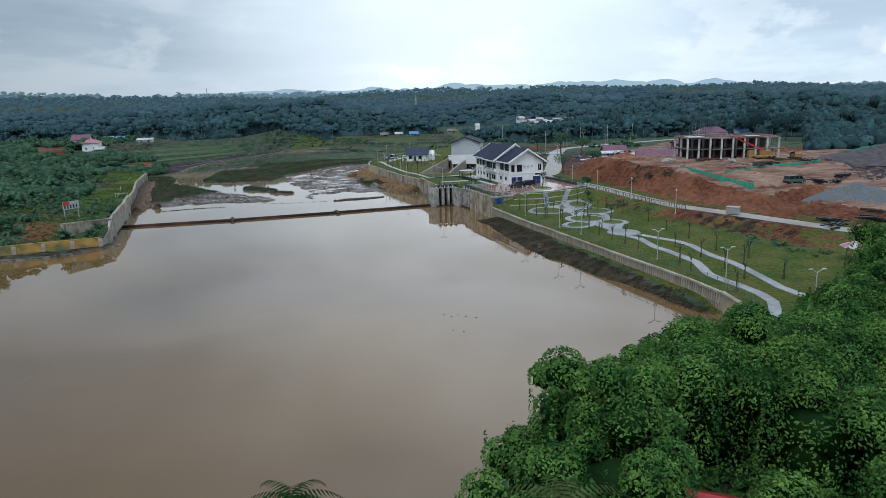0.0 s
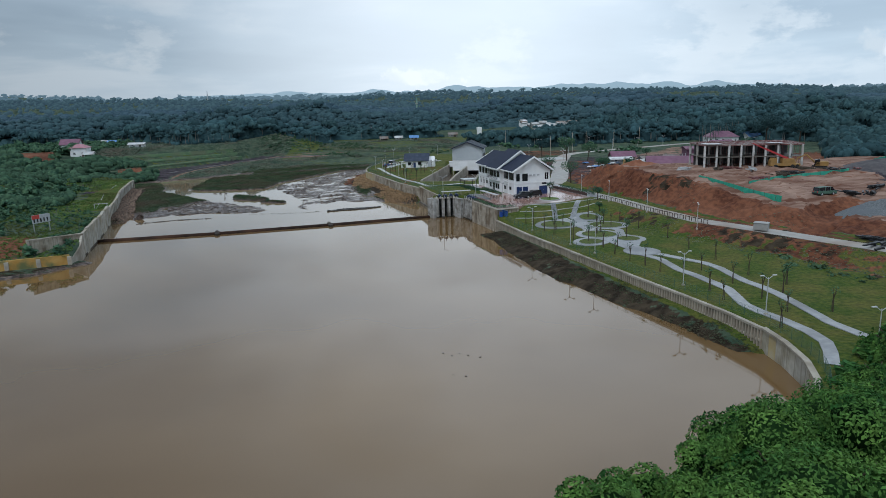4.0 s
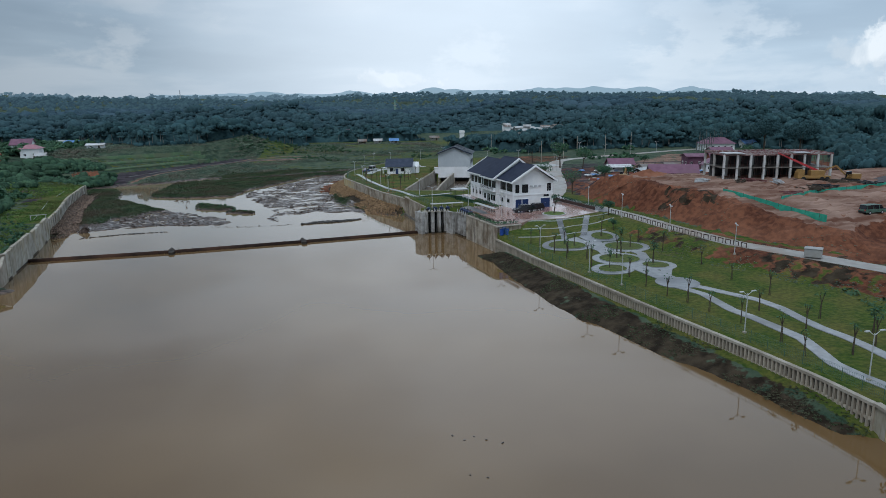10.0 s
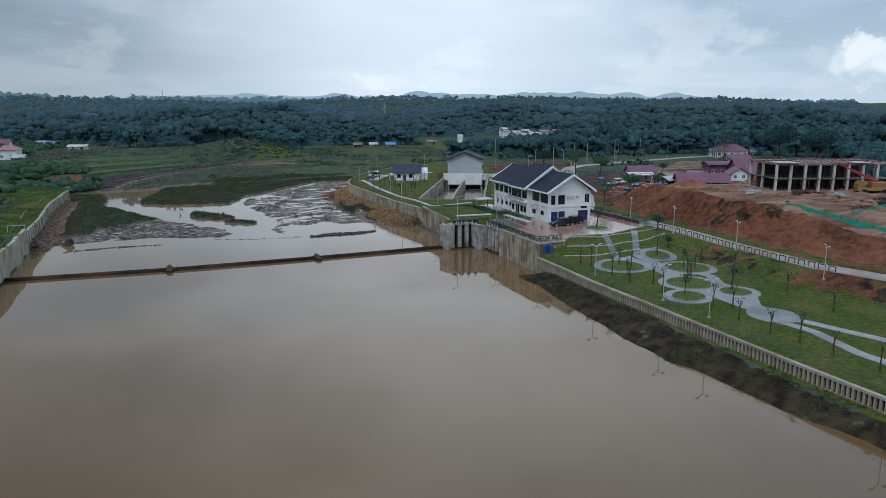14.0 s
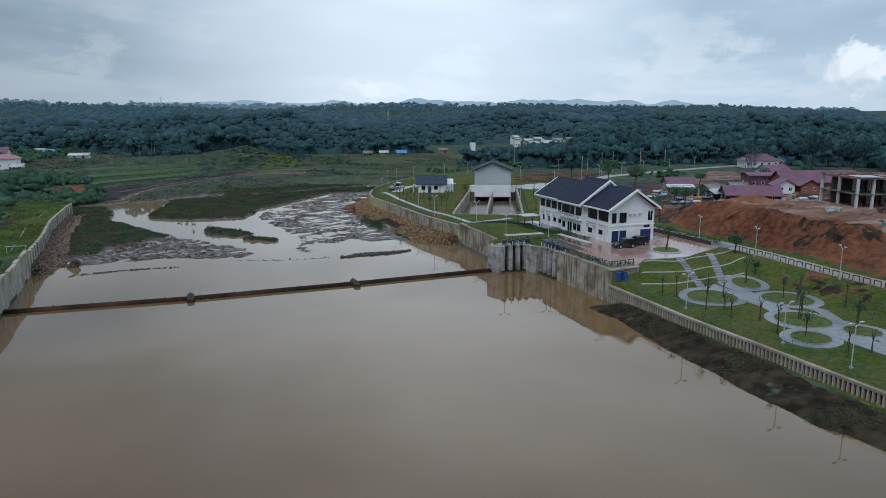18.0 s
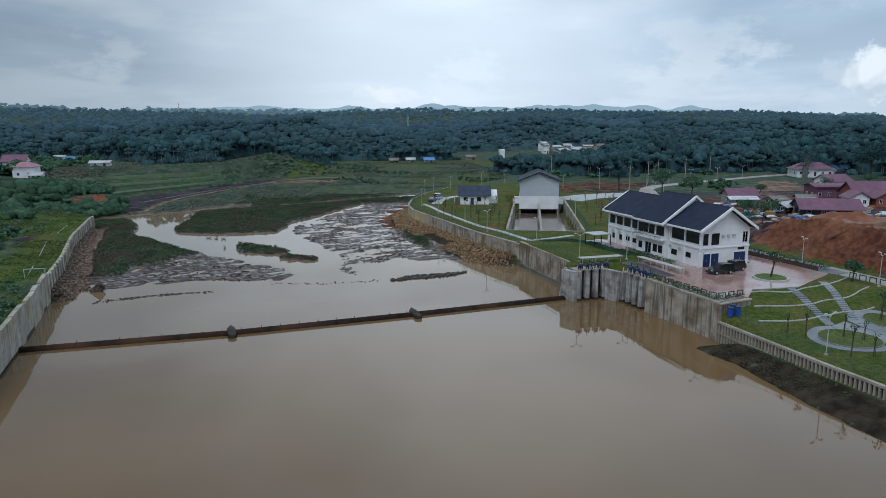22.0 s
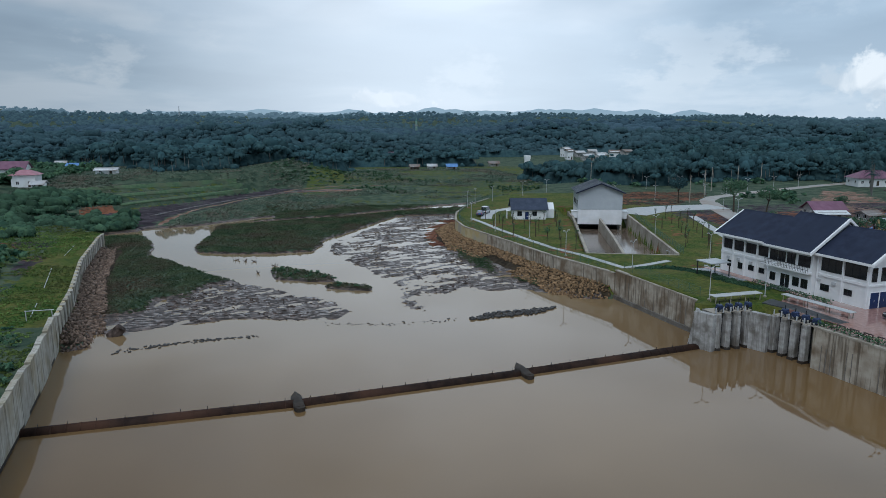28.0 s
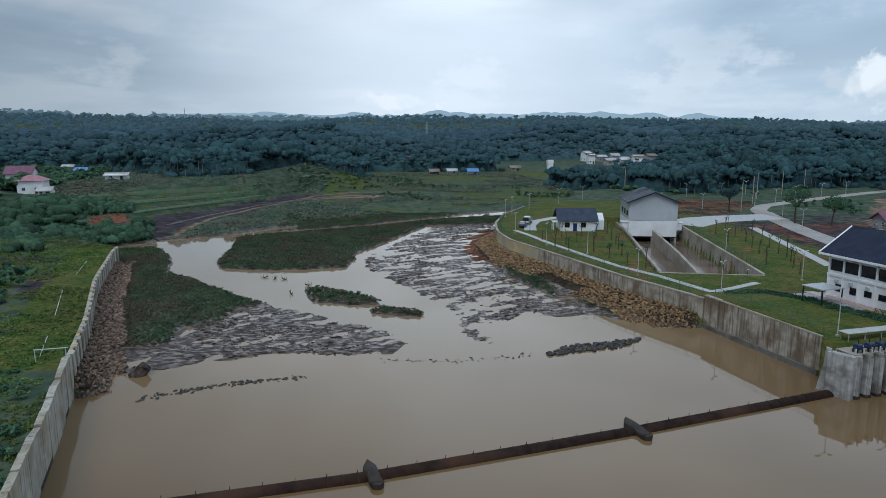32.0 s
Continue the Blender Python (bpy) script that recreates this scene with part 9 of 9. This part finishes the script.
# single trees
def limb_tree(name, label, x, y, h, cr, n, leaf, seed, m, bark=None, group="", z=None):
    r_ = np.random.default_rng(seed)
    t = thing(name, label, "tree", x, y, ground_at(x, y) - 0.2 if z is None else z, 0, group)
    g = Geo()
    top = Vector((r_.normal() * 0.3, r_.normal() * 0.3, h * 0.62))
    g.tube((0, 0, 0), top, h * 0.028 + 0.05, h * 0.016 + 0.03, 8)
    pts, nr = [], []
    for k in range(6):
        a = k * 1.05 + r_.uniform(-0.3, 0.3)
        q_ = top + Vector((math.cos(a) * cr * 0.62, math.sin(a) * cr * 0.62, h * r_.uniform(0.12, 0.36)))
        g.tube(top * r_.uniform(0.75, 1.0), q_, h * 0.012 + 0.02, 0.02, 5)
        d = sphere_pts(n // 6, seed * 13 + k)
        pts.append(np.array(q_) + d * cr * 0.55 * r_.uniform(0.75, 1.1, len(d))[:, None] * np.array([1, 1, 0.8]))
        nr.append(d)
    part("trunk", g, bark or BARK, t)
    v, f = leaf_cloud(np.concatenate(pts), np.concatenate(nr), leaf, seed + 5)
    part("crown", array_mesh("crown", v, f, m), None, t)
    return t


limb_tree("ornamental_tree", "small crooked ornamental tree in a round bed", 57.4, -5.0, 4.2, 1.0, 150, 0.16, 301, LEAF_BUSH, z=5.7)
limb_tree("young_tree", "young leafy tree by the park entrance", 69.0, -8.6, 3.4, 1.3, 500, 0.18, 302, LEAF_BUSH)
limb_tree("young_tree", "young leafy tree on the terrace", 66.2, -19.5, 2.4, 0.9, 300, 0.16, 303, LEAF_BUSH)
for x, y, h_ in ((-84, -40, 7.5), (-91, -45, 8.5), (-99, -44, 9.0), (-77, -35, 6.0), (-106, -50, 9.0)):
    limb_tree("shore_tree", "dark leafy tree on the slope above the ochre wall", x, y, h_, h_ * 0.38, 1300, 0.3, 330 + int(h_ * 10) + int(-x), LEAF_BUSH)
limb_tree("village_tree", "tall pale green village tree", 93, 112, 9.5, 3.4, 1500, 0.24, 304, LEAF_BUSH)
limb_tree("village_tree", "airy green village tree", 101, 108, 7.5, 3.0, 1200, 0.24, 305, LEAF_BUSH)
limb_tree("village_tree", "dark green tree behind the pump house", 88, 138, 8, 2.8, 1300, 0.24, 306, LEAF_FAR)
limb_tree("village_tree", "large dark village tree", 215, 168, 14, 7, 3600, 0.36, 307, LEAF_FAR)
limb_tree("village_tree", "large dark tree beside the maroon roof", 222, 150, 13, 7, 3600, 0.36, 308, LEAF_FAR)
for k, (x, y) in enumerate(((63.2, 46), (67, 38), (72.5, 62), (95, 66), (92, 58), (72, 28), (128, 112), (160, 122), (182, 128), (104, 68), (86.5, 44))):
    limb_tree("village_tree", "leafy green shrub tree among the village huts", x, y, 4.2 + (k % 3), 1.9 + 0.4 * (k % 3), 900, 0.17, 320 + k, LEAF_BUSH)


# staked saplings in the park and the compound
def sapling(seed, h, leaves):
    r_ = random.Random(seed)
    t = thing("sapling", "bare staked sapling with a few leaves" if leaves < 60 else "young staked tree with a small leafy head", "tree", 0, 0, 0, 0, "saplings")
    g = Geo().tube((0, 0, -0.2), (0.06, 0, h * 0.6), 0.07, 0.05, 6)
    tips = []
    for k in range(4):
        a = k * 1.7 + r_.random()
        q_ = (math.cos(a) * h * 0.09, math.sin(a) * h * 0.09, h * r_.uniform(0.82, 1.0))
        g.tube((0.06, 0, h * r_.uniform(0.45, 0.6)), q_, 0.045, 0.02, 5)
        tips.append(q_)
    part("trunk", g, BARK, t)
    part("stake", Geo().tube((0.22, 0.1, -0.2), (0.12, 0.05, h * 0.5), 0.035, 0.035, 5), BARK, t)
    c = np.array([tips[i % 4] for i in range(leaves)]) + np.random.default_rng(seed).normal(size=(leaves, 3)) * (0.16 if leaves < 60 else 0.34)
    v, f = leaf_cloud(c, np.zeros_like(c) + np.array([0, 0, 1.0]), 0.15, seed)
    part("leaves", array_mesh("leaves", v, f, LEAF_BUSH), None, t)
    return t


SAPS = [sapling(401, 3.0, 26), sapling(402, 2.6, 18), sapling(403, 3.4, 34), sapling(404, 2.8, 150)]
SP = [(56.4, -59.3), (57.3, -64.7), (58.7, -68.3), (59.6, -72.7), (53.5, -40.5), (52.6, -45.5), (51.6, -34.8), (50.2, -38.8), (49.2, -34.2), (53.0, -28.0), (54.6, -29.6), (62.4, -23.0), (63.4, -31.0), (64.6, -32.5), (58.6, -41.2), (59.8, -40.0),
      (55.0, -47.6), (63.3, -46.2), (56.2, -53.5), (58.8, -54.0), (61.2, -77.5), (62.0, -84.5), (61.8, -89.0), (66.8, -82), (66.9, -90), (67, -96), (71.6, -78), (71.2, -88), (66, -73.5), (71.5, -67), (70.8, -58), (71, -48), (69.4, -36.5), (68.0, -28.5), (72.5, -97), (48.4, -27), (47, -25.2), (63.0, -101), (74, -84)]
SC = [(15.0, 105.9), (14.6, 92), (14.9, 82), (16.6, 77.5), (21.9, 88.3), (21.4, 75.4), (22.2, 68.2), (23.2, 61), (25.5, 57.5), (33.3, 99.1), (29.7, 83.6), (31, 90), (28, 78), (26, 71), (18.5, 86), (20.5, 96), (25.5, 96), (24.6, 84), (29, 95), (17.4, 98),
      (60.6, 96), (63.5, 92), (61.5, 84), (66, 101), (59, 77), (56.5, 70), (60.2, 69), (53.5, 63), (57.2, 60.5), (54, 55), (50.4, 58), (70, 100), (68, 92), (62.5, 76), (73, 112), (60, 66), (57, 84), (52, 50), (65, 83)]
used = set()
for k, (x, y) in enumerate(SP + SC):
    j = 3 if k in (16, 17, 12, 38, 45, 52) else k % 3
    m = pose(x, y, ground_at(x, y) + (0.28 if k in (9, 10, 11, 12, 13, 14, 15, 16, 17) else 0.0), 0, 0, k * 47 % 360) @ Matrix.Scale(0.85 + 0.3 * ((k * 7) % 10) / 10, 4) @ Matrix.Scale(1.15, 4)
    if j not in used:
        SAPS[j].matrix_world = m
        used.add(j)
    else:
        o = copy_thing(SAPS[j], m)
        o.matrix_world = m


# coconut palms
def palm(x, y, h, seed, label, z=None, m=None):
    r_ = random.Random(seed)
    t = thing("palm", label, "palm tree", x, y, ground_at(x, y) if z is None else z, r_.uniform(0, 360), "palms")
    g = Geo()
    lean = r_.uniform(0.02, 0.08)
    pts = [(lean * k * k * h / 40, 0, h * k / 5) for k in range(6)]
    for a, b in zip(pts, pts[1:]):
        g.tube(a, b, 0.2, 0.17, 7)
    part("trunk", g, BARKP, t)
    g = Geo()
    for k in range(16):
        a, lift = k * 2.4, r_.uniform(0.1, 1.0)
        dx, dy = math.cos(a), math.sin(a)
        prev = Vector(pts[-1])
        for s_ in range(1, 8):
            u = s_ / 7
            q_ = Vector(pts[-1]) + Vector((dx, dy, 0)) * 3.2 * u + Vector((0, 0, lift * 2.2 * u - 2.6 * u * u))
            side = Vector((-dy, dx, 0)) * (0.55 * math.sin(math.pi * min(u + 0.15, 1)))
            drop = Vector((0, 0, -0.28))
            for sg_ in (-1, 1):
                for w_ in (0.0, 0.5):
                    c0, c1 = prev.lerp(q_, w_), prev.lerp(q_, w_ + 0.32)
                    g.add([tuple(c0), tuple(c1), tuple(c1 + side * sg_ + drop + (q_ - prev) * 0.5)], [(0, 1, 2)])
            prev = q_
    part("fronds", g, m or LEAF_PALM, t)
    return t


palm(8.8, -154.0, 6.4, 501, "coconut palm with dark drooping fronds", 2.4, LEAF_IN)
palm(21.8, -164.0, 11.0, 502, "coconut palm with pale yellow-green fronds among the trees", 3.0)
for k in range(26):
    x, y = 170 + 95 * ((k * 37) % 26) / 26, 150 + 120 * ((k * 11) % 26) / 26
    palm(x, y, 8 + k % 5, 510 + k, "far coconut palm at the village edge", None, LEAF_FAR)

# vine-grown trees at the near shore: each a trunk with a leafy, draped crown
VINES = [(20.1, -158.4, 11.4, 2.4), (22.4, -152.2, 11.4, 2.4), (25.8, -148.2, 12.2, 2.3), (29.6, -146.0, 12.0, 2.3), (33.6, -144.2, 13.0, 2.5), (37.6, -142.2, 13.4, 2.8), (34.2, -142.0, 10.4, 2.3), (40.6, -138.6, 11.4, 2.8), (47.6, -133.6, 9.2, 2.8), (52.6, -128.6, 7.2, 2.3), (29.6, -143.8, 9.6, 2.2), (20.6, -160.4, 11.0, 2.6), (18.2, -164.5, 8.6, 2.6), (61.0, -120.4, 6.4, 2.4), (68.0, -112.8, 6.8, 2.6), (55.0, -126.6, 7.0, 2.8), (26.4, -153.0, 15.4, 2.6), (31.0, -150.4, 15.0, 3.4), (22.8, -158.8, 12.4, 2.6), (36.5, -147.0, 15.4, 4.4), (26.4, -156.5, 13.0, 3.2), (41.5, -151.5, 14.6, 4.6), (38.5, -140.8, 12.6, 4.0), (45.0, -143.5, 13.4, 4.6), (45.5, -135.0, 10.2, 3.8),
         (51.5, -137.5, 12.0, 4.6), (51.5, -130.0, 7.8, 3.4), (58.5, -131.5, 10.0, 4.4), (58.5, -125.0, 6.8, 3.0), (64.5, -126.0, 9.2, 4.2), (66.0, -118.6, 7.6, 3.4), (71.5, -121.0, 11.0, 4.6), (73.5, -113.2, 9.4, 3.4), (78.0, -113.5, 12.4, 4.2), (80.5, -105.5, 12.0, 3.6),
         (49.0, -150.0, 14.6, 5.0), (56.5, -146.0, 14.2, 5.0), (64.0, -138.5, 13.6, 5.0), (71.5, -130.5, 14.0, 5.0), (79.5, -122.5, 15.0, 5.2), (85.5, -112.0, 14.6, 4.4), (40.5, -161.5, 12.6, 4.4), (46.0, -158.0, 13.4, 4.6), (26.5, -163.5, 10.4, 3.2), (89.0, -124.0, 16.5, 5.6), (31.5, -144.6, 10.8, 2.8)]
for i, (x, y, top, cr) in enumerate(VINES):
    r_ = np.random.default_rng(600 + i)
    gz_ = ground_at(x, y) - 0.3
    t = thing("vine_tree", "broad-leaved tree hung with dense green vines", "tree", x, y, gz_, 0, "vine-grown trees")
    g = Geo().tube((0, 0, 0), (0.3, 0.2, (top - gz_) * 0.7), 0.32, 0.18, 8)
    for k in range(5):
        a = k * 1.26 + r_.random()
        g.tube((0.15, 0.1, (top - gz_) * 0.5), (math.cos(a) * cr * 0.6, math.sin(a) * cr * 0.6, (top - gz_) * r_.uniform(0.7, 0.9)), 0.12, 0.04, 6)
    part("trunk", g, BARK, t)
    hh = top - gz_
    fine = y < -139
    n = int((1200 if fine else 760) * cr * cr ** 0.5)
    lob = r_.normal(size=(7, 3)) * np.array([0.5, 0.5, 0.28]) * cr
    lob[:, 2] += hh - cr * 0.75
    rad = r_.uniform(0.34, 0.62, 7) * cr
    w_ = r_.integers(0, 7, n)
    d = sphere_pts(n, 700 + i)
    d[:, 2] = np.where(d[:, 2] < -0.25, -d[:, 2], d[:, 2])
    p = lob[w_] + d * rad[w_][:, None] * r_.uniform(0.86, 1.06, n)[:, None]
    # curtains of vines down the sides
    m_ = int(n * 0.4)
    a = r_.uniform(0, 2 * math.pi, m_)
    u = r_.random(m_)
    rr = cr * (0.98 + 0.12 * np.sin(a * 5 + i) + 0.1 * u)
    pc = np.stack([np.cos(a) * rr, np.sin(a) * rr, hh - cr * 0.5 - u * (hh - cr * 0.5) * 0.9 + np.sin(a * 7 + i) * 0.5], 1)
    dc = np.stack([np.cos(a), np.sin(a), np.full(m_, 0.3)], 1)
    v, f = leaf_cloud(np.concatenate([p, pc]), np.concatenate([d, dc]), 0.125 if fine else 0.17, 800 + i, 0.4, 0.3)
    part("crown", array_mesh("crown", v, f, LEAF_NEAR), None, t, "crown of broad hanging leaves")
    # core lobes carry the shade inside the crown as a darker green
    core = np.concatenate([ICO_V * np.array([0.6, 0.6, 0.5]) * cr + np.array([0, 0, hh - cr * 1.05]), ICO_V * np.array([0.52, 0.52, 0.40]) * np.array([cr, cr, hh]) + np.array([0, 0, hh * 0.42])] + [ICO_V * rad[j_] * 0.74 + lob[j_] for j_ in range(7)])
    part("inner_foliage", array_mesh("inner_foliage", core, np.concatenate([ICO_F, ICO_F + 12] + [ICO_F + 24 + 12 * j_ for j_ in range(7)]), LEAF_IN), None, t, "inner foliage coloured dark for crown shade")
p = jitter_grid(12, 92, -172, -104, 1.7, 86)
k = (p[:, 0] > along(WALL_R, "x", p[:, 1]) + 1.5) & (p[:, 0] > np.interp(p[:, 1], [-172, -160, -140, -122, -104], [16, 17, 30, 54, 74]))
p = p[k]
s = r.uniform(0.8, 1.9, len(p))
v, f = scatter(BS, p, height(p[:, 0], p[:, 1]) + s * 0.5, s, 87)
stuff("shore_undergrowth", "thick green undergrowth below the near trees", "undergrowth", v, f, LEAF_NEAR)
rf = thing("shed", "shed with a red metal roof below the trees", "shed", 32.6, -157.6, 5.0, -30)
part("wall", Geo().box(-2.4, -2, 0, 2.4, 2, 2.6), ZINC, rf)
part("roof", Geo().profile([(-2.8, 2.5), (0, 4.0), (2.8, 2.5), (2.8, 2.4), (0, 3.9), (-2.8, 2.4)], -3, 3), REDP, rf, "red metal roof")

# hedge along the square
def hedge(pts, w_, h_, seed, label):
    q_, d_ = resample(pts, 0.16)
    r_ = np.random.default_rng(seed)
    n = len(q_) * 9
    k_ = r_.integers(0, len(q_), n)
    c = np.stack([q_[k_, 0] + r_.normal(size=n) * w_ * 0.4, q_[k_, 1] + r_.normal(size=n) * w_ * 0.4, 5.6 + r_.random(n) ** 0.6 * h_], 1)
    v, f = leaf_cloud(c, np.tile(np.array([[0, 0, 0.6]]), (n, 1)) + r_.normal(size=(n, 3)) * 0.5, 0.15, seed)
    return tagged(new("hedge", array_mesh("hedge", v, f, LEAF_BUSH)), label, "hedge")


hedge([(38.2, -2.4), (41.6, -16.8), (46.0, -15.8)], 0.7, 0.7, 901, "low clipped hedge at the edge of the square")
hedge([(66.2, 18.4), (70.6, -0.8)], 0.6, 0.8, 902, "low hedge beside the board fence")
hedge([(46.6, 7.0), (43.6, 21.0)], 0.7, 0.6, 903, "low shrubs along the office walk")


# ---- rubble, rocks and clods ----
def rock(seed, flat=0.75):
    r_ = np.random.default_rng(seed)
    v = ICO_V * r_.uniform(0.6, 1.25, (12, 1)) * np.array([1.25, 0.8, flat])
    return v, ICO_F


ROCKS = [rock(1000 + k) for k in range(8)]


def rubble(name, label, pts_xy, size, seed, near, own, joined):
    z_ = height(pts_xy[:, 0], pts_xy[:, 1])
    t = thing(name, label, "rubble")
    ok = np.where(near)[0][:290]
    meshes = [array_mesh("stone", v_, f_, own) for v_, f_ in ROCKS]
    r_ = np.random.default_rng(seed)
    for i in ok:
        o = part("stone", meshes[i % 8], None, t)
        o.matrix_basis = Matrix.LocRotScale((pts_xy[i, 0], pts_xy[i, 1], float(z_[i]) + size[i] * 0.25), Euler(r_.uniform(0, 6, 3)), Vector((size[i], size[i] * 0.8, size[i] * 0.8)))
    rest = np.ones(len(pts_xy), dtype=bool)
    rest[ok] = False
    v_, f_ = scatter(ROCKS, pts_xy[rest], z_[rest] + size[rest] * 0.25, size[rest], seed + 1)
    o = part("rubble_bed", array_mesh("rubble_bed", v_, f_, joined), None, t)
    tagged(o, kind="stuff")


p = jitter_grid(2, 28, 33, 122, 0.5, 101)
dr = along(WALL_R, "x", p[:, 1]) - p[:, 0]
wid = np.interp(p[:, 1], [33, 36, 45, 60, 95, 115, 122], [6.5, 8, 7.0, 5.5, 6.5, 5, 1])
k = (dr > 0.2) & (dr < wid + fbm(p[:, 0] * 0.3, p[:, 1] * 0.3, 2) * 2.4) & (height(p[:, 0], p[:, 1]) > -0.4) & ~((p[:, 1] > 58) & (p[:, 1] < 72) & (dr > 3))
p = p[k]
rubble("riprap_compound", "slope of ochre riprap stones below the yard wall", p, r.uniform(0.2, 0.46, len(p)), 102, p[:, 1] < 41, STONEP, STONE)
p = jitter_grid(-92, -54, 14, 96, 0.5, 103)
dl = p[:, 0] - along(WALL_L, "x", p[:, 1])
k = (dl > 0.1) & (dl < np.interp(p[:, 1], [14, 20, 60, 96], [3.6, 4.6, 3.8, 3.0]) + fbm(p[:, 0] * 0.3, p[:, 1] * 0.3, 2) * 1.6) & (height(p[:, 0], p[:, 1]) > -0.4)
p = p[k]
rubble("riprap_shore", "slope of brown riprap stones below the pale wall", p, r.uniform(0.2, 0.44, len(p)), 104, p[:, 1] < 24, STONEC, STONEB)
p = jitter_grid(-64, 28, 20, 150, 0.46, 105)
zz = height(p[:, 0], p[:, 1])
k = (zz > -0.10) & (zz < 0.34) & (r.random(len(p)) < 0.12 + 0.55 * step(fbm(p[:, 0] * 0.09 + 2, p[:, 1] * 0.09, 3), 0.40, 0.58)) & (p[:, 0] < along(WALL_R, "x", p[:, 1]) - 2)
p, zz = p[k], zz[k]
PLATE = []
for j in range(8):
    v_, f_ = rock(1100 + j, 0.3)
    v_ = v_ * np.array([(2.4, 1.2, 1.7, 1.0)[j % 4], (0.3, 0.7, 0.5, 0.9)[j % 4], 1.0])
    a_ = -0.5 + 1.3 * math.sin(j * 2.1)
    v_ = np.stack([v_[:, 0] * math.cos(a_) - v_[:, 1] * math.sin(a_), v_[:, 0] * math.sin(a_) + v_[:, 1] * math.cos(a_), v_[:, 2]], 1)
    PLATE.append((v_, f_))
s = 0.05 + 0.26 * r.random(len(p)) ** 2.4
pick = r.integers(0, 8, len(p))
vs, fs, base = [], [], 0
for j in range(8):
    q_ = np.where(pick == j)[0]
    tv, tf = PLATE[j]
    vs.append((tv[None] * s[q_][:, None, None] + np.stack([p[q_, 0], p[q_, 1], zz[q_] + 0.02], 1)[:, None]).reshape(-1, 3))
    fs.append((tf[None] + (np.arange(len(q_)) * len(tv))[:, None, None]).reshape(-1, 3) + base)
    base += len(q_) * len(tv)
stuff("mud_clods", "dark clods and driftwood over the mud flats", "mud clods", np.concatenate(vs), np.concatenate(fs), CLOD)
p = jitter_grid(-3, 13, 23, 31, 0.5, 107)
p = p[inside(p[:, 0], p[:, 1], BAR) > -0.2]
s = r.uniform(0.2, 0.5, len(p))
v, f = scatter(ROCKS, p, np.full(len(p), 0.08), s, 108)
stuff("rock_bar", "bar of dark wet rocks in the stream", "rocks", v, f, DARKROCK)
t_ = r.random(150)
p = np.stack([-54 + 18.5 * t_ + r.normal(size=150) * 0.5, np.interp(t_, [0, 0.1, 0.5, 1], [14.4, 15.8, 18.4, 19.8]) + r.normal(size=150) * 0.35], 1)
v, f = scatter(ROCKS, p, np.full(150, 0.0), r.uniform(0.1, 0.3, 150), 109)
stuff("rock_line", "line of dark stones just above the water", "rocks", v, f, DARKROCK)
t_ = r.random(60)
p = np.concatenate([np.stack([-26 + 22 * t_, 25.2 + r.normal(size=60) * 0.5 - 1.5 * np.sin(t_ * 3)], 1), np.array([[22, -96], [23, -97], [24, -96.4], [25, -97.2], [22.6, -103], [24, -103.6], [26.4, -98]])])
v, f = scatter(ROCKS, p, np.full(len(p), 0.0), r.uniform(0.08, 0.22, len(p)), 110)
stuff("floating_debris", "small dark sticks and stones at the water surface", "debris", v, f, DARKROCK)
